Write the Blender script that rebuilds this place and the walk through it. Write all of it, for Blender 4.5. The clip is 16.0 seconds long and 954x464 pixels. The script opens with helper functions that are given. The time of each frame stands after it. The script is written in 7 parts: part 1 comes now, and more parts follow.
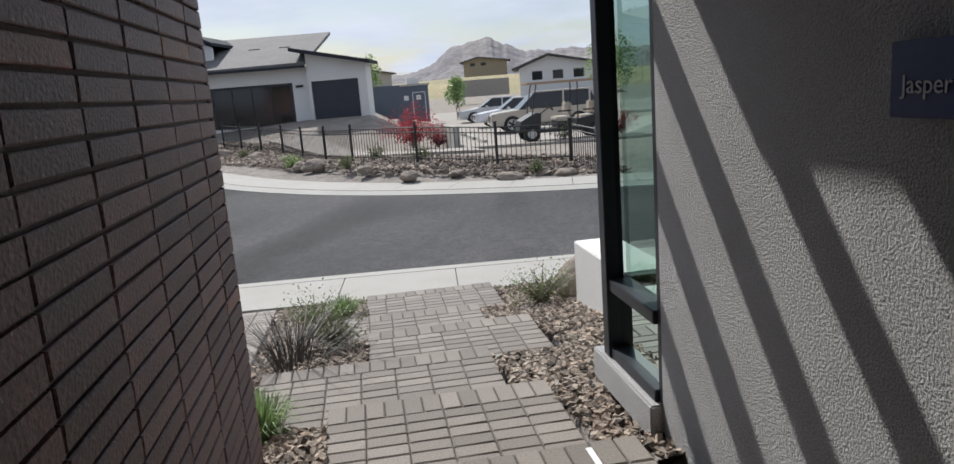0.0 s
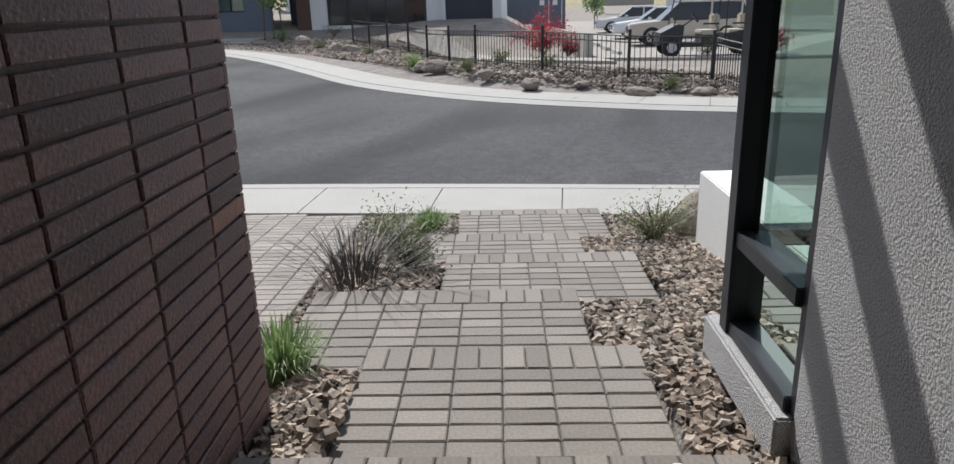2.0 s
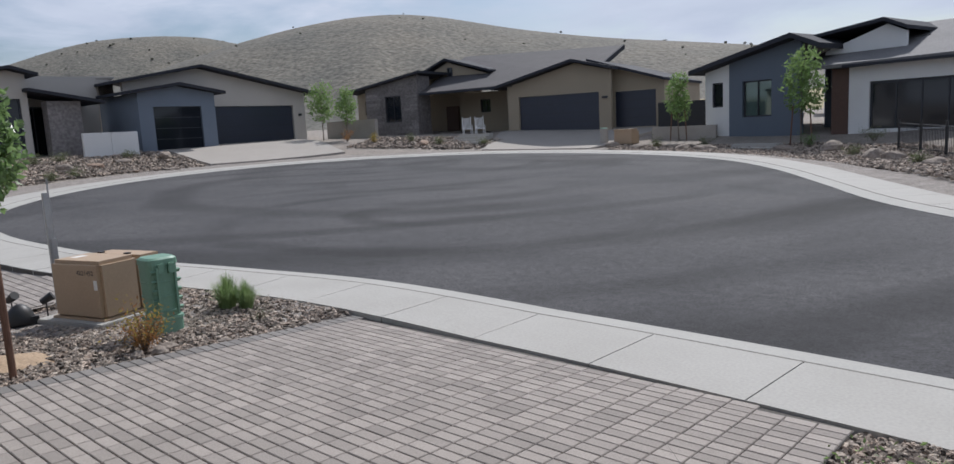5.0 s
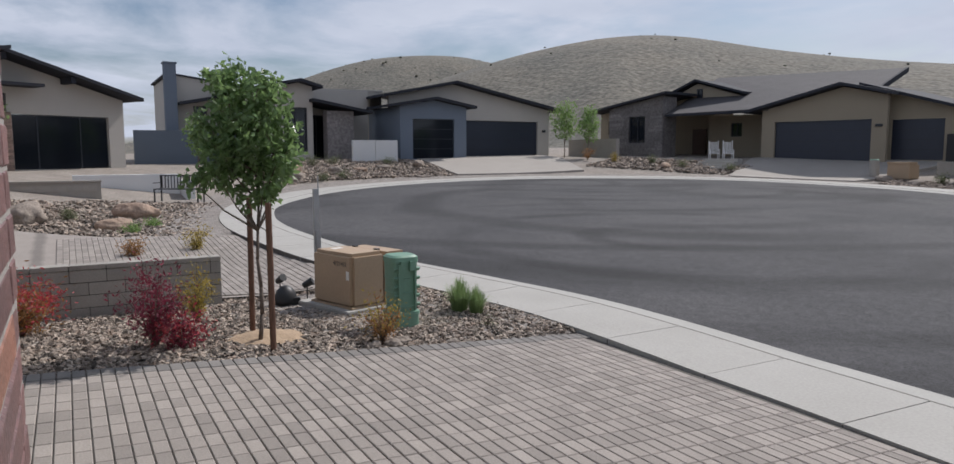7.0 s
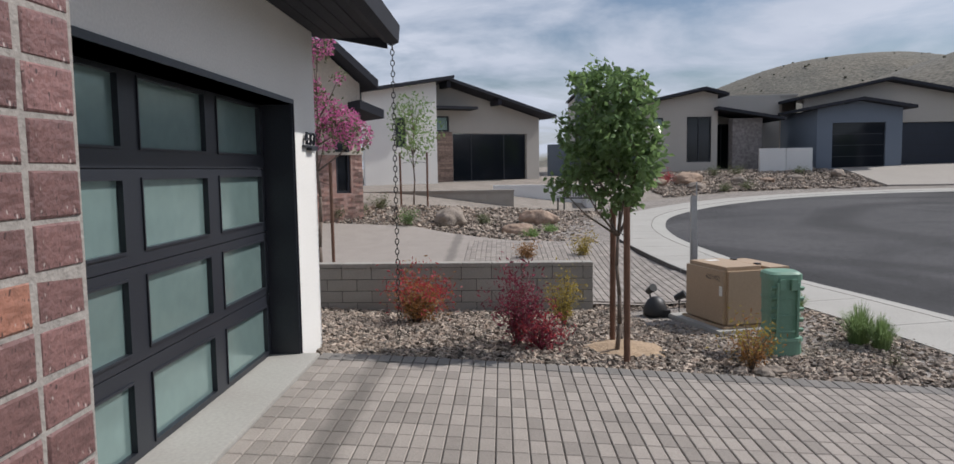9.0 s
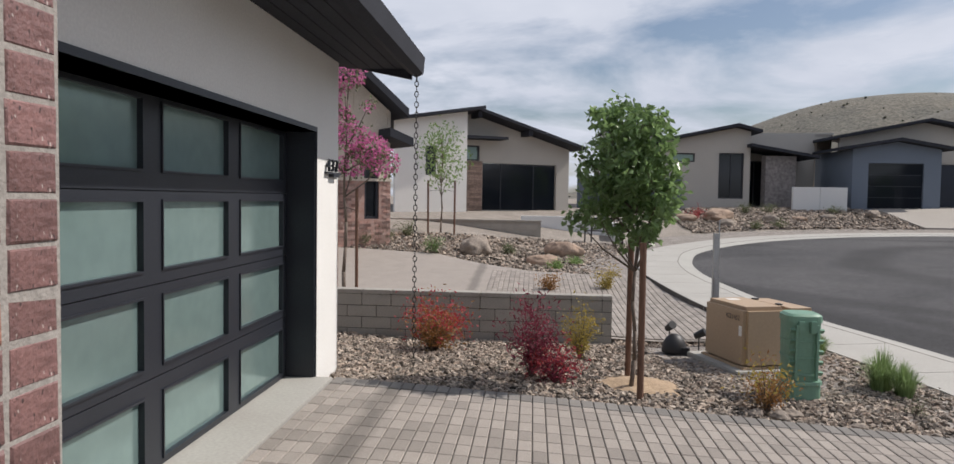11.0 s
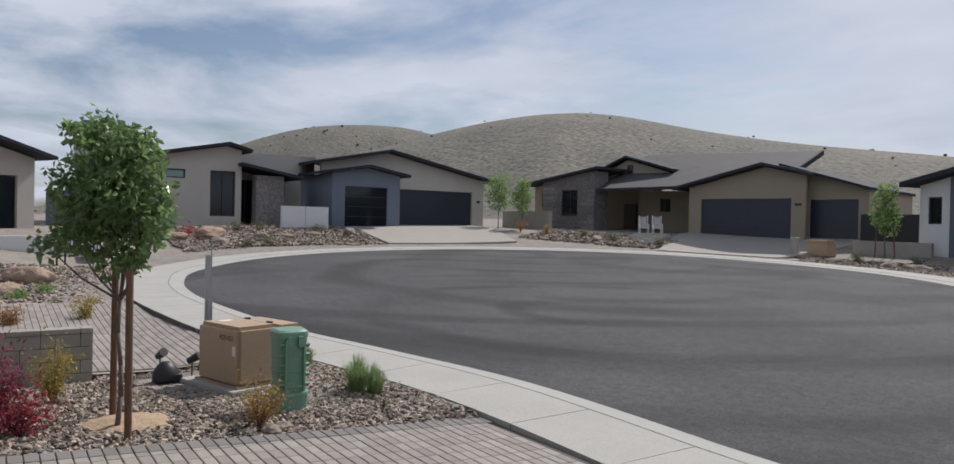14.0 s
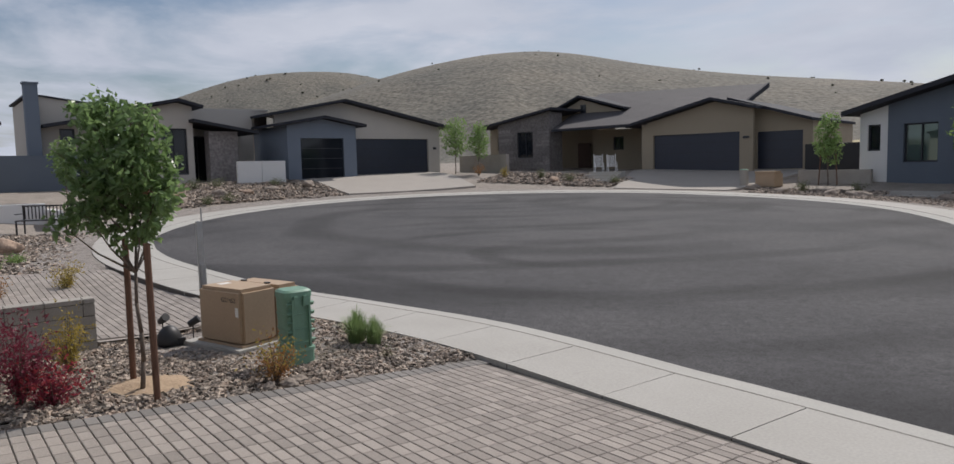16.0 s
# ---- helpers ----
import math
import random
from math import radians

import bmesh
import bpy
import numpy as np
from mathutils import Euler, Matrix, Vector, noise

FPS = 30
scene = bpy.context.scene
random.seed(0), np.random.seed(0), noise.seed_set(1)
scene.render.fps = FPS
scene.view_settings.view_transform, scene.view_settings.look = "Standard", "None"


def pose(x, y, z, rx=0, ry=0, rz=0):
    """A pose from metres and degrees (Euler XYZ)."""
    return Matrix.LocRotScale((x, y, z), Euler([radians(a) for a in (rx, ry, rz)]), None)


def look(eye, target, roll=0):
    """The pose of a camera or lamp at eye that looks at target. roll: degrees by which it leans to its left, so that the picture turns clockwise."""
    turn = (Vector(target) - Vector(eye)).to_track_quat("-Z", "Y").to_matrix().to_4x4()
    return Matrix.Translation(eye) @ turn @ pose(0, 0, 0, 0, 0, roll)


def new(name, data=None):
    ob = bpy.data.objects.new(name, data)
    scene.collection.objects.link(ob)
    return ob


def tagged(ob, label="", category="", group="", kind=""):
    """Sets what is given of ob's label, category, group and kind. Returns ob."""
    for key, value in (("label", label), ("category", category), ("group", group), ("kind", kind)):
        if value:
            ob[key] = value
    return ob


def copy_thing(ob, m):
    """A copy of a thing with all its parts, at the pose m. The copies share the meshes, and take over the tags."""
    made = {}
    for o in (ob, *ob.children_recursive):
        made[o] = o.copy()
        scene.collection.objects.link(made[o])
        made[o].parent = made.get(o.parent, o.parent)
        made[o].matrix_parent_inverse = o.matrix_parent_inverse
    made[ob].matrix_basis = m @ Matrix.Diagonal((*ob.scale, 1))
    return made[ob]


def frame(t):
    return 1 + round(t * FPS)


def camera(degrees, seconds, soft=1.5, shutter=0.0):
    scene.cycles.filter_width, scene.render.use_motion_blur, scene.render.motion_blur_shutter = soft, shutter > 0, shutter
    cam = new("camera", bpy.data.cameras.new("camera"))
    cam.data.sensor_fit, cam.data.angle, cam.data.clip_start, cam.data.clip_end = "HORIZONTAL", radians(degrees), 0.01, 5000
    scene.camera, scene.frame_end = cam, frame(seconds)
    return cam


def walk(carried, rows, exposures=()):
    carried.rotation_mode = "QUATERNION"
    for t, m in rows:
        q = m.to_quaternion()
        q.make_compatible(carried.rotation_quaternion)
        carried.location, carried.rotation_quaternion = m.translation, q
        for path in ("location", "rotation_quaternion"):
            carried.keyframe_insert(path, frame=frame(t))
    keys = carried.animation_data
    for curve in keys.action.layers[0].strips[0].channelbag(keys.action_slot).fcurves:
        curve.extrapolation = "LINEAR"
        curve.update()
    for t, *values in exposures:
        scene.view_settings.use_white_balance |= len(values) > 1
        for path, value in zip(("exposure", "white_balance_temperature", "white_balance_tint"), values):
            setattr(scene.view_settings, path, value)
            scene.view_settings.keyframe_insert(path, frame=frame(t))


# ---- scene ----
cam = camera(67.1, 16.0)
PATH = [
    (0, (6.506, -1.873, 1.881), (6.791, 0.065, 1.490), -4.40),
    (0.5, (6.515, -1.694, 1.842), (6.665, 0.268, 1.487), -2.54),
    (1, (6.575, -1.584, 1.760), (6.863, 0.356, 1.369), -4.70),
    (1.5, (6.678, -1.408, 1.720), (7.093, 0.485, 1.229), -0.67),
    (2, (6.769, -1.091, 1.726), (6.703, 0.813, 1.117), -1.58),
    (2.5, (6.831, -0.727, 1.740), (6.588, 1.198, 1.253), -3.73),
    (3, (6.868, -0.286, 1.623), (6.512, 1.636, 1.198), -1.56),
    (3.5, (6.843, 0.162, 1.675), (6.192, 1.994, 1.207), -2.35),
    (4, (6.760, 0.558, 1.720), (6.114, 2.387, 1.233), 0.05),
    (4.5, (6.754, 0.877, 1.679), (5.685, 2.523, 1.291), -2.07),
    (5, (6.556, 1.147, 1.703), (5.233, 2.618, 1.417), -2.96),
    (7.3, (6.405, 1.286, 1.654), (4.663, 2.242, 1.427), -0.21),
    (7.5, (6.403, 1.341, 1.655), (4.658, 2.290, 1.418), -0.51),
    (8, (6.364, 1.405, 1.638), (4.590, 2.298, 1.399), -2.03),
    (8.5, (6.289, 1.574, 1.561), (4.387, 2.147, 1.331), -2.40),
    (9, (6.048, 1.757, 1.557), (4.057, 1.685, 1.385), -0.89),
    (9.2, (6.018, 1.794, 1.572), (4.039, 1.579, 1.381), 1.30),
    (11.3, (6.094, 1.907, 1.575), (4.097, 1.795, 1.528), 0.91),
    (11.5, (6.092, 1.934, 1.567), (4.093, 1.880, 1.532), 0.92),
    (12, (6.087, 1.998, 1.570), (4.093, 2.134, 1.521), 0.84),
    (12.5, (6.086, 2.061, 1.564), (4.120, 2.426, 1.545), -0.53),
    (13, (6.091, 2.058, 1.557), (4.268, 2.867, 1.405), 4.05),
    (13.5, (6.029, 2.030, 1.590), (4.386, 3.164, 1.465), 2.03),
    (14, (6.180, 1.857, 1.648), (4.530, 2.987, 1.627), 1.23),
    (14.5, (6.272, 1.696, 1.648), (4.584, 2.768, 1.643), -2.08),
    (15, (6.282, 1.379, 1.747), (4.575, 2.421, 1.791), -3.69),
    (15.5, (6.301, 1.324, 1.805), (4.719, 2.535, 1.638), -0.54),
    (16, (6.343, 1.271, 1.798), (4.775, 2.500, 1.619), -1.44),
]
walk(cam, [(t, look(eye, target, roll)) for t, eye, target, roll in PATH],
     [(0.0, 0.0, 6150, 10), (1.5, -0.06, 6110, 10), (2.5, 0.24, 6050, 10), (3.5, 0.1, 6000, 11), (4.0, -0.15, 6000, 11), (5.0, -0.25, 5950, 12), (7.5, -0.3, 6150, 13), (9.0, -0.3, 6150, 12),
      (11.5, -0.12, 6450, 13), (12.5, -0.2, 6450, 14), (14.5, -0.3, 6200, 12), (16.0, -0.4, 6350, 13)])

# ---- light: sky, sun, exposure ----
SUN = Vector((-0.32, 1.0, 1.17)).normalized()
world = bpy.data.worlds.new("world")
scene.world = world
world.use_nodes = True
wn, wl = world.node_tree.nodes, world.node_tree.links
sky = wn.new("ShaderNodeTexSky")
sky.sky_type, sky.sun_disc = "NISHITA", False
sky.sun_elevation = math.asin(SUN.z)
sky.sun_rotation = math.atan2(SUN.x, SUN.y)
sky.air_density, sky.dust_density, sky.ozone_density = 1.0, 1.5, 1.0
# thin broken cloud over the sky, as a layer of the sky itself
geo_in = wn.new("ShaderNodeTexCoord")
sep = wn.new("ShaderNodeSeparateXYZ")
wl.new(geo_in.outputs["Generated"], sep.inputs[0])
up = wn.new("ShaderNodeMath"); up.operation = "MAXIMUM"; up.inputs[1].default_value = 0.0
wl.new(sep.outputs["Z"], up.inputs[0])
lift = wn.new("ShaderNodeMath"); lift.operation = "ADD"; lift.inputs[1].default_value = 0.16
wl.new(up.outputs[0], lift.inputs[0])
flat = wn.new("ShaderNodeVectorMath"); flat.operation = "DIVIDE"
comb = wn.new("ShaderNodeCombineXYZ"); comb.inputs[2].default_value = 1.0
wl.new(lift.outputs[0], comb.inputs[0]); wl.new(lift.outputs[0], comb.inputs[1])
wl.new(geo_in.outputs["Generated"], flat.inputs[0]); wl.new(comb.outputs[0], flat.inputs[1])
cloud = wn.new("ShaderNodeTexNoise")
cloud.inputs["Scale"].default_value, cloud.inputs["Detail"].default_value = 1.15, 9.0
cloud.inputs["Roughness"].default_value, cloud.inputs["Distortion"].default_value = 0.56, 0.35
wl.new(flat.outputs[0], cloud.inputs["Vector"])
ramp = wn.new("ShaderNodeValToRGB")
ramp.color_ramp.elements[0].position, ramp.color_ramp.elements[1].position = 0.38, 0.58
wl.new(cloud.outputs["Fac"], ramp.inputs[0])
tone = wn.new("ShaderNodeTexNoise")
tone.inputs["Scale"].default_value, tone.inputs["Detail"].default_value = 1.6, 5.0
wl.new(flat.outputs[0], tone.inputs["Vector"])
grey = wn.new("ShaderNodeMixRGB")
grey.inputs[1].default_value, grey.inputs[2].default_value = (5.0, 5.7, 6.9, 1), (9.7, 10.0, 10.7, 1)
wl.new(tone.outputs["Fac"], grey.inputs[0])
mixc = wn.new("ShaderNodeMixRGB")
wl.new(ramp.outputs[0], mixc.inputs[0]); wl.new(sky.outputs[0], mixc.inputs[1]); wl.new(grey.outputs[0], mixc.inputs[2])
bg = wn["Background"]
bg.inputs["Strength"].default_value = 0.094
wl.new(mixc.outputs[0], bg.inputs["Color"])
sun_lamp = bpy.data.lights.new("sun", "SUN")
sun_lamp.energy, sun_lamp.angle, sun_lamp.color = 4.7, radians(0.6), (1.0, 0.945, 0.86)
sun = new("sun", sun_lamp)
sun.matrix_world = look(SUN * 60, (0, 0, 0))

# ---- materials ----
MATS = {}


def material(name, base, rough=0.8, vary=0.15, scale=6.0, fine=60.0, bump=0.0, bump_scale=80.0, metal=0.0, piece=0.0,
             second=None, second_amount=0.5, island=0.0, spec=0.5, stretch=(1, 1, 1), bump_dist=0.01):
    """A node material: base colour with two scales of variation, an optional second tint, relief, and change from piece to piece."""
    m = bpy.data.materials.new(name)
    m.use_nodes = True
    n, l = m.node_tree.nodes, m.node_tree.links
    b = n["Principled BSDF"]
    b.inputs["Roughness"].default_value, b.inputs["Metallic"].default_value = rough, metal
    b.inputs["Specular IOR Level"].default_value = spec
    tc = n.new("ShaderNodeTexCoord")
    mp = n.new("ShaderNodeMapping")
    mp.inputs["Scale"].default_value = stretch
    l.new(tc.outputs["Object"], mp.inputs[0])
    big = n.new("ShaderNodeTexNoise")
    big.inputs["Scale"].default_value, big.inputs["Detail"].default_value = scale, 6.0
    small = n.new("ShaderNodeTexNoise")
    small.inputs["Scale"].default_value, small.inputs["Detail"].default_value = fine, 3.0
    for t in (big, small):
        l.new(mp.outputs[0], t.inputs["Vector"])
    col = n.new("ShaderNodeMixRGB")
    col.inputs[1].default_value = (*base, 1)
    col.inputs[2].default_value = (*(second or [c * 0.6 for c in base]), 1)
    rmp = n.new("ShaderNodeMapRange")
    rmp.inputs[1].default_value, rmp.inputs[2].default_value = 0.35, 0.7
    rmp.inputs[4].default_value = second_amount if second else min(1, vary * 2)
    l.new(big.outputs["Fac"], rmp.inputs[0])
    l.new(rmp.outputs[0], col.inputs[0])
    hsv = n.new("ShaderNodeHueSaturation")
    l.new(col.outputs[0], hsv.inputs["Color"])
    val = n.new("ShaderNodeMapRange")
    val.inputs[1].default_value, val.inputs[2].default_value = 0.3, 0.7
    val.inputs[3].default_value, val.inputs[4].default_value = 1 - vary, 1 + vary
    l.new(small.outputs["Fac"], val.inputs[0])
    last = val.outputs[0]
    for amount, node, out in ((piece, "ShaderNodeObjectInfo", "Random"), (island, "ShaderNodeNewGeometry", "Random Per Island")):
        if amount:
            src = n.new(node)
            mr = n.new("ShaderNodeMapRange")
            mr.inputs[3].default_value, mr.inputs[4].default_value = 1 - amount, 1 + amount
            l.new(src.outputs[out], mr.inputs[0])
            mul = n.new("ShaderNodeMath"); mul.operation = "MULTIPLY"
            l.new(last, mul.inputs[0]); l.new(mr.outputs[0], mul.inputs[1])
            last = mul.outputs[0]
    l.new(last, hsv.inputs["Value"])
    l.new(hsv.outputs[0], b.inputs["Base Color"])
    if bump:
        bt = n.new("ShaderNodeTexNoise")
        bt.inputs["Scale"].default_value, bt.inputs["Detail"].default_value = bump_scale, 4.0
        l.new(mp.outputs[0], bt.inputs["Vector"])
        bp = n.new("ShaderNodeBump")
        bp.inputs["Strength"].default_value, bp.inputs["Distance"].default_value = bump, bump_dist
        l.new(bt.outputs["Fac"], bp.inputs["Height"])
        l.new(bp.outputs[0], b.inputs["Normal"])
    MATS[name] = m
    return m


def glass(name, tint=(0.8, 0.9, 0.88), rough=0.0, clear=0.5):
    """Window glass: a sharp reflecting coat by Fresnel over a tinted, partly clear pane."""
    m = bpy.data.materials.new(name)
    m.use_nodes = True
    n, l = m.node_tree.nodes, m.node_tree.links
    n.remove(n["Principled BSDF"])
    tr, gl, mx, fr = n.new("ShaderNodeBsdfTransparent"), n.new("ShaderNodeBsdfGlossy"), n.new("ShaderNodeMixShader"), n.new("ShaderNodeFresnel")
    tr.inputs[0].default_value = (*[c * clear for c in tint], 1)
    gl.inputs["Color"].default_value, gl.inputs["Roughness"].default_value = (*tint, 1), rough
    fr.inputs["IOR"].default_value = 2.2
    l.new(fr.outputs[0], mx.inputs[0]); l.new(tr.outputs[0], mx.inputs[1]); l.new(gl.outputs[0], mx.inputs[2])
    l.new(mx.outputs[0], n["Material Output"].inputs[0])
    MATS[name] = m
    return m


asphalt = material("asphalt", (0.040, 0.039, 0.042), 0.92, 0.45, 0.22, 38.0, 0.6, 90.0, second=(0.074, 0.071, 0.073), second_amount=0.9, bump_dist=0.008)
concrete = material("concrete", (0.385, 0.37, 0.34), 0.85, 0.08, 1.2, 40.0, 0.15, 160.0, second=(0.335, 0.32, 0.29), second_amount=0.7)
# tyre marks sweeping round the turning circle, broken up by wear, and coarse worn patches
an, al = asphalt.node_tree.nodes, asphalt.node_tree.links
tcn = an.new("ShaderNodeTexCoord")
prev_col = an["Principled BSDF"].inputs["Base Color"].links[0].from_socket
for cx, cy, rings, lo, dark, patch, seed in ((11, -17, 0.06, 0.74, 0.48, 0.12, 0.0), (5, -12, 0.10, 0.80, 0.50, 0.15, 5.0), (20, -21, 0.09, 0.78, 0.52, 0.11, 9.0), (13, -24, 0.045, 0.7, 0.6, 0.16, 14.0)):
    mpn = an.new("ShaderNodeMapping")
    mpn.inputs["Location"].default_value = (cx, cy, 0)
    al.new(tcn.outputs["Object"], mpn.inputs[0])
    wv = an.new("ShaderNodeTexWave")
    wv.wave_type, wv.rings_direction = "RINGS", "Z"
    wv.inputs["Scale"].default_value, wv.inputs["Distortion"].default_value = rings, 7.0
    wv.inputs["Detail"].default_value, wv.inputs["Detail Scale"].default_value = 5.0, 0.3
    wv.inputs["Detail Roughness"].default_value = 0.62
    al.new(mpn.outputs[0], wv.inputs["Vector"])
    wr = an.new("ShaderNodeMapRange")
    wr.inputs[1].default_value, wr.inputs[2].default_value, wr.inputs[3].default_value, wr.inputs[4].default_value = lo, 0.98, 0.0, 1.0
    al.new(wv.outputs["Fac"], wr.inputs[0])
    worn = an.new("ShaderNodeTexNoise")
    worn.noise_dimensions = "4D"
    worn.inputs["W"].default_value = seed
    worn.inputs["Scale"].default_value, worn.inputs["Detail"].default_value = patch, 6.0
    al.new(tcn.outputs["Object"], worn.inputs["Vector"])
    wm = an.new("ShaderNodeMapRange")
    wm.inputs[1].default_value, wm.inputs[2].default_value = 0.42, 0.57
    al.new(worn.outputs["Fac"], wm.inputs[0])
    both = an.new("ShaderNodeMath"); both.operation = "MULTIPLY"
    al.new(wr.outputs[0], both.inputs[0]); al.new(wm.outputs[0], both.inputs[1])
    mk = an.new("ShaderNodeMixRGB")
    mk.blend_type = "MULTIPLY"
    mk.inputs[2].default_value = (dark, dark, dark * 1.02, 1)
    al.new(both.outputs[0], mk.inputs[0]); al.new(prev_col, mk.inputs[1])
    prev_col = mk.outputs[0]
grit = an.new("ShaderNodeTexNoise")
grit.inputs["Scale"].default_value, grit.inputs["Detail"].default_value, grit.inputs["Roughness"].default_value = 7.0, 8.0, 0.75
al.new(tcn.outputs["Object"], grit.inputs["Vector"])
gr = an.new("ShaderNodeMapRange")
gr.inputs[1].default_value, gr.inputs[2].default_value, gr.inputs[3].default_value, gr.inputs[4].default_value = 0.35, 0.65, 0.72, 1.28
al.new(grit.outputs["Fac"], gr.inputs[0])
gm = an.new("ShaderNodeMixRGB")
gm.blend_type = "MULTIPLY"
gm.inputs[0].default_value = 1.0
al.new(prev_col, gm.inputs[1]); al.new(gr.outputs[0], gm.inputs[2]); al.new(gm.outputs[0], an["Principled BSDF"].inputs["Base Color"])
apron_mat = material("apron_concrete", (0.34, 0.31, 0.275), 0.9, 0.08, 0.8, 20.0, 0.2, 60.0)
kerb_mat = material("kerb_concrete", (0.37, 0.36, 0.33), 0.85, 0.10, 1.5, 50.0, 0.15, 160.0)
soil = material("soil", (0.23, 0.20, 0.17), 0.95, 0.35, 1.3, 26.0, 0.7, 22.0, second=(0.33, 0.29, 0.25), second_amount=0.7, bump_dist=0.04)
gravel_mat = material("gravel_bed", (0.20, 0.175, 0.155), 0.95, 0.5, 3.0, 30.0, 0.9, 34.0, second=(0.34, 0.31, 0.28), second_amount=0.7, bump_dist=0.03)
stone_bits = material("gravel_stones", (0.30, 0.255, 0.21), 0.9, 0.2, 8.0, 60.0, 0.4, 60.0, island=0.78, second=(0.19, 0.135, 0.10), second_amount=0.8)
dry_grass = material("dry_grass_ground", (0.36, 0.30, 0.17), 0.95, 0.3, 0.08, 2.0, 0.4, 3.0, second=(0.20, 0.20, 0.11), second_amount=0.8, bump_dist=0.2)
hill_mat = material("hill_scrub", (0.158, 0.142, 0.112), 0.95, 0.46, 0.03, 0.7, 0.5, 0.3, second=(0.095, 0.094, 0.08), second_amount=0.8, bump_dist=1.5)
scrub_mat = material("scrub", (0.085, 0.085, 0.06), 0.95, 0.3, 0.5, 3.0)
rock_far = material("far_rock", (0.17, 0.16, 0.17), 0.95, 0.3, 0.02, 0.1, 0.8, 0.05, second=(0.28, 0.26, 0.24), second_amount=0.6, bump_dist=6.0)
paver_mat = material("paver", (0.31, 0.275, 0.245), 0.88, 0.13, 5.0, 90.0, 0.35, 220.0, piece=0.17, bump_dist=0.004)
paver_bed = material("paver_bed", (0.30, 0.265, 0.235), 0.88, 0.13, 3.0, 90.0, 0.35, 220.0, island=0.17, bump_dist=0.004)
joint_mat = material("joint_sand", (0.10, 0.09, 0.08), 0.95, 0.2, 20.0, 120.0, 0.3, 200.0)
stucco_grey = material("grey_stucco", (0.63, 0.62, 0.615), 0.9, 0.12, 2.0, 160.0, 1.0, 150.0, bump_dist=0.022)
stucco_white = material("white_stucco", (0.78, 0.765, 0.73), 0.9, 0.05, 1.6, 60.0, 0.5, 130.0, bump_dist=0.004)
stucco_warm = material("warm_grey_stucco", (0.46, 0.43, 0.39), 0.9, 0.06, 1.0, 40.0, 0.3, 60.0)
stucco_tan = material("tan_stucco", (0.30, 0.255, 0.19), 0.9, 0.06, 1.0, 40.0, 0.3, 60.0)
stucco_pale = material("pale_stucco", (0.68, 0.68, 0.67), 0.9, 0.05, 1.0, 40.0, 0.3, 60.0)
stucco_blue = material("blue_grey_stucco", (0.15, 0.18, 0.225), 0.9, 0.07, 1.0, 40.0, 0.3, 60.0)
stucco_slate = material("slate_stucco", (0.12, 0.145, 0.18), 0.9, 0.07, 1.0, 40.0, 0.3, 60.0)
roof_dark = material("dark_shingle", (0.075, 0.07, 0.073), 0.85, 0.2, 1.0, 14.0, 0.5, 12.0, stretch=(1, 1, 3), bump_dist=0.02)
roof_grey = material("grey_shingle", (0.17, 0.165, 0.165), 0.85, 0.2, 1.0, 14.0, 0.5, 12.0, bump_dist=0.02)
fascia_mat = material("dark_fascia", (0.036, 0.038, 0.047), 0.8, 0.15, 3.0, 40.0, spec=0.2)
frame_mat = material("dark_frame", (0.022, 0.025, 0.033), 0.42, 0.12, 3.0, 60.0)
door_dark = material("dark_garage_door", (0.024, 0.030, 0.048), 0.35, 0.1, 2.0, 30.0)
wood_mat = material("stained_wood", (0.10, 0.055, 0.04), 0.6, 0.3, 4.0, 30.0, 0.3, 40.0, stretch=(1, 1, 6))
stone_clad = material("ledge_stone", (0.33, 0.235, 0.19), 0.9, 0.3, 2.0, 14.0, 0.6, 30.0, piece=0.28, second=(0.21, 0.145, 0.12), second_amount=0.6)
stone_dark = material("dark_ledge_stone", (0.17, 0.155, 0.15), 0.9, 0.3, 1.2, 8.0, 0.6, 30.0, piece=0.22, island=0.3)
block_mat = material("concrete_block", (0.34, 0.315, 0.28), 0.9, 0.12, 3.0, 60.0, 0.5, 90.0, piece=0.08, bump_dist=0.006)
brick_mat = material("red_brick", (0.182, 0.094, 0.086), 0.5, 0.25, 7.0, 60.0, 0.8, 75.0, piece=0.36, second=(0.128, 0.078, 0.075), second_amount=0.8, bump_dist=0.006)
brick_far = material("red_brick_joined", (0.33, 0.185, 0.15), 0.85, 0.22, 7.0, 50.0, 0.5, 60.0, island=0.5, second=(0.40, 0.33, 0.29), second_amount=0.6)


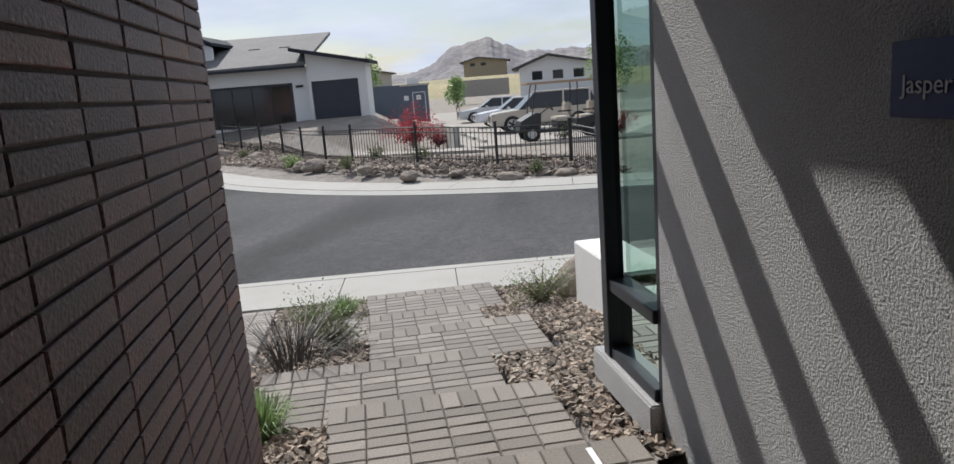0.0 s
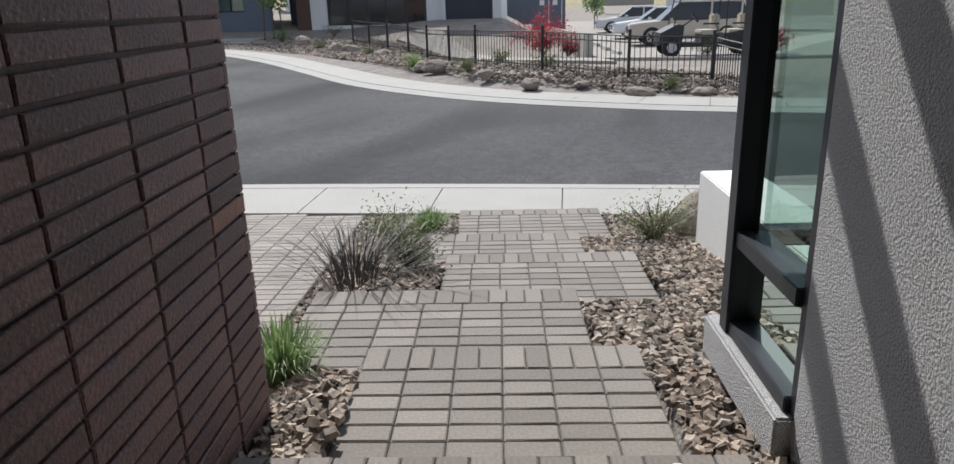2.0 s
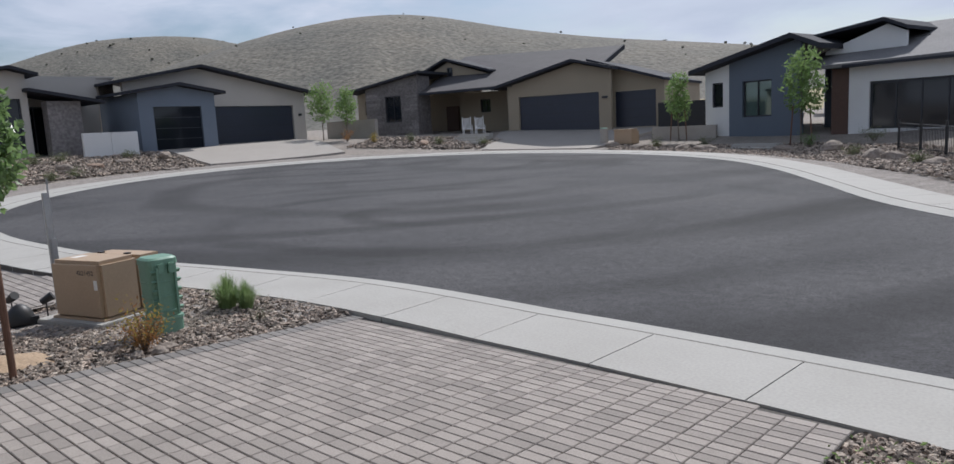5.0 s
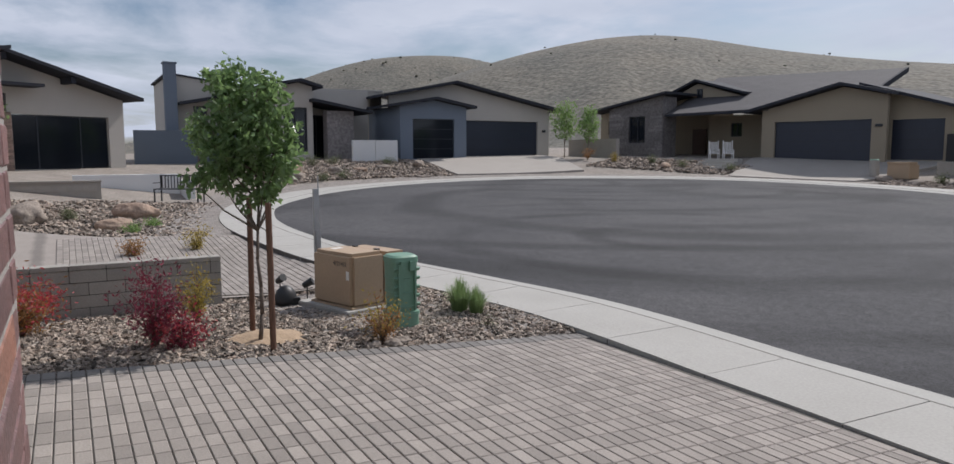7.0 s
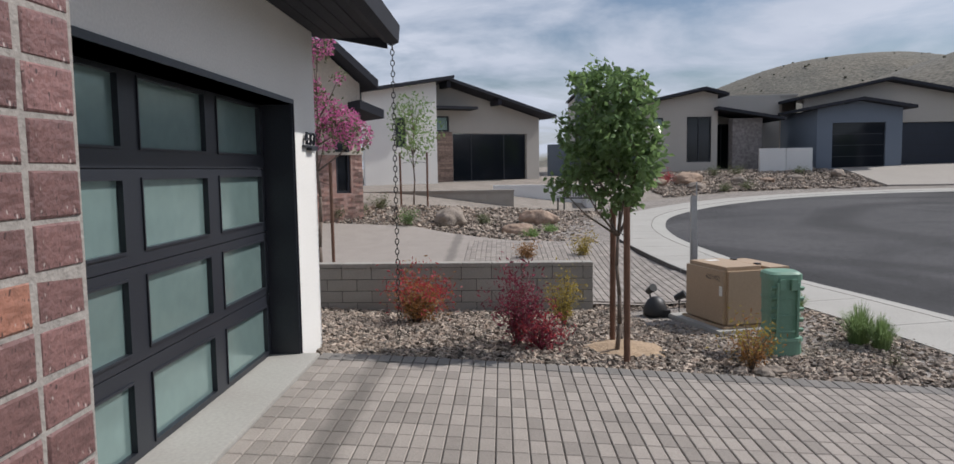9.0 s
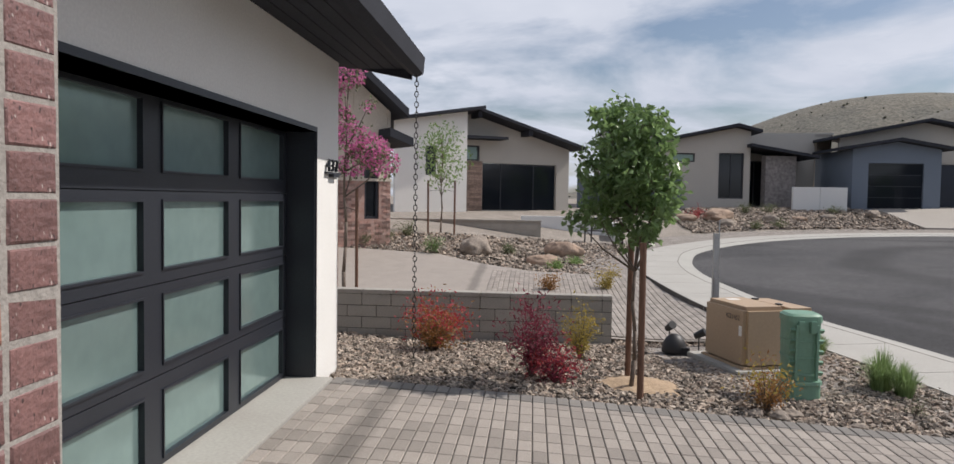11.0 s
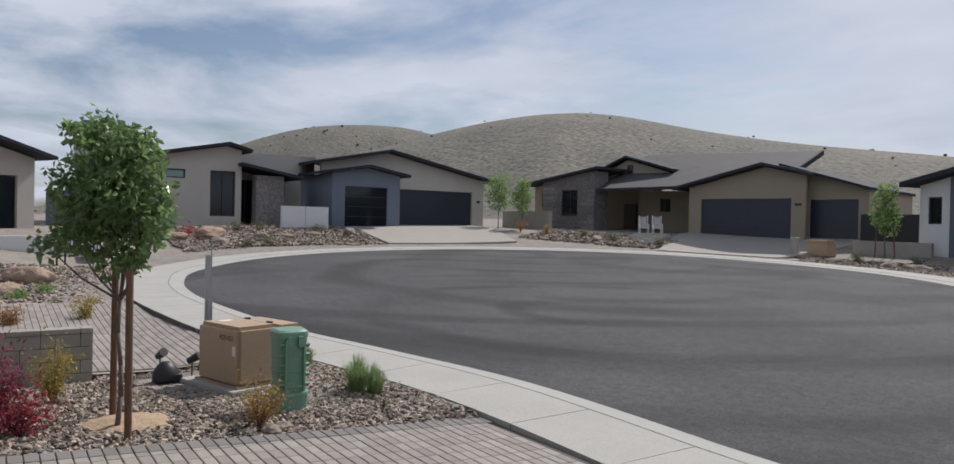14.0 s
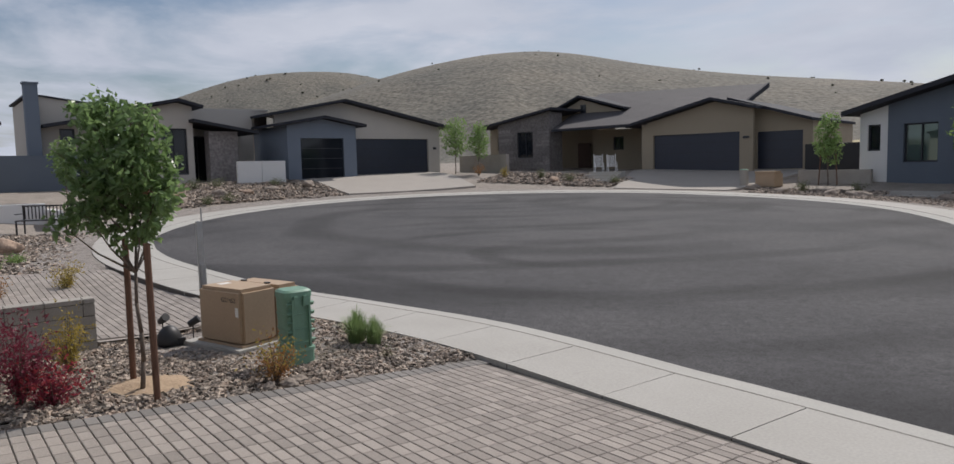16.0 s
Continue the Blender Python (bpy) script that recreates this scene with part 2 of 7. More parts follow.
def pit_brick(m):
    """Torn pits and pale mortar flecks on the brick, and now and then an orange one."""
    n, l = m.node_tree.nodes, m.node_tree.links
    b = n["Principled BSDF"]
    src = b.inputs["Base Color"].links[0].from_socket
    tc, mp = n.new("ShaderNodeTexCoord"), n.new("ShaderNodeMapping")
    mp.inputs["Scale"].default_value = (1, 1, 0.45)
    l.new(tc.outputs["Object"], mp.inputs[0])
    oi = n.new("ShaderNodeObjectInfo")
    gt = n.new("ShaderNodeMath"); gt.operation = "GREATER_THAN"; gt.inputs[1].default_value = 0.955
    l.new(oi.outputs["Random"], gt.inputs[0])
    o = n.new("ShaderNodeMixRGB"); o.blend_type = "MULTIPLY"; o.inputs[2].default_value = (1.25, 1.08, 0.8, 1)
    l.new(gt.outputs[0], o.inputs[0]); l.new(src, o.inputs[1])
    last = o.outputs[0]
    for sc, lo, hi, c, amt in ((150.0, 0.64, 0.69, (0.03, 0.02, 0.02, 1), 0.85), (95.0, 0.69, 0.73, (0.55, 0.5, 0.46, 1), 0.6)):
        t = n.new("ShaderNodeTexNoise")
        t.inputs["Scale"].default_value, t.inputs["Detail"].default_value = sc, 2.0
        l.new(mp.outputs[0], t.inputs["Vector"])
        r = n.new("ShaderNodeMapRange")
        r.inputs[1].default_value, r.inputs[2].default_value, r.inputs[4].default_value = lo, hi, amt
        l.new(t.outputs["Fac"], r.inputs[0])
        x = n.new("ShaderNodeMixRGB"); x.inputs[2].default_value = c
        l.new(r.outputs[0], x.inputs[0]); l.new(last, x.inputs[1])
        last = x.outputs[0]
    l.new(last, b.inputs["Base Color"])


pit_brick(brick_mat)
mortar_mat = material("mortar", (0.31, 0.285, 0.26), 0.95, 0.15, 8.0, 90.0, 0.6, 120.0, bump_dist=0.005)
# darker mortar copy for the side face, shade put into its colour
shaded_mortar = material("shaded_side_mortar", (0.24, 0.20, 0.185), 0.95, 0.15, 8.0, 90.0, 0.6, 120.0, bump_dist=0.005)
# a long darker band with wavy edges across the paver driveways, in line with the gutter
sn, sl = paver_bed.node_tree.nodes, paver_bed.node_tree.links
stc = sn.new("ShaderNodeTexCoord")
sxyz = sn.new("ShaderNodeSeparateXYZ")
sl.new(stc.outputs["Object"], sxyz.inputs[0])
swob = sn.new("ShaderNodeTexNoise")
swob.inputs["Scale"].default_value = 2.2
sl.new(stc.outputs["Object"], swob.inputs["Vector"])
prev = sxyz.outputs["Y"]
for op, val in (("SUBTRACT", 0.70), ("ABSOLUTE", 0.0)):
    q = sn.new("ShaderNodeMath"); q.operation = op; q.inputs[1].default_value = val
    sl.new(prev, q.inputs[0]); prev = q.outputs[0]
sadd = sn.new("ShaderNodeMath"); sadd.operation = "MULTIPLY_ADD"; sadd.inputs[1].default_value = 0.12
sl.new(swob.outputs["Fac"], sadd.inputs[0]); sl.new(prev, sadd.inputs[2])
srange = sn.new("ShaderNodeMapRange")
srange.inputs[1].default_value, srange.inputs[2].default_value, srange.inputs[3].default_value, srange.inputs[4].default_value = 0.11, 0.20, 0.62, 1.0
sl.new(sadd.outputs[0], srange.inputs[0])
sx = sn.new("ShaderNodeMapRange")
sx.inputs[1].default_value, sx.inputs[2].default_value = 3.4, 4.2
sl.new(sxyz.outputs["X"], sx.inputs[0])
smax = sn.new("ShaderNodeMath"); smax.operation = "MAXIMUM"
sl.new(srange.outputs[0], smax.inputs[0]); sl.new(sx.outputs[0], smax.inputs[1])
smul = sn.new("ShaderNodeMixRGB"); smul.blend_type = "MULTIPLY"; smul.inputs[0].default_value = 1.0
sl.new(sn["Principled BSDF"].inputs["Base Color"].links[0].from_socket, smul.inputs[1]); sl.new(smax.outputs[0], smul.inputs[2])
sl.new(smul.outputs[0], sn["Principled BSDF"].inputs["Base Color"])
window_glass = glass("window_glass", (0.70, 0.84, 0.79), 0.0, 0.85)
dark_glass = material("dark_window", (0.012, 0.015, 0.02), 0.06, 0.05, 1.0, 8.0)
curtain_mat = material("pale_blind", (0.52, 0.52, 0.52), 0.8, 0.06, 2.0, 40.0)
frosted = material("frosted_pane", (0.29, 0.41, 0.395), 0.16, 0.05, 1.0, 10.0, spec=0.8, metal=0.55)
interior_mat = material("interior_plaster", (0.55, 0.53, 0.50), 0.9, 0.05, 2.0, 30.0)


# ---- building helpers ----
def part(name, bm, mat, parent=None, label="", smooth=False):
    me = bpy.data.meshes.new(name)
    bmesh.ops.recalc_face_normals(bm, faces=bm.faces)
    bm.to_mesh(me)
    bm.free()
    me.materials.append(mat)
    if smooth:
        for p in me.polygons:
            p.use_smooth = True
    ob = new(name, me)
    if parent:
        ob.parent = parent
    if label:
        ob["label"] = label
    return ob


def thing(name, label, category, m=None, group="", kind=""):
    ob = new(name)
    ob.empty_display_size = 0.2
    if m is not None:
        ob.matrix_world = m
    return tagged(ob, label, category, group, kind)


def box(bm, x0, x1, y0, y1, z0, z1, bevel=0.0):
    r = bmesh.ops.create_cube(bm, size=1.0)
    vs = r["verts"]
    for v in vs:
        v.co = Vector(((x0 + x1) / 2 + v.co.x * (x1 - x0), (y0 + y1) / 2 + v.co.y * (y1 - y0), (z0 + z1) / 2 + v.co.z * (z1 - z0)))
    if bevel:
        es = list({e for v in vs for e in v.link_edges})
        bmesh.ops.bevel(bm, geom=es, offset=bevel, segments=2, affect="EDGES")
    return bm


def boxes(*bs, bevel=0.0):
    bm = bmesh.new()
    for b in bs:
        box(bm, *b, bevel=bevel)
    return bm


def pane(x0, x1, y0, y1, z0, z1):
    """One sheet of glass through the middle of that box."""
    bm = bmesh.new()
    if x1 - x0 < y1 - y0:
        x = (x0 + x1) / 2
        c = [(x, y0, z0), (x, y1, z0), (x, y1, z1), (x, y0, z1)]
    else:
        y = (y0 + y1) / 2
        c = [(x0, y, z0), (x1, y, z0), (x1, y, z1), (x0, y, z1)]
    bm.faces.new([bm.verts.new(q) for q in c])
    return bm


def prism(bm, pts, y0, y1):
    """A polygon of (x, z) points, made thick from y0 to y1."""
    a = [bm.verts.new((x, y0, z)) for x, z in pts]
    b = [bm.verts.new((x, y1, z)) for x, z in pts]
    bm.faces.new(a)
    bm.faces.new(b[::-1])
    for i in range(len(pts)):
        j = (i + 1) % len(pts)
        bm.faces.new((a[j], a[i], b[i], b[j]))
    return bm


def tube(bm, p, q, r0, r1=None, n=10):
    """A round bar from p to q."""
    p, q = Vector(p), Vector(q)
    r1 = r0 if r1 is None else r1
    d = q - p
    m = Matrix.Translation((p + q) / 2) @ d.to_track_quat("Z", "Y").to_matrix().to_4x4()
    bmesh.ops.create_cone(bm, cap_ends=True, segments=n, radius1=r0, radius2=r1, depth=d.length, matrix=m)
    return bm


def facing(x, y, z, ux, uy):
    """Local frame of a facade: x along the wall, y into the house, z up."""
    u = Vector((ux, uy, 0)).normalized()
    b = Vector((-u.y, u.x, 0))
    m = Matrix((u, b, Vector((0, 0, 1)))).transposed().to_4x4()
    return Matrix.Translation((x, y, z)) @ m


def profile_at(profile, u):
    for (a, za), (b, zb) in zip(profile, profile[1:]):
        if a <= u <= b:
            return za + (zb - za) * (u - a) / (b - a) if b > a else zb
    return profile[-1][1]


def wall_bm(profile, openings, y0=0.0, y1=0.25, base=0.0):
    """A wall with a top that follows profile [(u, z)...] and openings [(u0, u1, z0, z1)...] through it."""
    bm = bmesh.new()
    outer = [(profile[0][0], base), (profile[-1][0], base)] + [q for q in reversed(profile)]
    loops = [outer] + [[(a, c), (b, c), (b, d), (a, d)] for a, b, c, d in openings]
    es = []
    for lp in loops:
        vs = [bm.verts.new((u, y0, z)) for u, z in lp]
        es += [bm.edges.new((vs[i], vs[(i + 1) % len(vs)])) for i in range(len(vs))]
    bmesh.ops.triangle_fill(bm, use_beauty=True, use_dissolve=False, edges=es, normal=(0, -1, 0))
    r = bmesh.ops.extrude_face_region(bm, geom=bm.faces[:])
    for v in [g for g in r["geom"] if isinstance(g, bmesh.types.BMVert)]:
        v.co.y = y1
    return bm


def roof_slab(bm, u0, z0, u1, z1, y0, y1, t=0.22):
    prism(bm, [(u0, z0), (u1, z1), (u1, z1 + t), (u0, z0 + t)], y0, y1)
    return bm


def S(v):
    v = min(1.0, max(0.0, v))
    return v * v * (3 - 2 * v)


# ---- the lie of the land ----
def z_road(x, y):
    return -0.36 + 0.022 * max(0.0, 2 - max(x, -60)) + 0.014 * max(0.0, min(y, 80) - 7)


def z_drive(y):
    return -0.01 - 0.05 * y


def z_lot(x, y):
    """Height of the open ground."""
    far = max(S((-9 - x) / 7), S((y - 11.5) / 4))
    d = math.hypot(x + 11, y - 18)
    z = z_road(x, y) - 0.02 + 0.80 * S((d - 15.0) / 7.5) * far + 0.25 * S((y - 14) / 5) * S((x + 1) / 6) * far
    e = S((x - 2) / 4) * S((y - 12) / 2) * (1 - S((y - 27) / 6) * S((9.5 - x) / 2.5) * S((60 - y) / 10))
    z = z * (1 - e) + (-0.22 + 0.30 * S((y - 13) / 4) - 0.30 * S((y - 18) / 9) + 0.02 * max(0.0, min(y, 110) - 50)) * e
    if y < 6.2:
        near = -0.04 - 0.05 * max(y, -1) - min(3, max(0, -x)) * (0.08 - 0.042 * S(y / 3))
        t = S((y - 3.4) / 2.2) * S((1.0 - x) / 1.0)
        near = near * (1 - t) + (z_road(x, y) + 0.04) * t
        if x > 5.4:
            k = S((x - 5.4) / 0.55)
            near = near * (1 - k) + (0.28 - 0.14 * (min(max(y, 0.6), 5.7) - 1.5)) * k
        w = S((x + 10) / 4)
        z = z * (1 - w) + near * w
    return z


def sheet(name, outline, zf, mat, lift=0.0, cell=1.2, parent=None):
    """A flat piece of ground with that outline, cut into cells and laid on zf(x, y)."""
    bm = bmesh.new()
    bm.faces.new([bm.verts.new((x, y, 0)) for x, y in outline])
    xs, ys = [p[0] for p in outline], [p[1] for p in outline]
    for axis, lo, hi in (((1, 0, 0), min(xs), max(xs)), ((0, 1, 0), min(ys), max(ys))):
        c = lo + cell
        while c < hi:
            co = Vector(axis) * c
            bmesh.ops.bisect_plane(bm, geom=bm.verts[:] + bm.edges[:] + bm.faces[:], plane_co=co, plane_no=axis)
            c += cell
    bmesh.ops.triangulate(bm, faces=bm.faces)
    for v in bm.verts:
        v.co.z = zf(v.co.x, v.co.y) + lift
    me = bpy.data.meshes.new(name)
    bmesh.ops.recalc_face_normals(bm, faces=bm.faces)
    bm.to_mesh(me)
    bm.free()
    me.materials.append(mat)
    ob = new(name, me)
    if parent:
        ob.parent = parent
    return ob


def skirt(ob, depth=0.35):
    """Give a sheet of ground solid edges that go down into the soil."""
    bm = bmesh.new()
    bm.from_mesh(ob.data)
    rim = [e for e in bm.edges if len(e.link_faces) == 1]
    r = bmesh.ops.extrude_edge_only(bm, edges=rim)
    for v in r["geom"]:
        if isinstance(v, bmesh.types.BMVert):
            v.co.z -= depth
    bm.to_mesh(ob.data)
    bm.free()
    return ob


def curve_pts(pts, n=6):
    """A smooth line through the points (Catmull-Rom)."""
    out = []
    p = [Vector((*a, 0)) for a in pts]
    p = [2 * p[0] - p[1]] + p + [2 * p[-1] - p[-2]]
    for i in range(1, len(p) - 2):
        for k in range(n):
            t = k / n
            a, b, c, d = p[i - 1:i + 3]
            v = 0.5 * ((2 * b) + (c - a) * t + (2 * a - 5 * b + 4 * c - d) * t * t + (3 * b - a - 3 * c + d) * t ** 3)
            out.append((v.x, v.y))
    out.append((p[-2].x, p[-2].y))
    return out


def offset_line(pts, d):
    """The line moved d metres to its left."""
    out = []
    for i, p in enumerate(pts):
        a, b = pts[max(0, i - 1)], pts[min(len(pts) - 1, i + 1)]
        t = Vector((b[0] - a[0], b[1] - a[1])).normalized()
        out.append((p[0] - t.y * d, p[1] + t.x * d))
    return out


# edge of the asphalt: down the near side from the east, round the bulb, back along the far side
EDGE = curve_pts([(60, 2.4), (35, 4.65), (18, 6.2), (10, 6.95), (5.5, 7.35), (2, 7.5), (-0.8, 7.4), (-3.2, 6.85), (-5.6, 6.2), (-8.2, 5.9), (-10.8, 5.8),
                  (-13.5, 6.15), (-16.6, 7.2), (-20.2, 9.9), (-22.6, 13.4), (-23.7, 17.5), (-23.2, 22), (-20.8, 26.0), (-17, 28.8),
                  (-12.5, 29.6), (-8, 29.0), (-4.4, 27.1), (-1.6, 24.2), (0.9, 20.6), (3.2, 17.1), (5.8, 14.5), (8.6, 12.9),
                  (12, 11.8), (20, 10.5), (35, 9.0), (60, 6.8)], 5)
OUTER = offset_line(EDGE, 1.42)
WIDE = offset_line(EDGE, 2.4)
KERB = offset_line(EDGE, 0.36)
road = tagged(sheet("road", EDGE, z_road, asphalt), "dark grey asphalt cul-de-sac road with faint tyre marks", "road", kind="structure")


def ribbon(a, b, za, zb, mat, name, base=-0.25):
    bm = bmesh.new()
    rows = []
    for p, q in zip(a, b):
        rows.append([bm.verts.new((p[0], p[1], z_road(*p) + base)), bm.verts.new((p[0], p[1], z_road(*p) + za)),
                     bm.verts.new((q[0], q[1], z_road(*q) + zb)), bm.verts.new((q[0], q[1], z_road(*q) + base))])
    for r, s in zip(rows, rows[1:]):
        for i in range(3):
            bm.faces.new((r[i], r[i + 1], s[i + 1], s[i]))
    me = bpy.data.meshes.new(name)
    bmesh.ops.recalc_face_normals(bm, faces=bm.faces)
    bm.to_mesh(me)
    bm.free()
    me.materials.append(mat)
    return new(name, me)


gravel_line = material("joint_dust", (0.20, 0.19, 0.17), 0.95, 0.3, 1.0, 20.0)
kerb = tagged(ribbon(EDGE, KERB, 0.012, 0.055, kerb_mat, "kerb"), "pale concrete rolled kerb along the asphalt", "kerb", kind="structure")

tagged(ribbon(offset_line(EDGE, 0.352), offset_line(EDGE, 0.372), 0.06, 0.06, gravel_line, "kerb_joint", 0.03), "dark joint between kerb and pavement", "joint", kind="structure")


def line_lengths(pts):
    d = [0.0]
    for p, q in zip(pts, pts[1:]):
        d.append(d[-1] + math.hypot(q[0] - p[0], q[1] - p[1]))
    return d


def at_length(pts, lens, s):
    for i in range(len(pts) - 1):
        if lens[i + 1] >= s:
            t = (s - lens[i]) / max(1e-9, lens[i + 1] - lens[i])
            return (pts[i][0] + (pts[i + 1][0] - pts[i][0]) * t, pts[i][1] + (pts[i + 1][1] - pts[i][1]) * t)
    return pts[-1]


pavement = tagged(ribbon(KERB, OUTER, 0.03, 0.05, joint_mat, "pavement"), "pale concrete pavement of jointed slabs beside the road", "pavement", kind="structure")

# ---- ground ----
gb = bmesh.new()
steps = sorted({round(v, 2) for v in list(np.arange(-60, 60.1, 1.0)) + [-2500, -1200, -600, -300, -150, -90, 90, 150, 300, 600, 1200, 2500]})
grid = {}
for i, gx in enumerate(steps):
    for j, gy in enumerate(steps):
        grid[i, j] = gb.verts.new((gx, gy, z_lot(gx, gy) - 0.06 + 0.02 * noise.noise((gx * 0.5, gy * 0.5, 0))))


def inside(poly, x, y):
    hit = False
    for (ax, ay), (bx, by) in zip(poly, poly[1:] + poly[:1]):
        if (ay > y) != (by > y) and x < (bx - ax) * (y - ay) / (by - ay) + ax:
            hit = not hit
    return hit


for v in gb.verts:
    if inside(WIDE, v.co.x, v.co.y):
        v.co.z = z_road(v.co.x, v.co.y) - 0.16
    elif -9 < v.co.x < 9 and v.co.y < 6.2:
        v.co.z -= 0.10
for i in range(len(steps) - 1):
    for j in range(len(steps) - 1):
        gb.faces.new((grid[i, j], grid[i + 1, j], grid[i + 1, j + 1], grid[i, j + 1]))
ground = tagged(part("ground", gb, soil), "stony brown desert soil under the gravel beds", "ground", kind="structure")


def verge():
    """Gravel strip from the back of the pavement to the open ground."""
    lines = [offset_line(EDGE, d) for d in (1.43, 2.1, 2.9, 3.8)]
    bm = bmesh.new()
    rows = []
    for i in range(len(EDGE)):
        row = []
        for j, ln in enumerate(lines):
            x, y = ln[i]
            f = j / 3
            row.append(bm.verts.new((x, y, (z_road(x, y) + 0.045) * (1 - f) + (z_lot(x, y) - 0.02) * f - (0.05 if (-0.1 < x < 8.3 and y < 6.3) else 0.09 if (-10.0 < x < -3.4 and y < 6.3) else 0))))
        rows.append(row)
    for r, s in zip(rows, rows[1:]):
        for i in range(3):
            bm.faces.new((r[i], r[i + 1], s[i + 1], s[i]))
    return tagged(part("gravel_verge", bm, gravel_mat), "brown and grey crushed stone verge behind the pavement", "gravel", kind="structure")


verge()


# ---- hills behind the houses ----
def hill(name, pts, depth, mat, label, dist):
    """A long hill with a smooth crest: crest points (angle in degrees from +y to the left, height), at that distance."""
    crest = curve_pts(pts, 24 if mat is rock_far else 8)
    bm = bmesh.new()
    rows = []
    for a, h in crest:
        if mat is rock_far:
            h += dist * (0.0035 * noise.noise((a * 1.1, 0.3, 0)) + 0.0022 * noise.noise((a * 2.9, 4.1, 0)))
        row = []
        for k in range(15):
            f = k / 14
            r = dist - depth * (1 - f)
            hh = h * S(f) + 1.6 * noise.fractal((a * 0.25, f * 5, 0), 1.0, 2.0, 4) * dist / 300 * (1 - S((f - 0.55) / 0.4)) * S(f / 0.1)
            row.append(bm.verts.new((6 - r * math.sin(radians(a)), 1.5 + r * math.cos(radians(a)), hh - 2 * (1 - f))))
        r = dist + depth
        row.append(bm.verts.new((6 - r * math.sin(radians(a)), 1.5 + r * math.cos(radians(a)), -5)))
        rows.append(row)
    for r, s in zip(rows, rows[1:]):
        for i in range(len(r) - 1):
            bm.faces.new((r[i], r[i + 1], s[i + 1], s[i]))
    made = tagged(part(name, bm, mat, smooth=True), label, "hill", kind="structure")
    if mat is hill_mat:
        rs = random.Random(len(crest))
        sb = bmesh.new()
        for _ in range(70):
            i = rs.randrange(4, len(crest) - 4)
            k = rs.choice((14, 14, 13, 12, 11, 10, 9))
            c = made.data.vertices[i * 16 + k].co
            r = rs.uniform(0.3, 0.75) * dist / 330
            r *= 0.75
            bmesh.ops.create_icosphere(sb, subdivisions=1, radius=r, matrix=Matrix.Translation(c + Vector((rs.uniform(-3, 3), rs.uniform(-3, 3), r * 0.3))) @ Matrix.Diagonal((1.3, 1.3, 0.9, 1)))
        tagged(part("hill_scrub", sb, scrub_mat), "scattered dark juniper scrub on the hill", "scrub", kind="stuff")
    return made



hill("backdrop_hill", [(10, 22.4), (16, 25.8), (20.3, 29.3), (24.5, 32.5), (31.8, 37.7), (37.9, 43.3), (44.6, 50.6), (49.3, 51.7), (54.1, 48.3), (59.2, 41.5), (64, 32.8), (70, 20.0), (78, 7.4), (86, -1.3)], 190, hill_mat,
     "broad dry hill with scattered scrub behind the houses", 330)
hill("backdrop_hill", [(50, 47.1), (56, 59.9), (59.2, 65.0), (61.9, 69.3), (65.5, 69.7), (69.4, 65.4), (73.7, 53.1), (79, 32.5), (86, 8.9), (95, -1.1)], 210, hill_mat,
     "farther rounded scrub hill behind the houses", 520)
hill("backdrop_hill", [(-34, 23.6), (-26, 33.0), (-18.9, 38.7), (-16.4, 40.6), (-13.4, 42.0), (-12.4, 47.0), (-11.3, 54.5), (-10.2, 60.5), (-8.9, 56.5), (-7.6, 52.0), (-6.7, 44.0), (-5.9, 33.0), (-4.4, 26.7), (0, 22.0), (10, 20.5), (20, 17.3)], 260, rock_far,
     "distant grey rocky peak", 900)
hill("backdrop_hill", [(-60, 2.1), (-30, 3.4), (-14.5, 4.1), (-8.2, 4.2), (-3.8, 3.9), (-0.3, 3.3), (8, 3.7), (16, 5.8), (26, 4.7), (34, 2.1)], 70, dry_grass,
     "low dry grass slope behind the car park", 150)


# ---- houses across the street ----
def garage_door(parent, u0, u1, z0, z1, y=0.14, rows=4, mat=None):
    d = part("garage_door", boxes((u0 + 0.012, u1 - 0.012, y, y + 0.05, z0, z1 - 0.012)), mat or door_dark, parent, "dark panelled garage door")
    h = (z1 - z0) / rows
    for i in range(1, rows):
        part("panel_joint", boxes((u0 + 0.02, u1 - 0.02, y - 0.006, y - 0.001, z0 + i * h - 0.012, z0 + i * h + 0.012)), frame_mat, d)
    return d


def house_window(parent, u0, u1, z0, z1, y=0.08, bars=1, pale=False, low=None):
    t = 0.07
    f = part("window", boxes((u0, u1, y, y + 0.08, z0, z0 + t), (u0, u1, y, y + 0.08, z1 - t, z1), (u0, u0 + t, y, y + 0.08, z0 + t, z1 - t),
                             (u1 - t, u1, y, y + 0.08, z0 + t, z1 - t)), frame_mat, parent, "dark framed window")
    w = (u1 - u0 - 2 * t) / (bars + 1)
    for i in range(bars):
        c = u0 + t + w * (i + 1)
        part("mullion", boxes((c - 0.025, c + 0.025, y + 0.01, y + 0.07, z0 + t, z1 - t)), frame_mat, f)
    part("pane", pane(u0 + t, u1 - t, y + 0.075, y + 0.078, z0 + t, z1 - t), window_glass if pale else dark_glass, f)
    if pale:
        part("blind", boxes((u0 + t, u1 - t, y + 0.13, y + 0.14, z0 + t, z1 - t)), curtain_mat, f)
    return f


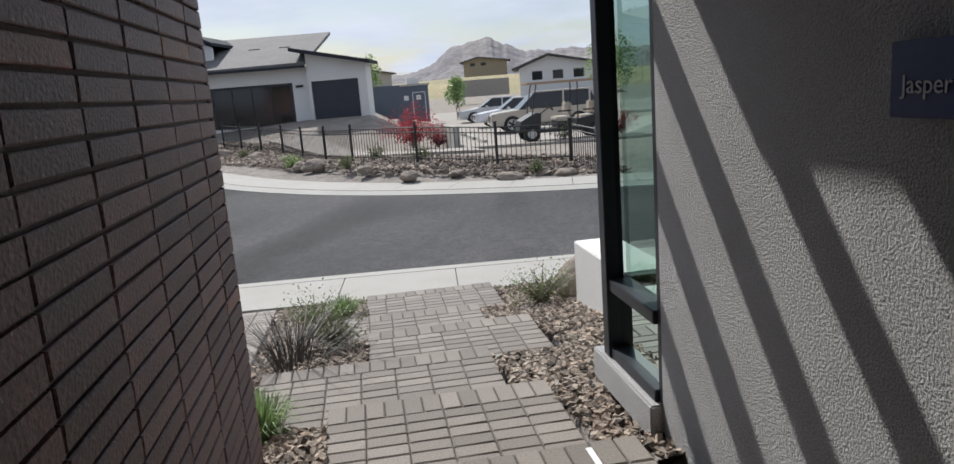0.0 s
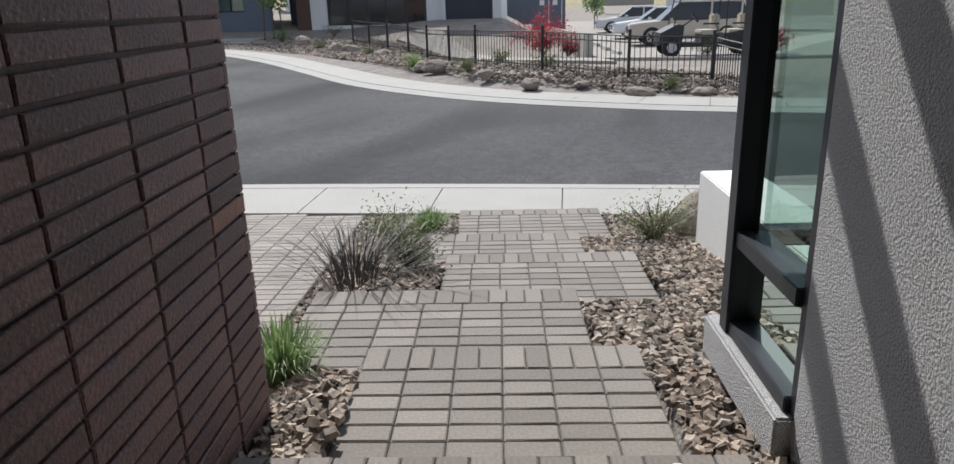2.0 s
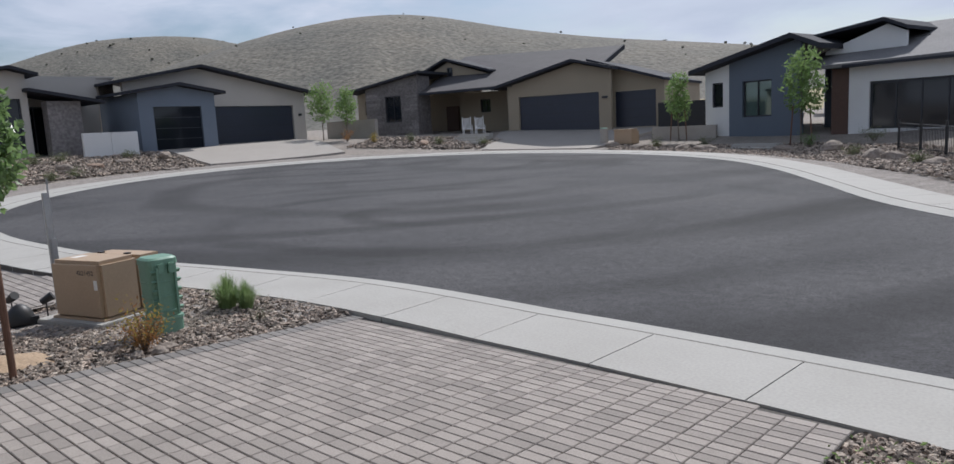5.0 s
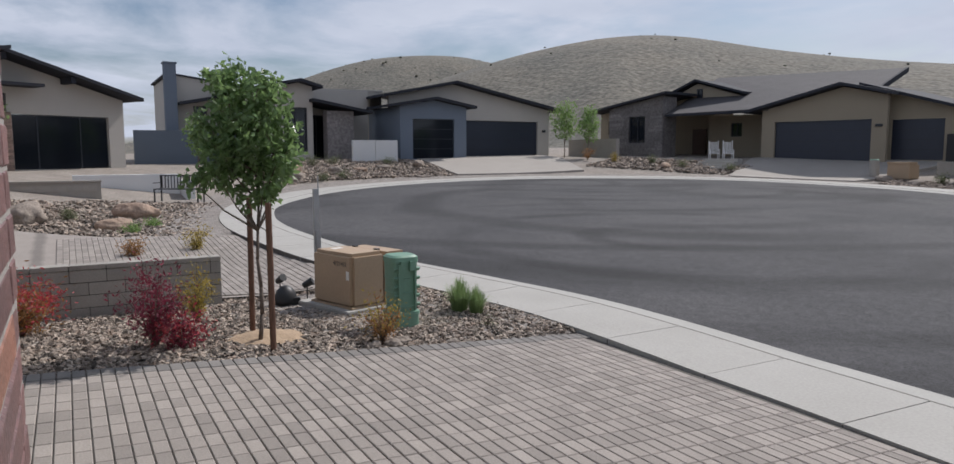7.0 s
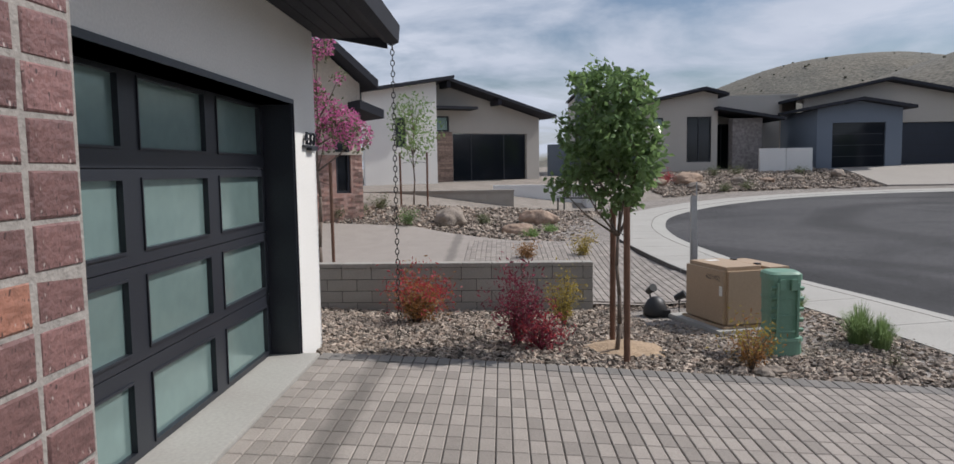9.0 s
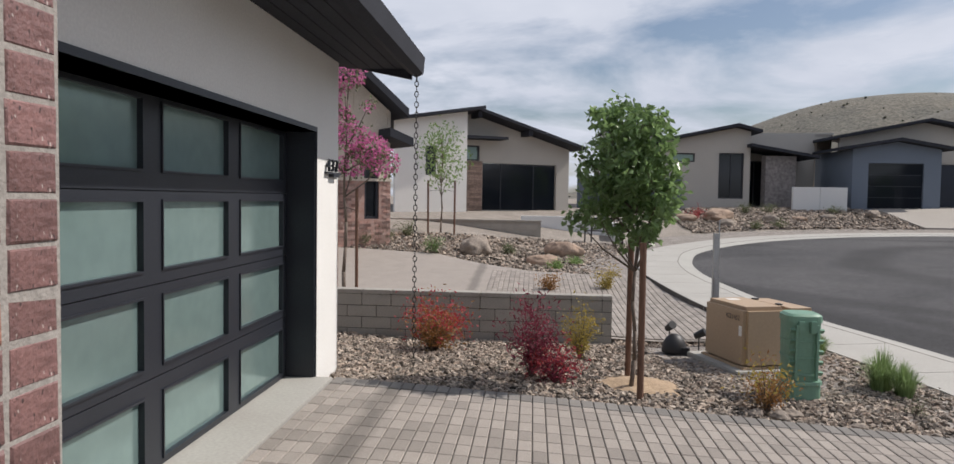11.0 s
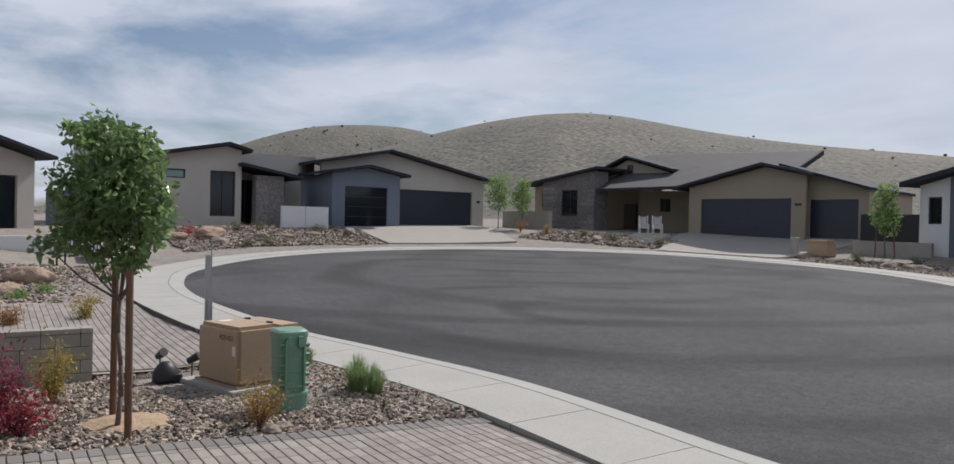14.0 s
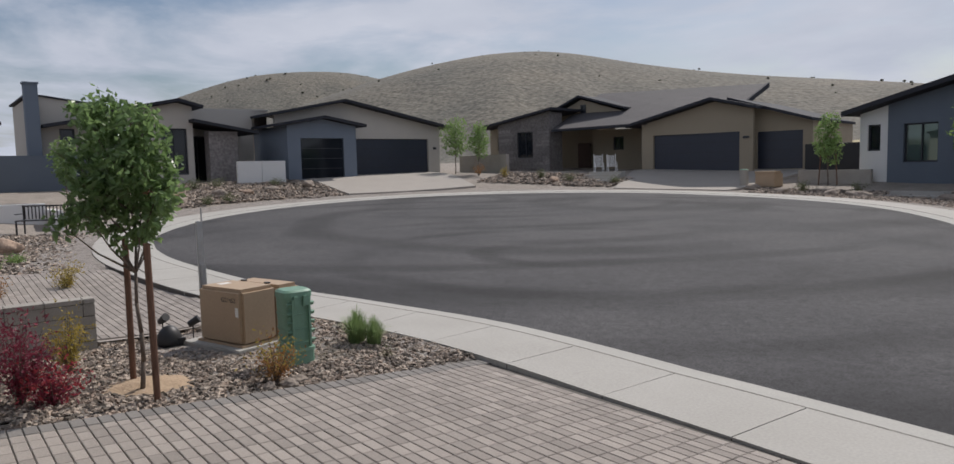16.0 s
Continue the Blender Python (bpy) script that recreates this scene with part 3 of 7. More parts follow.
def house_roof(parent, specs, mat=None, name="roof", label=""):
    bm = bmesh.new()
    for s in specs:
        roof_slab(bm, *s)
    return part(name, bm, mat or fascia_mat, parent, label)


# the house with the blue-grey garage (garage doors facing the bulb)
h = thing("house", "single-storey house with warm grey stucco, blue-grey garage and dark eaves", "house", facing(-34.5, 19.88, 0.0, 0, 1))
part("wall", wall_bm([(-1.5, 5.17), (2.87, 6.02), (10.3, 4.58)], [(3.75, 9.37, 1.33, 3.8)], base=0.8), stucco_warm, h)
part("wall", boxes((10.05, 10.3, 0.25, 12, 0.8, 4.6)), stucco_warm, h)
part("wall", boxes((-1.5, -1.25, 3.2, 12, 0.8, 5.15)), stucco_warm, h)
house_roof(h, [(-2.1, 5.06, 2.87, 6.05, -0.7, 12.5, 0.16), (2.87, 6.05, 10.95, 4.47, -0.7, 12.5, 0.16)], label="dark gable roof")
garage_door(h, 3.75, 9.37, 1.33, 3.8)
part("wall_lamp", boxes((9.75, 9.95, -0.12, -0.002, 3.1, 3.25)), frame_mat, h, "small dark wall lamp")
part("wall", wall_bm([(-1.55, 4.46), (0.63, 4.84), (2.85, 4.46)], [(-0.75, 2.0, 1.38, 3.73)], -1.8, -1.55, 0.8), stucco_blue, h, "blue-grey stucco wall")
part("wall", boxes((-1.55, -1.3, -1.55, 3.2, 0.8, 4.46)), stucco_blue, h)
part("wall", boxes((2.6, 2.85, -1.55, -0.002, 0.8, 4.46)), stucco_blue, h)
house_roof(h, [(-2.1, 4.40, 0.63, 4.87, -2.3, 3.4, 0.16), (0.63, 4.87, 3.35, 4.40, -2.3, 0.2, 0.16)], label="low dark gable roof over the garage")
d = part("garage_door", boxes((-0.738, 1.988, -1.7, -1.65, 1.38, 3.718)), dark_glass, h, "black glazed garage door")
for i in range(1, 4):
    part("rail", boxes((-0.73, 1.98, -1.712, -1.701, 1.365 + i * 0.585, 1.395 + i * 0.585)), frame_mat, d)
part("wall", wall_bm([(-11.0, 4.86), (-7.0, 5.68), (-6.2, 5.48)], [(-7.88, -6.53, 1.8, 4.3), (-10.55, -9.17, 3.79, 4.28)], base=0.8), stucco_warm, h)
part("wall", boxes((-6.45, -6.2, 0.25, 9, 0.8, 5.45)), stucco_warm, h)
part("wall", boxes((-11.0, -10.75, 0.25, 9, 0.8, 4.85)), stucco_warm, h)
house_roof(h, [(-11.4, 4.80, -7.0, 5.72, -0.6, 10, 0.16), (-7.0, 5.72, -5.75, 5.38, -0.6, 10, 0.16)], label="dark low gable roof")
house_window(h, -7.88, -6.53, 1.8, 4.3, bars=1, pale=False)
house_window(h, -10.55, -9.17, 3.79, 4.28, bars=0, pale=True)
part("wall", wall_bm([(-6.2, 5.62), (-2.0, 5.62)], [(-6.0, -4.6, 1.4, 4.0)], 2.2, 2.45, 0.8), stucco_warm, h)
house_window(h, -6.0, -4.6, 1.4, 4.0, 2.3, 1)
house_roof(h, [(-6.4, 4.62, -2.85, 4.0, -0.9, 2.4, 0.16)], label="dark sloping porch roof")
part("pillar", boxes((-5.45, -3.85, -0.3, 0.5, 0.8, 4.15)), stone_dark, h, "dark stone porch pillar")
part("chimney", boxes((-1.85, -0.55, 3.5, 4.8, 3.0, 5.66), (-1.95, -0.45, 3.4, 4.9, 5.66, 5.76)), stucco_warm, h)
part("wall", wall_bm([(-13.6, 5.95), (-11.01, 5.6)], [(-12.4, -11.7, 2.8, 4.3)], 1.5, 1.75, 0.8), stucco_warm, h)
part("wall", boxes((-13.6, -13.35, 1.75, 9, 0.8, 5.9)), stucco_warm, h)
house_roof(h, [(-13.75, 5.97, -10.9, 5.58, 1.42, 9.1, 0.09)], label="dark roof edge")
# blue-grey stucco here puts shade into the colour of a warm grey chimney
part("chimney", boxes((-13.9, -13.3, 0.8, 1.4, 0.8, 6.45), (-13.95, -13.25, 0.75, 1.45, 6.45, 6.53)), stucco_blue, h)
house_roof(h, [(-13.2, 4.30, -11.05, 4.70, 0.5, 1.48, 0.16)], label="dark eave over the side window")
house_window(h, -12.4, -11.7, 2.8, 4.3, 1.6, 0)
part("courtyard_wall", boxes((-4.7, -3.36, -2.4, -2.2, 0.8, 2.44), (-3.34, -2.0, -2.4, -2.2, 0.8, 2.44)), stucco_pale, h, "low pale rendered wall")

# the tan house with the stone wing and rocking chairs
h = thing("house", "tan stucco house with dark stone wing, porch and shingle roof", "house", facing(-21.67, 37.22, 0.0, 0.983, 0.182))
part("wall", wall_bm([(-0.9, 4.14), (3.7, 5.22), (5.95, 4.66)], [(-0.12, 5.2, 1.2, 3.46)], base=0.7), stucco_tan, h)
part("wall", boxes((-0.9, -0.66, 0.25, 3.2, 0.7, 4.12)), stucco_tan, h)
house_roof(h, [(-1.75, 4.0, 3.72, 5.28, -0.6, 9, 0.16), (3.72, 5.28, 6.3, 4.64, -0.6, 9, 0.16)], label="dark gable roof over the garage")
garage_door(h, -0.12, 5.2, 1.2, 3.46)
part("wall_lamp", boxes((5.42, 5.75, -0.10, -0.002, 3.05, 3.17)), frame_mat, h, "dark wall lamp")
part("wall", wall_bm([(5.5, 4.9), (8.8, 3.92)], [(5.82, 8.3, 1.3, 3.42)], 1.0, 1.25, 0.7), stucco_tan, h)
part("wall", boxes((8.56, 8.8, 1.25, 9, 0.7, 3.9)), stucco_tan, h)
house_roof(h, [(4.3, 5.28, 8.95, 3.86, 0.4, 9, 0.16)], label="dark sloping roof")
garage_door(h, 5.82, 8.3, 1.3, 3.42, 1.1)
part("wall", wall_bm([(-6.43, 4.15), (-0.9, 4.15)], [(-4.8, -4.0, 2.75, 3.65)], 3.2, 3.45, 0.7), stucco_tan, h)
house_window(h, -4.8, -4.0, 2.75, 3.65, 3.28, 1)
part("wall", boxes((-6.43, -6.2, 3.45, 5.6, 0.7, 4.3), (-11.0, -6.2, 5.6, 5.85, 0.7, 4.6)), stucco_tan, h)
part("front_door", boxes((-9.2, -8.1, 5.5, 5.58, 1.25, 3.4)), wood_mat, h, "dark wooden front door")
bmr = bmesh.new()
a = [bmr.verts.new(p) for p in ((-7.3, -0.5, 4.06), (4.2, 0.35, 4.2), (4.2, 7.0, 6.55), (-8.2, 7.0, 6.95))]
b = [bmr.verts.new(v.co + Vector((0, 0, 0.14))) for v in a]
bmr.faces.new(a); bmr.faces.new(b[::-1])
for i in range(4):
    bmr.faces.new((a[i], a[(i + 1) % 4], b[(i + 1) % 4], b[i]))
part("roof", bmr, roof_dark, h, "dark shingle main roof")
part("barge_board", prism(bmesh.new(), [(2.5, 4.85), (7.05, 6.44), (7.05, 6.74), (2.5, 5.15)], -4.36, -4.22), fascia_mat, h).matrix_basis = Matrix.Rotation(radians(90), 4, "Z")
part("gutter", boxes((-7.3, -1.7, -0.62, -0.52, 4.04, 4.17)), fascia_mat, h)
part("gable", wall_bm([(-8.8, 5.55), (-7.0, 6.33), (-3.8, 5.35)], [], 2.6, 2.8, 4.4), stucco_tan, h)
house_roof(h, [(-9.2, 5.58, -7.0, 6.45, 2.2, 8.5, 0.15), (-7.0, 6.45, -3.4, 5.42, 2.2, 8.5, 0.15)], label="dark dormer roof")
house_window(h, -7.0, -6.6, 5.35, 5.95, 2.52, 0)
wing = part("wall", wall_bm([(-11.9, 4.72), (-7.45, 5.42)], [(-10.22, -8.86, 2.36, 4.14)], -0.6, -0.35, 0.7), stone_dark, h, "dark stacked stone wall")
part("wall", wall_bm([(-13.5, 4.45), (-11.9, 4.70)], [(-12.8, -11.98, 3.0, 4.0)], 0.4, 0.65, 0.7), stucco_tan, h)
part("wall", boxes((-7.7, -7.45, -0.35, 0.9, 0.7, 5.38)), stone_dark, h)
house_window(h, -10.22, -8.86, 2.36, 4.14, -0.5, 1)
house_window(h, -12.8, -11.98, 3.0, 4.0, 0.5, 0)
house_roof(h, [(-13.6, 4.48, -7.0, 5.5, -1.0, 8, 0.15)], label="dark shed roof")
rs = random.Random(5)
for k in range(17):
    z0 = 0.8 + k * 0.21
    u = -11.88
    while u < -7.5:
        w = rs.uniform(0.5, 1.3)
        e = min(u + w, -7.47)
        top = min(z0 + 0.2, profile_at([(-11.9, 4.68), (-7.45, 5.38)], u))
        if not (e > -10.28 and u < -8.8 and z0 + 0.2 > 2.3 and z0 < 4.2) and e - u > 0.1:
            part("stone", boxes((u + 0.01, e - 0.01, -0.6 - rs.uniform(0.02, 0.05), -0.602, z0, top - 0.012)), stone_dark, wing)
        u = e

# the white and slate house with the glazed garage
h = thing("house", "white and slate stucco house with glazed garage and grey shingle roof", "house", facing(-1.57, 35.58, 0.0, 0.984, -0.181))
part("wall", wall_bm([(-0.85, 3.45), (5.9, 3.55)], [(0.0, 5.07, 0.8, 2.8)], base=0.3), stucco_pale, h, "white stucco wall")
part("wall", boxes((-0.85, -0.6, 0.25, 6, 0.3, 3.45)), stucco_pale, h)
gd = part("garage_front", boxes((0.0, 5.07, 0.1, 0.16, 2.68, 2.8), (0.0, 0.1, 0.1, 0.16, 0.8, 2.68), (4.97, 5.07, 0.1, 0.16, 0.8, 2.68)), frame_mat, h, "dark framed glazed garage front")
for i in range(5):
    u0, u1 = 0.1 + i * 0.974, 0.1 + (i + 1) * 0.974
    part("pane", boxes((u0, u1 - 0.06, 0.12, 0.13, 0.8, 2.68)), dark_glass, gd)
    part("mullion", boxes((u1 - 0.06, u1, 0.1, 0.16, 0.8, 2.68)), frame_mat, gd)
part("wall", wall_bm([(5.9, 4.1), (8.75, 3.5)], [(6.05, 8.33, 0.8, 2.8)], -0.3, -0.05, 0.3), stucco_pale, h, "white stucco wall")
part("wall", boxes((8.5, 8.75, -0.05, 1.2, 0.3, 3.5)), stucco_pale, h)
part("wall_lamp", boxes((5.25, 5.6, -0.1, -0.002, 2.55, 2.66)), frame_mat, h, "small dark wall lamp")
garage_door(h, 6.05, 8.33, 0.8, 2.8, -0.16)
house_roof(h, [(5.3, 4.22, 9.05, 3.42, -0.9, 1.7, 0.17)], label="dark shed roof")
bmr = bmesh.new()
a = [bmr.verts.new(p) for p in ((-3.0, -0.5, 3.45), (5.9, -0.5, 3.55), (5.9, 6.0, 5.4), (-3.0, 6.0, 5.4))]
b = [bmr.verts.new(v.co + Vector((0, 0, 0.16))) for v in a]
bmr.faces.new(a); bmr.faces.new(b[::-1])
for i in range(4):
    bmr.faces.new((a[i], a[(i + 1) % 4], b[(i + 1) % 4], b[i]))
part("roof", bmr, roof_grey, h, "grey shingle roof")
for u in (0.6, 2.2, 3.8):
    part("roof_vent", boxes((u, u + 0.6, 2.9, 3.2, 4.42, 4.72), bevel=0.02), roof_dark, h)
part("gutter", boxes((-0.9, 5.9, -0.6, -0.5, 3.45, 3.56)), fascia_mat, h)
part("wall", wall_bm([(-6.7, 4.2), (-3.3, 4.95), (-3.0, 4.8)], [(-5.97, -4.44, 1.54, 3.28)], 0.0, 0.25, 0.3), stucco_slate, h, "slate grey stucco wall")
house_window(h, -5.97, -4.44, 1.54, 3.28, 0.1, 1, True)
part("wall", wall_bm([(-8.1, 3.85), (-6.7, 4.18)], [(-7.71, -7.08, 2.1, 3.32)], 0.05, 0.3, 0.3), stucco_pale, h, "white stucco wall")
house_window(h, -7.71, -7.08, 2.1, 3.32, 0.12, 0)
part("wall", boxes((-8.1, -7.85, 0.3, 8, 0.3, 3.85)), stucco_pale, h)
part("wall", boxes((-3.0, -0.85, 2.2, 2.45, 0.3, 4.0)), stucco_slate, h)
part("front_door", boxes((-2.6, -1.7, 2.1, 2.18, 0.85, 2.9)), dark_glass, h, "dark glazed front door")
part("porch_pillar", boxes((-1.6, -0.87, 0.0, 0.7, 0.3, 3.45)), wood_mat, h, "brown timber-clad pillar")
house_roof(h, [(-8.6, 3.78, -3.2, 5.0, -0.7, 8), (-3.2, 5.0, -1.8, 4.4, -0.7, 8)], label="dark gable roof")
part("gable", wall_bm([(-2.6, 4.35), (0.06, 5.24), (0.85, 4.86)], [], 1.4, 1.6, 4.0), stucco_pale, h)
house_roof(h, [(-3.6, 4.92, 0.06, 5.36, 1.0, 6.5, 0.15), (0.06, 5.36, 1.0, 4.92, 1.0, 6.5, 0.15)], label="dark dormer roof")

# the grey house with the wide garage at the end of the neighbouring drive
h = thing("house", "pale grey stucco house with black garage and dark low gable roof", "house", facing(-28.0, -0.57, 0.0, -0.45, 0.893))
part("wall", wall_bm([(-1.25, 5.4), (-0.6, 5.55), (4.68, 4.06)], [(0.02, 3.98, 1.05, 3.29), (-1.15, -0.14, 3.37, 4.09)], base=0.5), stucco_warm, h)
part("wall", boxes((4.43, 4.68, 0.25, 9, 0.5, 4.05)), stucco_warm, h)
# whiter stucco than the return wall stands in for sun on this front
part("wall", wall_bm([(-4.6, 4.95), (-1.25, 5.5)], [(-3.2, -2.7, 2.6, 3.9)], -1.2, -0.95, 0.5), stucco_white, h, "white stucco wall")
part("wall", boxes((-1.5, -1.25, -0.95, 0.0, 0.5, 5.5)), stucco_pale, h)
house_window(h, -3.2, -2.7, 2.6, 3.9, -1.1, 0)
house_window(h, -1.15, -0.14, 3.37, 4.09, 0.08, 0, True)
house_roof(h, [(-5.0, 4.86, -0.56, 5.62, -1.7, 9, 0.14), (-0.56, 5.62, 5.1, 4.02, -1.0, 9, 0.14)], label="dark low gable roof")
house_roof(h, [(-1.3, 4.35, 0.9, 4.35, -1.0, 0.0, 0.12)], label="dark canopy")
for u in (-0.5, 2.1):
    z = profile_at([(-5, 4.86), (-0.56, 5.62), (5.1, 4.02)], u)
    part("beam_end", boxes((u - 0.1, u + 0.1, -0.9, 0.0, z - 0.28, z - 0.02)), fascia_mat, h)
g = part("garage_door", boxes((0.05, 3.95, 0.14, 0.18, 1.05, 3.27)), dark_glass, h, "black glass garage door")
# thin strips on the plain black door stand in for vertical reflections
for u in (1.0, 2.75):
    part("stile", boxes((u, u + 0.05, 0.12, 0.138, 1.05, 3.27)), frame_mat, g)
pier = part("stone_panel", boxes((-1.22, -0.03, -0.06, -0.005, 0.6, 3.35)), stone_clad, h, "stacked ledge stone panel")
for k in range(20):
    for u0, u1 in (((-1.22, -0.66), (-0.65, -0.03)) if k % 2 else ((-1.22, -0.9), (-0.89, -0.03))):
        part("stone", boxes((u0, u1, -0.06 - rs.uniform(0.02, 0.05), -0.061, 0.9 + k * 0.12, 1.008 + k * 0.12)), stone_clad, pier)


# ---- own house: garage front, brick pier, entry wall, corner window ----
BX0, BX1, BY = 5.05, 5.93, 1.165
WX = 7.63
garage_wall = tagged(part("wall_north", wall_bm([(-0.72, 2.86), (5.04, 2.86)], [(0.0, 4.55, -0.39, 2.13)], -0.30, 0.0, -0.4), stucco_white),
                     "off-white stucco garage wall with a wide door opening", "wall", kind="structure")
tagged(part("wall_west", boxes((-0.72, -0.42, -9.0, -0.305, -0.4, 2.86)), stucco_white), "off-white stucco side wall of the garage", "wall", kind="structure")
tagged(part("wall_back", boxes((-0.72, 10.9, -9.3, -9.005, -0.4, 3.4)), stucco_white), "plain stucco wall closing the house behind", "wall", kind="structure")
tagged(part("trim", boxes((-0.018, 0.0, -0.30, 0.012, 0.0, 2.13), (-0.018, 4.55, -0.30, 0.012, 2.13, 2.17)), frame_mat), "dark metal trim round the garage opening", "trim", kind="structure")
part("jamb", boxes((0.001, 0.02, -0.25, 0.0, 0.0, 2.125)), frame_mat, garage_wall)

# the garage door with frosted panes
door = tagged(part("door_1", boxes((0.02, 4.53, -0.34, -0.30, 0.0, 2.125)), frame_mat),
              "dark metal garage door with rows of frosted glass panes", "garage door", kind="structure")
ROWS = ((0.05, 0.43), (0.60, 0.99), (1.15, 1.53), (1.71, 2.09))
cols = [(0.12 + i * 1.1, 1.0 + i * 1.1) for i in range(4)]
for r in range(4):
    z0 = r * 0.531
    edges = [0.02] + [v for c in cols for v in c] + [4.53]
    p0, p1 = ROWS[r]
    sec = part("section", boxes((0.02, 4.53, -0.30, -0.25, z0 + 0.003, p0), (0.02, 4.53, -0.30, -0.25, p1, z0 + 0.528),
                                *[(a, b, -0.30, -0.25, p0, p1) for a, b in zip(edges[::2], edges[1::2])]), frame_mat, door)
    for c0, c1 in cols:
        part("pane", boxes((c0, c1, -0.285, -0.275, p0, p1)), frosted, sec, "frosted pale green glass")
        part("bead", boxes((c0 - 0.012, c1 + 0.012, -0.252, -0.240, p0 - 0.014, p0), (c0 - 0.012, c1 + 0.012, -0.252, -0.240, p1, p1 + 0.014),
                           (c0 - 0.012, c0, -0.252, -0.240, p0, p1), (c1, c1 + 0.012, -0.252, -0.240, p0, p1)), frame_mat, sec)
tagged(part("door_sill", boxes((-0.02, 4.57, -0.40, 0.16, -0.30, 0.0), bevel=0.006), concrete), "pale concrete sill slab under the garage door", "sill", kind="structure")

# roof over the garage: boarded soffit, deep dark gutter
roof_g = thing("garage_roof", "dark low roof with boarded soffit and deep gutter over the garage", "roof", kind="structure")
part("roof_deck", prism(bmesh.new(), [(-9.2, 4.9), (0.66, 2.92), (0.66, 3.0), (-9.2, 5.0)], -5.5, 1.0), roof_dark, roof_g).matrix_basis = Matrix.Rotation(radians(90), 4, "Z") @ Matrix.Translation((0, 0, 0))
part("soffit", boxes((-1.0, 5.5, -0.35, 0.64, 2.865, 2.885)), fascia_mat, roof_g)
for i in range(5):
    part("soffit_board", boxes((-1.0, 5.5, 0.01 + i * 0.125, 0.125 + i * 0.125, 2.845, 2.864)), fascia_mat, roof_g)
part("gutter", prism(bmesh.new(), [(0.63, 2.95), (0.63, 2.80), (0.70, 2.765), (0.77, 2.80), (0.785, 2.96), (0.77, 2.965), (0.755, 2.83), (0.66, 2.82), (0.65, 2.95)], -5.52, 1.03),
     fascia_mat, roof_g, "dark metal gutter").matrix_basis = Matrix.Rotation(radians(90), 4, "Z")
part("barge_board", prism(bmesh.new(), [(-9.2, 4.72), (0.66, 2.74), (0.66, 2.98), (-9.2, 4.98)], 1.0, 1.03), fascia_mat, roof_g).matrix_basis = Matrix.Rotation(radians(90), 4, "Z")

# rain chain: interlocked links from the gutter to the stones
chain_mat = material("chain_metal", (0.05, 0.045, 0.04), 0.45, 0.2, 20.0, 90.0, metal=0.8)
chain = thing("rain_chain", "dark metal rain chain hanging from the gutter corner", "rain chain", pose(-0.93, 0.72, 0))
lk = bmesh.new()
n = 14
ring = []
for i in range(n):
    a = 2 * math.pi * i / n
    c = Vector((0.017 * math.cos(a), 0, 0.030 * math.sin(a)))
    nrm = Vector((math.cos(a), 0, math.sin(a)))
    ring.append([lk.verts.new(c + 0.0048 * (nrm * math.cos(2 * math.pi * k / 6) + Vector((0, 1, 0)) * math.sin(2 * math.pi * k / 6))) for k in range(6)])
for i in range(n):
    for k in range(6):
        lk.faces.new((ring[i][k], ring[(i + 1) % n][k], ring[(i + 1) % n][(k + 1) % 6], ring[i][(k + 1) % 6]))
link = part("link", lk, chain_mat, chain, smooth=True)
link.matrix_basis = pose(0, 0, 2.74)
for i in range(1, 57):
    o = new("link", link.data)
    o.parent = chain
    o.matrix_basis = pose(0.004 * math.sin(i * 0.7), 0, 2.74 - i * 0.0505, 0, 0, 90 * (i % 2) + 8)

# house number plate on the garage wall
plate = thing("house_number", "dark raised house number on a small bracket", "house number", pose(-0.30, 0.0, 1.80))
part("bracket", boxes((-0.40, 0.04, 0.002, 0.035, -0.02, 0.0), (-0.30, -0.10, 0.002, 0.05, -0.045, -0.02)), frame_mat, plate)
for i, ch in enumerate("437"):
    cu = bpy.data.curves.new("digit", "FONT")
    cu.body, cu.size, cu.extrude, cu.align_x = ch, 0.16, 0.012, "CENTER"
    cu.materials.append(frame_mat)
    d = new("digit", cu)
    d.parent = plate
    d.matrix_basis = pose(-0.02 - i * 0.13, 0.025, 0.005, 90, 0, 180)

# brick pier and side wall, stack bond; every brick near the way in is a piece of its own
CH, BL, BT = 0.0685, 0.37, 0.006
pier = tagged(part("brick_pier", boxes((BX0 + BT, BX1 - 0.013, -4.5, BY - BT, -0.4, 3.3)), shaded_mortar),
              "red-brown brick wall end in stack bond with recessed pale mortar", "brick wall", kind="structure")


def brick_mesh(lx, lz, depth, seed):
    rb = random.Random(seed)
    bm = bmesh.new()
    box(bm, 0.0, lx, -depth, 0.0, 0.0, lz)
    es = [e for e in bm.edges if all(v.co.y > -1e-6 for v in e.verts)]
    bmesh.ops.bevel(bm, geom=es, offset=0.004, segments=1, affect="EDGES")
    for v in bm.verts:
        if v.co.y > -depth * 0.7:
            v.co += Vector((rb.uniform(-.0012, .0012), rb.uniform(-.0012, .0012), rb.uniform(-.0012, .0012)))
    me = bpy.data.meshes.new("brick")
    bmesh.ops.recalc_face_normals(bm, faces=bm.faces)
    bm.to_mesh(me)
    bm.free()
    me.materials.append(brick_mat)
    return me


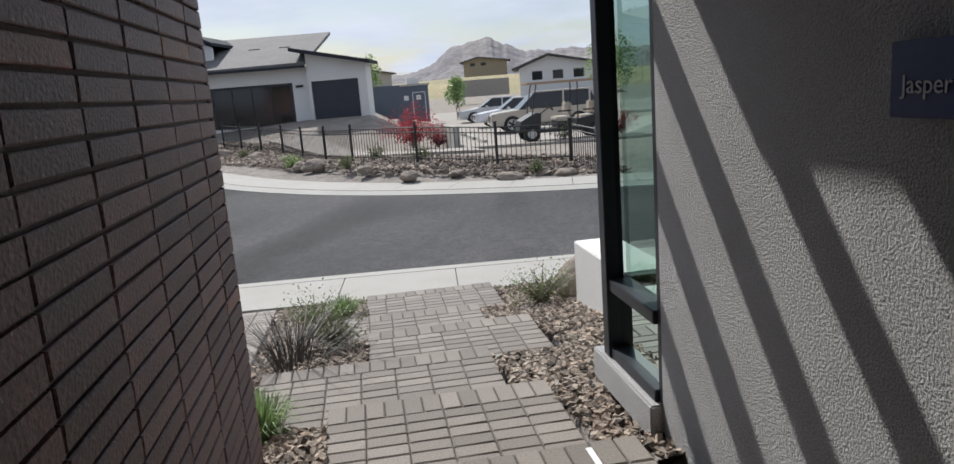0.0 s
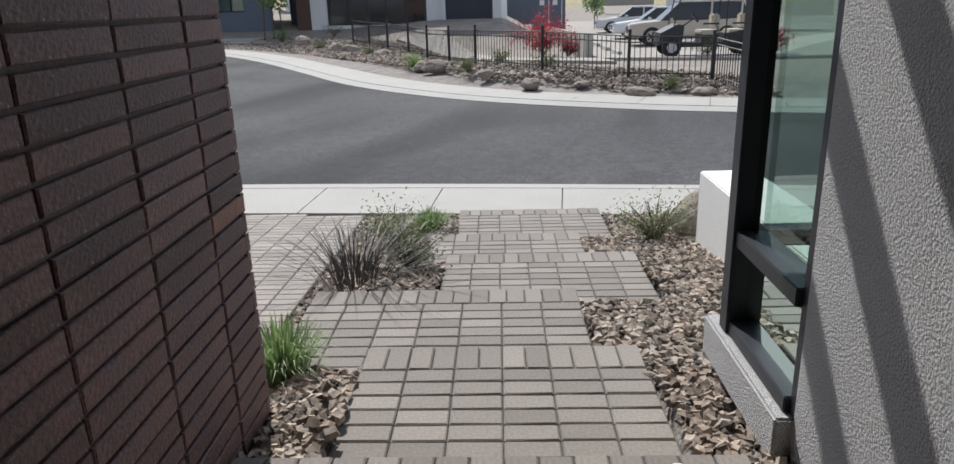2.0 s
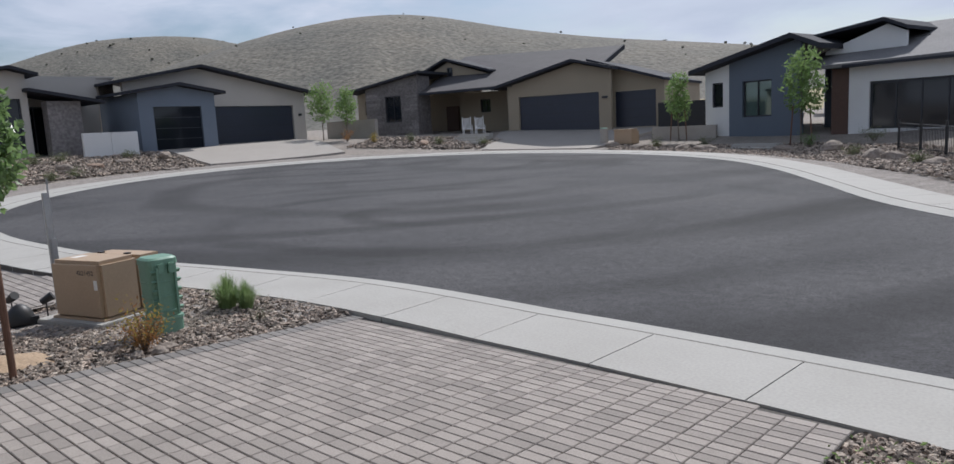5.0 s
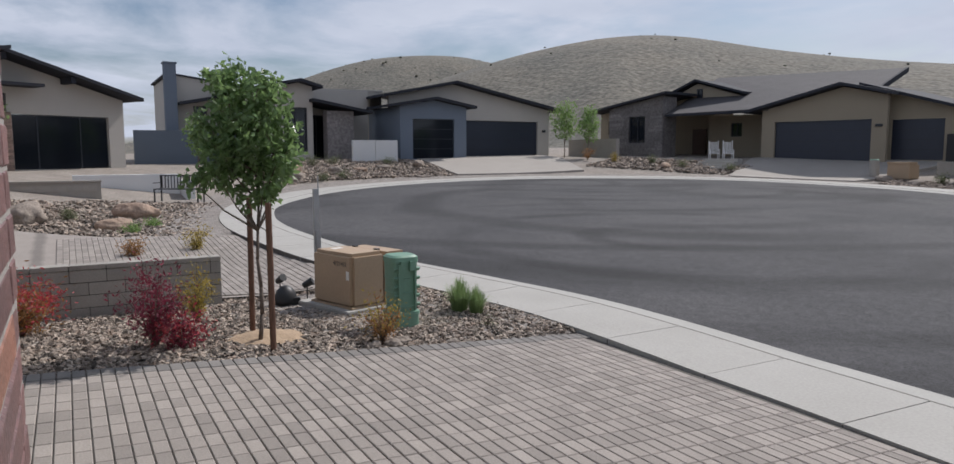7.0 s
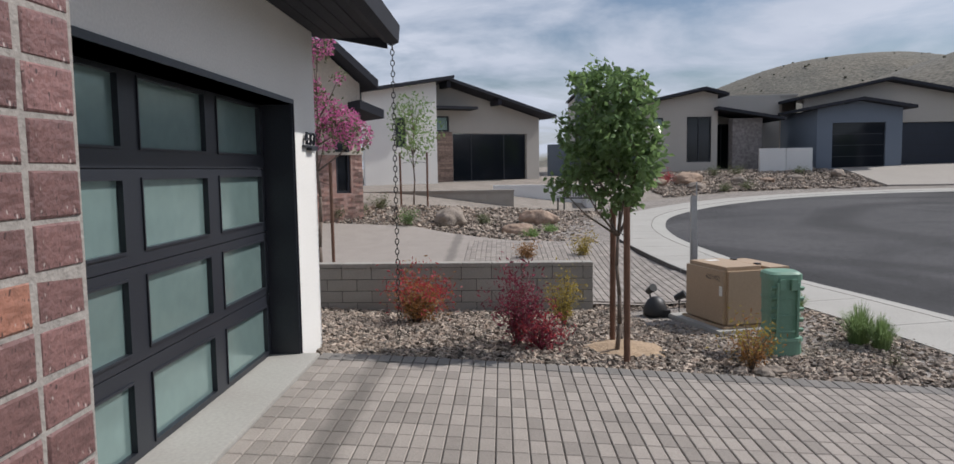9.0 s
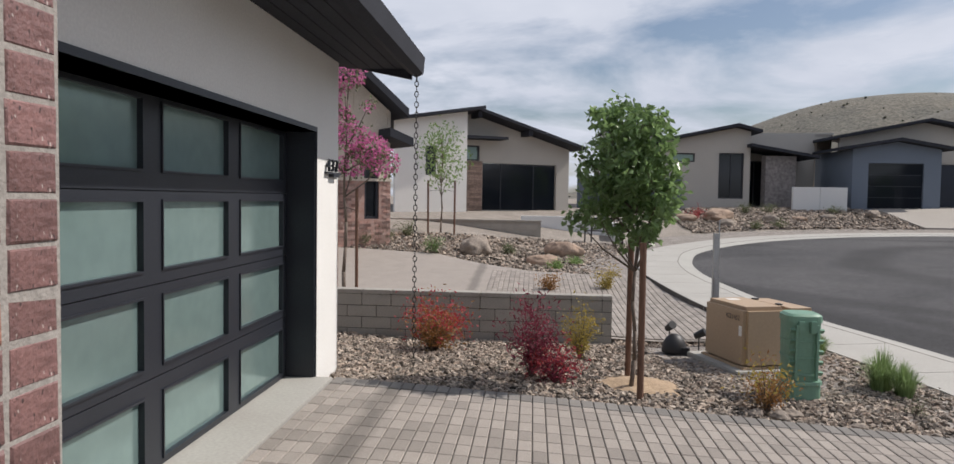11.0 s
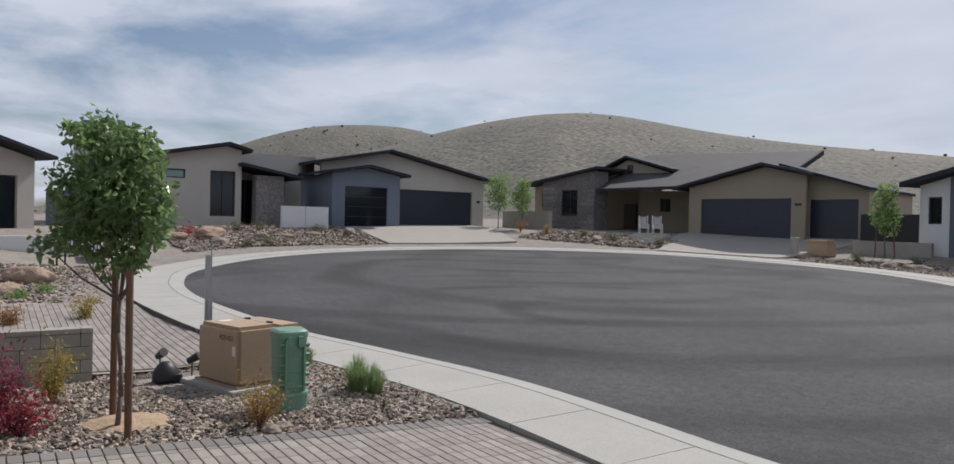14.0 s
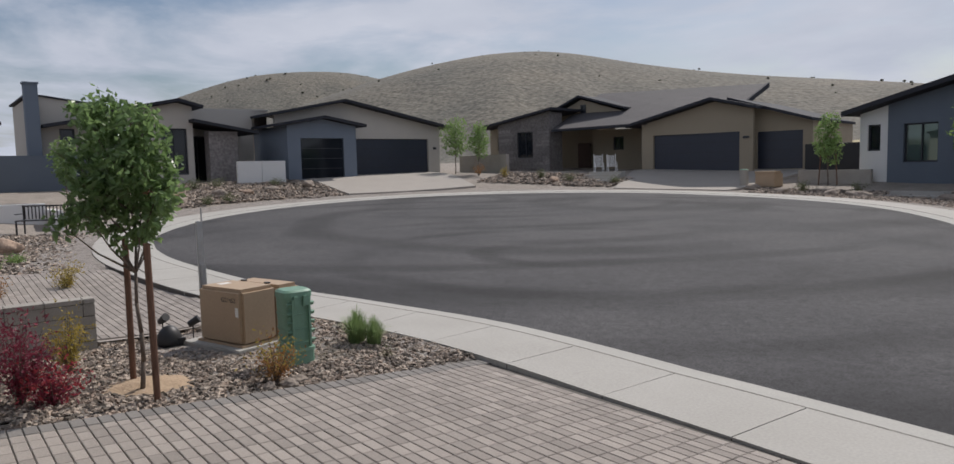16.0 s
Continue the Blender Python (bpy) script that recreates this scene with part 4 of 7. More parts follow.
side_bricks = [brick_mesh(BL - 0.010, CH - 0.010, 0.03, s) for s in range(6)]
front_long = [brick_mesh(BL - 0.010, CH - 0.006, 0.03, 20 + s) for s in range(6)]
front_short = [brick_mesh(0.115 - 0.010, CH - 0.006, 0.03, 40 + s) for s in range(6)]
rb = random.Random(3)
NROW = 54
BZ = 1.434 - 26 * CH
for row in range(NROW):
    z = BZ + row * CH
    # side face, looking +x; bricks run along y from the corner backwards
    for c in range(5):
        y1 = BY - 0.28 - (c - 1) * BL if c else BY
        ln = 0.28 if c == 0 else BL
        o = new("brick", side_bricks[rb.randrange(6)])
        o.parent = pier
        o.matrix_basis = pose(BX1 + rb.uniform(-.002, .002), y1, z, 0, 0, -90) @ Matrix.Diagonal(((ln - 0.010) / (BL - 0.010), 1, 1, 1))
front = tagged(part("brick_pier_front", boxes((BX0 + 0.003, BX1 - 0.006, BY - 0.03, BY - 0.0015, -0.38, 3.28)), mortar_mat),
               "sunlit red brick pier face with pale mortar joints", "brick wall", kind="structure")
for row in range(NROW):
    z = BZ + row * CH
    for x1, ln in ((BX1, BL), (BX1 - BL, 0.395), (BX0 + 0.115, 0.115)):
        src = front_short if ln < 0.2 else front_long
        w = 0.105 if ln < 0.2 else BL - 0.010
        o = new("brick", src[rb.randrange(6)])
        o.parent = front
        o.matrix_basis = pose(x1 - ln + 0.010, BY + rb.uniform(-.001, .003), z) @ Matrix.Diagonal(((ln - 0.010) / w, 1, 1, 1))
fb = bmesh.new()
for row in range(NROW):
    z = BZ + row * CH
    for c in range(9):
        y1 = BY - 0.28 - 4 * BL - c * BL
        box(fb, BX1 - 0.03, BX1 + rb.uniform(-.002, .002), y1 - BL + 0.010, y1, z, z + CH - 0.010)
tagged(part("brick_courses", fb, brick_mat, pier), kind="stuff")
lb = bmesh.new()
for row in range(NROW):
    z = BZ + row * CH
    for c in range(2):
        box(lb, BX0 - 0.002, BX0 + 0.03, 0.0 + c * 0.59 + 0.005, min(BY, 0.59 + c * 0.59) - 0.01, z, z + CH - 0.010)
tagged(part("brick_return", lb, brick_mat, pier), kind="stuff")

# grey stucco wall of the entry, with a corner window
entry = tagged(part("wall_entry", boxes((WX, WX + 0.30, -9.0, 0.80, -0.2, 3.4), (WX, WX + 0.30, 0.80, 1.50, 2.45, 3.4), bevel=0.0), stucco_grey),
               "coarse grey stucco entry wall striped by sun and shade", "wall", kind="structure")
tagged(part("window_plinth", boxes((WX - 0.055, WX + 0.30, 0.80, 1.56, 0.36, 0.52), bevel=0.008), stucco_grey), "rough grey stucco ledge under the corner window", "window ledge", kind="structure")
tagged(part("wall_plinth", boxes((WX + 0.05, WX + 0.30, 0.802, 1.5, -0.2, 0.358), (WX + 0.30, 11.0, 1.22, 1.5, -0.2, 0.52)), stucco_white), "pale stucco plinth under the window", "wall", kind="structure")
win = tagged(new("window_1"), "tall dark-framed corner window with green-tinted glass", "window", kind="structure")
part("corner_post", boxes((WX - 0.03, WX + 0.06, 1.375, 1.455, 0.52, 2.45), bevel=0.004), frame_mat, win)
part("jamb", boxes((WX + 0.0, WX + 0.09, 0.80, 0.835, 0.52, 2.45)), frame_mat, win)
part("sill", boxes((WX - 0.02, WX + 0.09, 0.835, 1.375, 0.52, 0.575), bevel=0.004), frame_mat, win)
part("transom", boxes((WX - 0.02, WX + 0.09, 0.835, 1.375, 0.865, 0.925), bevel=0.004), frame_mat, win)
part("head", boxes((WX - 0.02, WX + 0.09, 0.80, 1.48, 2.40, 2.45)), frame_mat, win)
for z0, z1 in ((0.575, 0.865), (0.925, 2.40)):
    part("pane", pane(WX + 0.03, WX + 0.036, 0.835, 1.375, z0, z1), window_glass, win).visible_shadow = False
part("front_sill", boxes((WX + 0.09, 10.0, 1.38, 1.46, 0.52, 0.575)), frame_mat, win)
part("front_transom", boxes((WX + 0.09, 10.0, 1.38, 1.46, 0.865, 0.925)), frame_mat, win)
part("front_head", boxes((WX + 0.09, 10.0, 1.38, 1.46, 2.40, 2.45)), frame_mat, win)
for x in (8.75, 9.94):
    part("mullion", boxes((x, x + 0.06, 1.38, 1.46, 0.575, 2.40)), frame_mat, win)
for x0, x1 in ((WX + 0.09, 8.75), (8.81, 9.94)):
    for z0, z1 in ((0.575, 0.865), (0.925, 2.40)):
        part("pane", pane(x0, x1, 1.42, 1.426, z0, z1), window_glass, win).visible_shadow = False
tagged(part("wall_street", boxes((10.0, 11.0, 1.22, 1.5, 0.525, 3.4), (WX + 0.301, 10.0, 1.22, 1.5, 2.452, 3.4)), stucco_grey), "grey stucco street wall beside the corner window", "wall", kind="structure")
tagged(part("wall_room", boxes((10.9, 11.0, -9.0, 1.21, -0.2, 3.4), (WX + 0.31, 10.9, -4.2, -4.1, -0.2, 3.4)), interior_mat), "plain pale plaster inside the room", "wall", kind="structure")
tagged(part("floor_room", boxes((WX + 0.31, 10.9, -4.1, 1.21, 0.30, 0.40)), wood_mat), "dark wooden floor inside the room", "floor", kind="structure")
tagged(part("ceiling", boxes((WX + 0.305, 11.0, -9.0, 1.5, 3.405, 3.5)), interior_mat), "pale ceiling over the room", "ceiling", kind="structure")
# cover of the way in: a solid part and spaced beams further out
cover = thing("entry_canopy", "dark canopy over the entry with spaced cross beams", "canopy", kind="structure")
part("roof_panel", boxes((4.6, WX, -9.0, 0.985, 3.35, 3.405), (7.15, WX, 0.985, 1.52, 3.35, 3.405), (4.6, 5.95, 0.985, 1.40, 3.35, 3.405)), fascia_mat, cover)
for y0, y1 in ((1.0, 1.077), (1.491, 1.59), (2.0, 2.11), (2.51, 2.61)):
    part("beam", boxes((5.9, WX - 0.005, y0, y1, 2.86, 3.0), bevel=0.004), fascia_mat, cover)
part("side_beam", boxes((WX + 0.0, WX + 0.12, 1.505, 2.8, 2.86, 3.0)), fascia_mat, cover)
# back of the entry way: a plain door wall behind the camera
tagged(part("wall_entry_back", boxes((5.93, WX, -4.6, -4.4, 0.2, 3.34)), stucco_grey), "grey stucco wall closing the entry behind", "wall", kind="structure")
sign = thing("wall_sign", "dark blue wall plaque with thin pale lettering", "sign", pose(WX - 0.012, -0.492, 1.755))
part("plaque", boxes((-0.012, 0.01, -0.34, 0.0, 0.0, 0.155), bevel=0.002), material("sign_blue", (0.018, 0.035, 0.16), 0.45, 0.08, 4.0, 60.0), sign)
cu = bpy.data.curves.new("lettering", "FONT")
cu.body, cu.size, cu.extrude = "Jasper", 0.054, 0.0006
cu.materials.append(material("sign_white", (0.75, 0.76, 0.8), 0.6, 0.03, 4.0, 60.0))
tx = new("lettering", cu)
tx.parent = sign
tx.matrix_basis = pose(-0.0145, -0.035, 0.05, 90, 0, -90)
# white low wall beside the window
tagged(part("garden_wall", boxes((8.28, 8.68, 1.52, 4.26, -0.35, 0.47), bevel=0.01), stucco_white), "low white stucco garden wall beside the gravel bed", "garden wall", kind="structure")


# ---- paving ----
def paver_mesh(lx, ly, h, seed):
    r = random.Random(seed)
    bm = bmesh.new()
    box(bm, 0, lx, 0, ly, -h, 0)
    es = [e for e in bm.edges if all(v.co.z > -1e-6 for v in e.verts)]
    bmesh.ops.bevel(bm, geom=es, offset=0.006, segments=1, affect="EDGES")
    for v in bm.verts:
        if v.co.z > -h * 0.6:
            v.co += Vector((r.uniform(-.001, .001), r.uniform(-.001, .001), r.uniform(-.001, .001)))
    me = bpy.data.meshes.new("paver")
    bmesh.ops.recalc_face_normals(bm, faces=bm.faces)
    bm.to_mesh(me)
    bm.free()
    me.materials.append(paver_mat)
    return me


PL, PW, PG = 0.203, 0.102, 0.006
flat_pavers = [paver_mesh(PL - PG, PW - PG, 0.05, s) for s in range(6)]
up_pavers = [paver_mesh(PW - PG, PL - PG, 0.05, 30 + s) for s in range(6)]
rp = random.Random(11)


def lay(parent, src, x, y, z, tilt=0.0):
    o = new("paver", src[rp.randrange(len(src))])
    o.parent = parent
    o.matrix_basis = pose(x, y, z + rp.uniform(-.0012, .0012), tilt + rp.uniform(-.25, .25), rp.uniform(-.25, .25), 0)
    return o


# steps of the entry walk: (x0, x1, back, front, height)
step_mat = material("step_paver", (0.245, 0.218, 0.192), 0.88, 0.15, 4.0, 90.0, 0.35, 220.0, piece=0.2, bump_dist=0.004)
step_flat, step_up = [m.copy() for m in flat_pavers], [m.copy() for m in up_pavers]
for m in step_flat + step_up:
    m.materials.clear()
    m.materials.append(step_mat)
STEPS = [(5.94, 7.50, -1.10, 0.78, 0.42), (6.18, 7.36, 0.60, 1.76, 0.29), (5.70, 7.20, 1.60, 2.76, 0.15),
         (6.38, 7.72, 2.62, 3.77, 0.01), (6.19, 7.42, 3.70, 4.64, -0.12), (6.37, 7.74, 4.56, 5.80, -0.245)]
for x0, x1, yb, yf, z in STEPS:
    st = tagged(part("step", boxes((x0 + 0.004, x1 - 0.004, yb, yf - 0.006, z - 0.5, z - 0.012)), joint_mat),
                "broad grey-brown concrete paver step of the entry walk", "step", kind="structure")
    nx = round((x1 - x0) / PW)
    w = (x1 - x0) / nx
    for i in range(nx):
        lay(st, step_up, x0 + i * w, yf - PL, z).scale.x = w / PW
    mx = max(1, round((x1 - x0) / PL))
    sx = (x1 - x0) / mx
    y = yf - PL - PW
    r = 0
    while y > yb - 0.02:
        for i in range(mx):
            lay(st, step_flat, x0 + i * sx, y, z).scale.x = sx / PL
        y -= PW
        r += 1
part("paint_mark", boxes((7.262, 7.288, 0.585, 0.725, 0.4205, 0.4225)), material("white_paint", (0.8, 0.8, 0.8), 0.7, 0.05, 10.0, 80.0), st)

# driveway: stack bond along the house, a darker edge row beside the bed
DX0, DX1 = 0.02, 5.40


def drive_left(y):
    return DX0 + (0.30 * max(0.0, y - 1.0) / 5.0)


def drive_front(x):
    return 6.05 - 0.1 * max(0.0, x - 4)


drive = tagged(sheet("driveway", [(DX0 - 0.1, 0.165), (5.045, 0.165), (5.045, 1.18), (DX1, 1.18), (DX1, 5.91), (4.0, 6.04), (0.30, 6.06), (drive_left(5) - 0.1, 5.0)],
                     lambda x, y: z_drive(y), joint_mat, -0.012), "grey-brown concrete paver driveway in stack bond", "driveway", kind="structure")
tilt = -math.degrees(math.atan(0.05))
slabs = []
y = 0.17
while y < 6.05:
    x = DX1 - PL
    while x > drive_left(y) - 0.09:
        if not (y < BY + 0.02 and x + PL > BX0 - 0.01) and y + PW < drive_front(x):
            slabs.append((x, y))
        x -= PL
    y += PW
near = [p for p in slabs if 2.6 < p[0] and 1.2 < p[1] < 3.6][:300]
chosen = set(near)
for x, y in near:
    lay(drive, flat_pavers, x, y, z_drive(y), tilt)


def paver_stuff(name, places, parent, lx=PL, ly=PW, zf=None, h=0.03, mat=None):
    """Many pavers as one mesh."""
    verts, faces = [], []
    b = 0.006
    r = random.Random(9)
    for x, y in places:
        x0, x1, y0, y1 = x, x + lx - PG, y, y + ly - PG
        dz = r.uniform(-.0015, .0015)
        k = len(verts)
        for (ax, ay) in ((x0, y0), (x1, y0), (x1, y1), (x0, y1)):
            verts.append((ax, ay, zf(ax, ay) - h))
        for (ax, ay) in ((x0, y0), (x1, y0), (x1, y1), (x0, y1)):
            verts.append((ax, ay, zf(ax, ay) - b + dz))
        for (ax, ay) in ((x0 + b, y0 + b), (x1 - b, y0 + b), (x1 - b, y1 - b), (x0 + b, y1 - b)):
            verts.append((ax, ay, zf(ax, ay) + dz))
        for q in (0, 4):
            for i in range(4):
                j = (i + 1) % 4
                faces.append((k + q + i, k + q + j, k + q + 4 + j, k + q + 4 + i))
        faces.append((k + 8, k + 9, k + 10, k + 11))
    me = bpy.data.meshes.new(name)
    me.from_pydata(verts, [], faces)
    me.materials.append(mat or paver_bed)
    ob = new(name, me)
    ob.parent = parent
    return tagged(ob, kind="stuff")


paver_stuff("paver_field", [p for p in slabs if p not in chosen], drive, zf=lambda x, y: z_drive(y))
edge_mat = material("edge_paver", (0.20, 0.185, 0.17), 0.88, 0.13, 5.0, 90.0, 0.35, 220.0, island=0.12, bump_dist=0.004)
paver_stuff("edge_row", [(drive_left(0.17 + i * PW) - 0.10, 0.17 + i * PW) for i in range(58)], drive, zf=lambda x, y: z_drive(y) + 0.006, mat=edge_mat)

# pavement slabs, parted by joints 1.37 m from one another
LEN_K = line_lengths(KERB)
joint = min((i * 0.05 for i in range(int(LEN_K[-1] / 0.05))), key=lambda d: math.dist(at_length(KERB, LEN_K, d), (4.74, 7.0)))
s0 = joint % 1.37
k = 0
s = s0
while s + 1.37 < LEN_K[-1] and k < 140:
    bm = bmesh.new()
    loop_in = [at_length(KERB, LEN_K, s + 0.006 + (1.358) * f) for f in (0, 0.5, 1)]
    quads = []
    for f, p in zip((0, .5, 1), loop_in):
        e = at_length(KERB, LEN_K, s + 0.006 + 1.358 * f + 0.02)
        d = Vector((e[0] - p[0], e[1] - p[1])).normalized()
        q = (p[0] - d.y * 1.06, p[1] + d.x * 1.06)
        p = (p[0] - d.y * 0.006, p[1] + d.x * 0.006)
        quads.append((p, q))
    top = [[bm.verts.new((a[0], a[1], z_road(*a) + zz)) for a, zz in ((p, 0.058), (q, 0.062))] for p, q in quads]
    bot = [[bm.verts.new((a[0], a[1], z_road(*a) - 0.1)) for a in (p, q)] for p, q in quads]
    for i in range(2):
        bm.faces.new((top[i][0], top[i][1], top[i + 1][1], top[i + 1][0]))
        bm.faces.new((top[i][0], top[i + 1][0], bot[i + 1][0], bot[i][0]))
        bm.faces.new((top[i][1], bot[i][1], bot[i + 1][1], top[i + 1][1]))
    bm.faces.new((top[0][0], bot[0][0], bot[0][1], top[0][1]))
    bm.faces.new((top[2][0], top[2][1], bot[2][1], bot[2][0]))
    part("slab", bm, concrete, pavement)
    s += 1.37
    k += 1


# ---- planting and stone helpers ----
def pydata(name, verts, faces, mat, parent=None, label="", kind="", smooth=False):
    me = bpy.data.meshes.new(name)
    me.from_pydata([tuple(v) for v in verts], [], faces)
    me.materials.append(mat)
    if smooth:
        me.polygons.foreach_set("use_smooth", [True] * len(me.polygons))
    ob = new(name, me)
    if parent:
        ob.parent = parent
    if label:
        ob["label"] = label
    if kind:
        ob["kind"] = kind
    return ob


def leaf_material(name, base, second, trans=0.35, rough=0.55):
    m = material(name, base, rough, 0.2, 3.0, 30.0, island=0.4, second=second, second_amount=0.7, spec=0.35)
    n, l = m.node_tree.nodes, m.node_tree.links
    b, out = n["Principled BSDF"], n["Material Output"]
    tr, mx = n.new("ShaderNodeBsdfTranslucent"), n.new("ShaderNodeMixShader")
    mx.inputs[0].default_value = trans
    tr.inputs[0].default_value = (*[min(1, c * 1.5) for c in base], 1)
    l.new(b.outputs[0], mx.inputs[1]); l.new(tr.outputs[0], mx.inputs[2]); l.new(mx.outputs[0], out.inputs[0])
    return m


leaf_green = leaf_material("tree_leaf", (0.165, 0.245, 0.095), (0.075, 0.125, 0.05), 0.4, 0.3)
leaf_young = leaf_material("young_leaf", (0.20, 0.29, 0.10), (0.12, 0.20, 0.06))
leaf_red = leaf_material("red_leaf", (0.40, 0.05, 0.06), (0.20, 0.04, 0.045), 0.3)
leaf_wine = leaf_material("wine_leaf", (0.22, 0.035, 0.06), (0.11, 0.03, 0.04), 0.3)
leaf_yellow = leaf_material("yellow_leaf", (0.36, 0.27, 0.06), (0.20, 0.20, 0.05), 0.3)
leaf_orange = leaf_material("orange_leaf", (0.30, 0.14, 0.05), (0.20, 0.19, 0.06), 0.3)
leaf_grey = leaf_material("grey_green_leaf", (0.15, 0.17, 0.085), (0.10, 0.11, 0.06), 0.2)
leaf_pink = leaf_material("pink_blossom", (0.58, 0.17, 0.36), (0.36, 0.08, 0.20), 0.35)
blade_pale = leaf_material("pale_grass_blade", (0.20, 0.28, 0.11), (0.14, 0.19, 0.08), 0.3)
blade_green = leaf_material("grass_blade", (0.19, 0.27, 0.10), (0.13, 0.18, 0.07), 0.3)
blade_dark = leaf_material("yucca_blade", (0.055, 0.055, 0.05), (0.09, 0.06, 0.05), 0.1)
bark = material("bark", (0.16, 0.125, 0.10), 0.9, 0.3, 6.0, 60.0, 0.6, 50.0, stretch=(1, 1, 0.3))
stake_mat = material("wood_stake", (0.16, 0.085, 0.055), 0.85, 0.25, 5.0, 40.0, 0.3, 60.0, stretch=(1, 1, 0.2))
boulder_mat = material("boulder", (0.22, 0.185, 0.155), 0.92, 0.25, 2.2, 25.0, 0.9, 9.0, second=(0.32, 0.265, 0.215), second_amount=0.7, bump_dist=0.05)
boulder_warm = material("warm_boulder", (0.36, 0.255, 0.185), 0.92, 0.22, 2.2, 25.0, 0.9, 9.0, second=(0.30, 0.23, 0.18), second_amount=0.7, bump_dist=0.05)
sand_mat = material("sand", (0.40, 0.29, 0.19), 0.95, 0.18, 4.0, 40.0, 0.7, 30.0, bump_dist=0.02)


def leaf_cloud(name, centres, size, mat, parent, seed, label="", aspect=0.55, droop=0.3):
    """Small folded leaves, one at each centre (position, size factor)."""
    rs = np.random.RandomState(seed)
    verts, faces = [], []
    for c, f in centres:
        d = Vector(rs.normal(size=3)).normalized()
        d.z -= droop
        d.normalize()
        s = d.cross(Vector(rs.normal(size=3)))
        if s.length < 1e-3:
            continue
        s.normalize()
        n = d.cross(s)
        L, W = size * f, size * f * aspect
        c = Vector(c)
        k = len(verts)
        verts += [c, c + d * L * 0.5 + s * W * 0.5 + n * W * 0.18, c + d * L, c + d * L * 0.5 - s * W * 0.5 + n * W * 0.18]
        faces += [(k, k + 1, k + 2), (k, k + 2, k + 3)]
    return pydata(name, verts, faces, mat, parent, label, "stuff")


def clumps(rs, n, blobs, shell=0.75):
    """n points spread over ellipsoid blobs (centre, radii), denser near their skins."""
    out = []
    vol = [b[1][0] * b[1][1] * b[1][2] for b in blobs]
    tot = sum(vol)
    for (c, r), v in zip(blobs, vol):
        for _ in range(int(n * v / tot)):
            d = Vector(rs.normal(size=3)).normalized()
            q = rs.uniform(0.15, 1.0) ** (1 - shell)
            out.append((Vector(c) + Vector((d.x * r[0], d.y * r[1], d.z * r[2])) * q, rs.uniform(0.6, 1.25)))
    return out


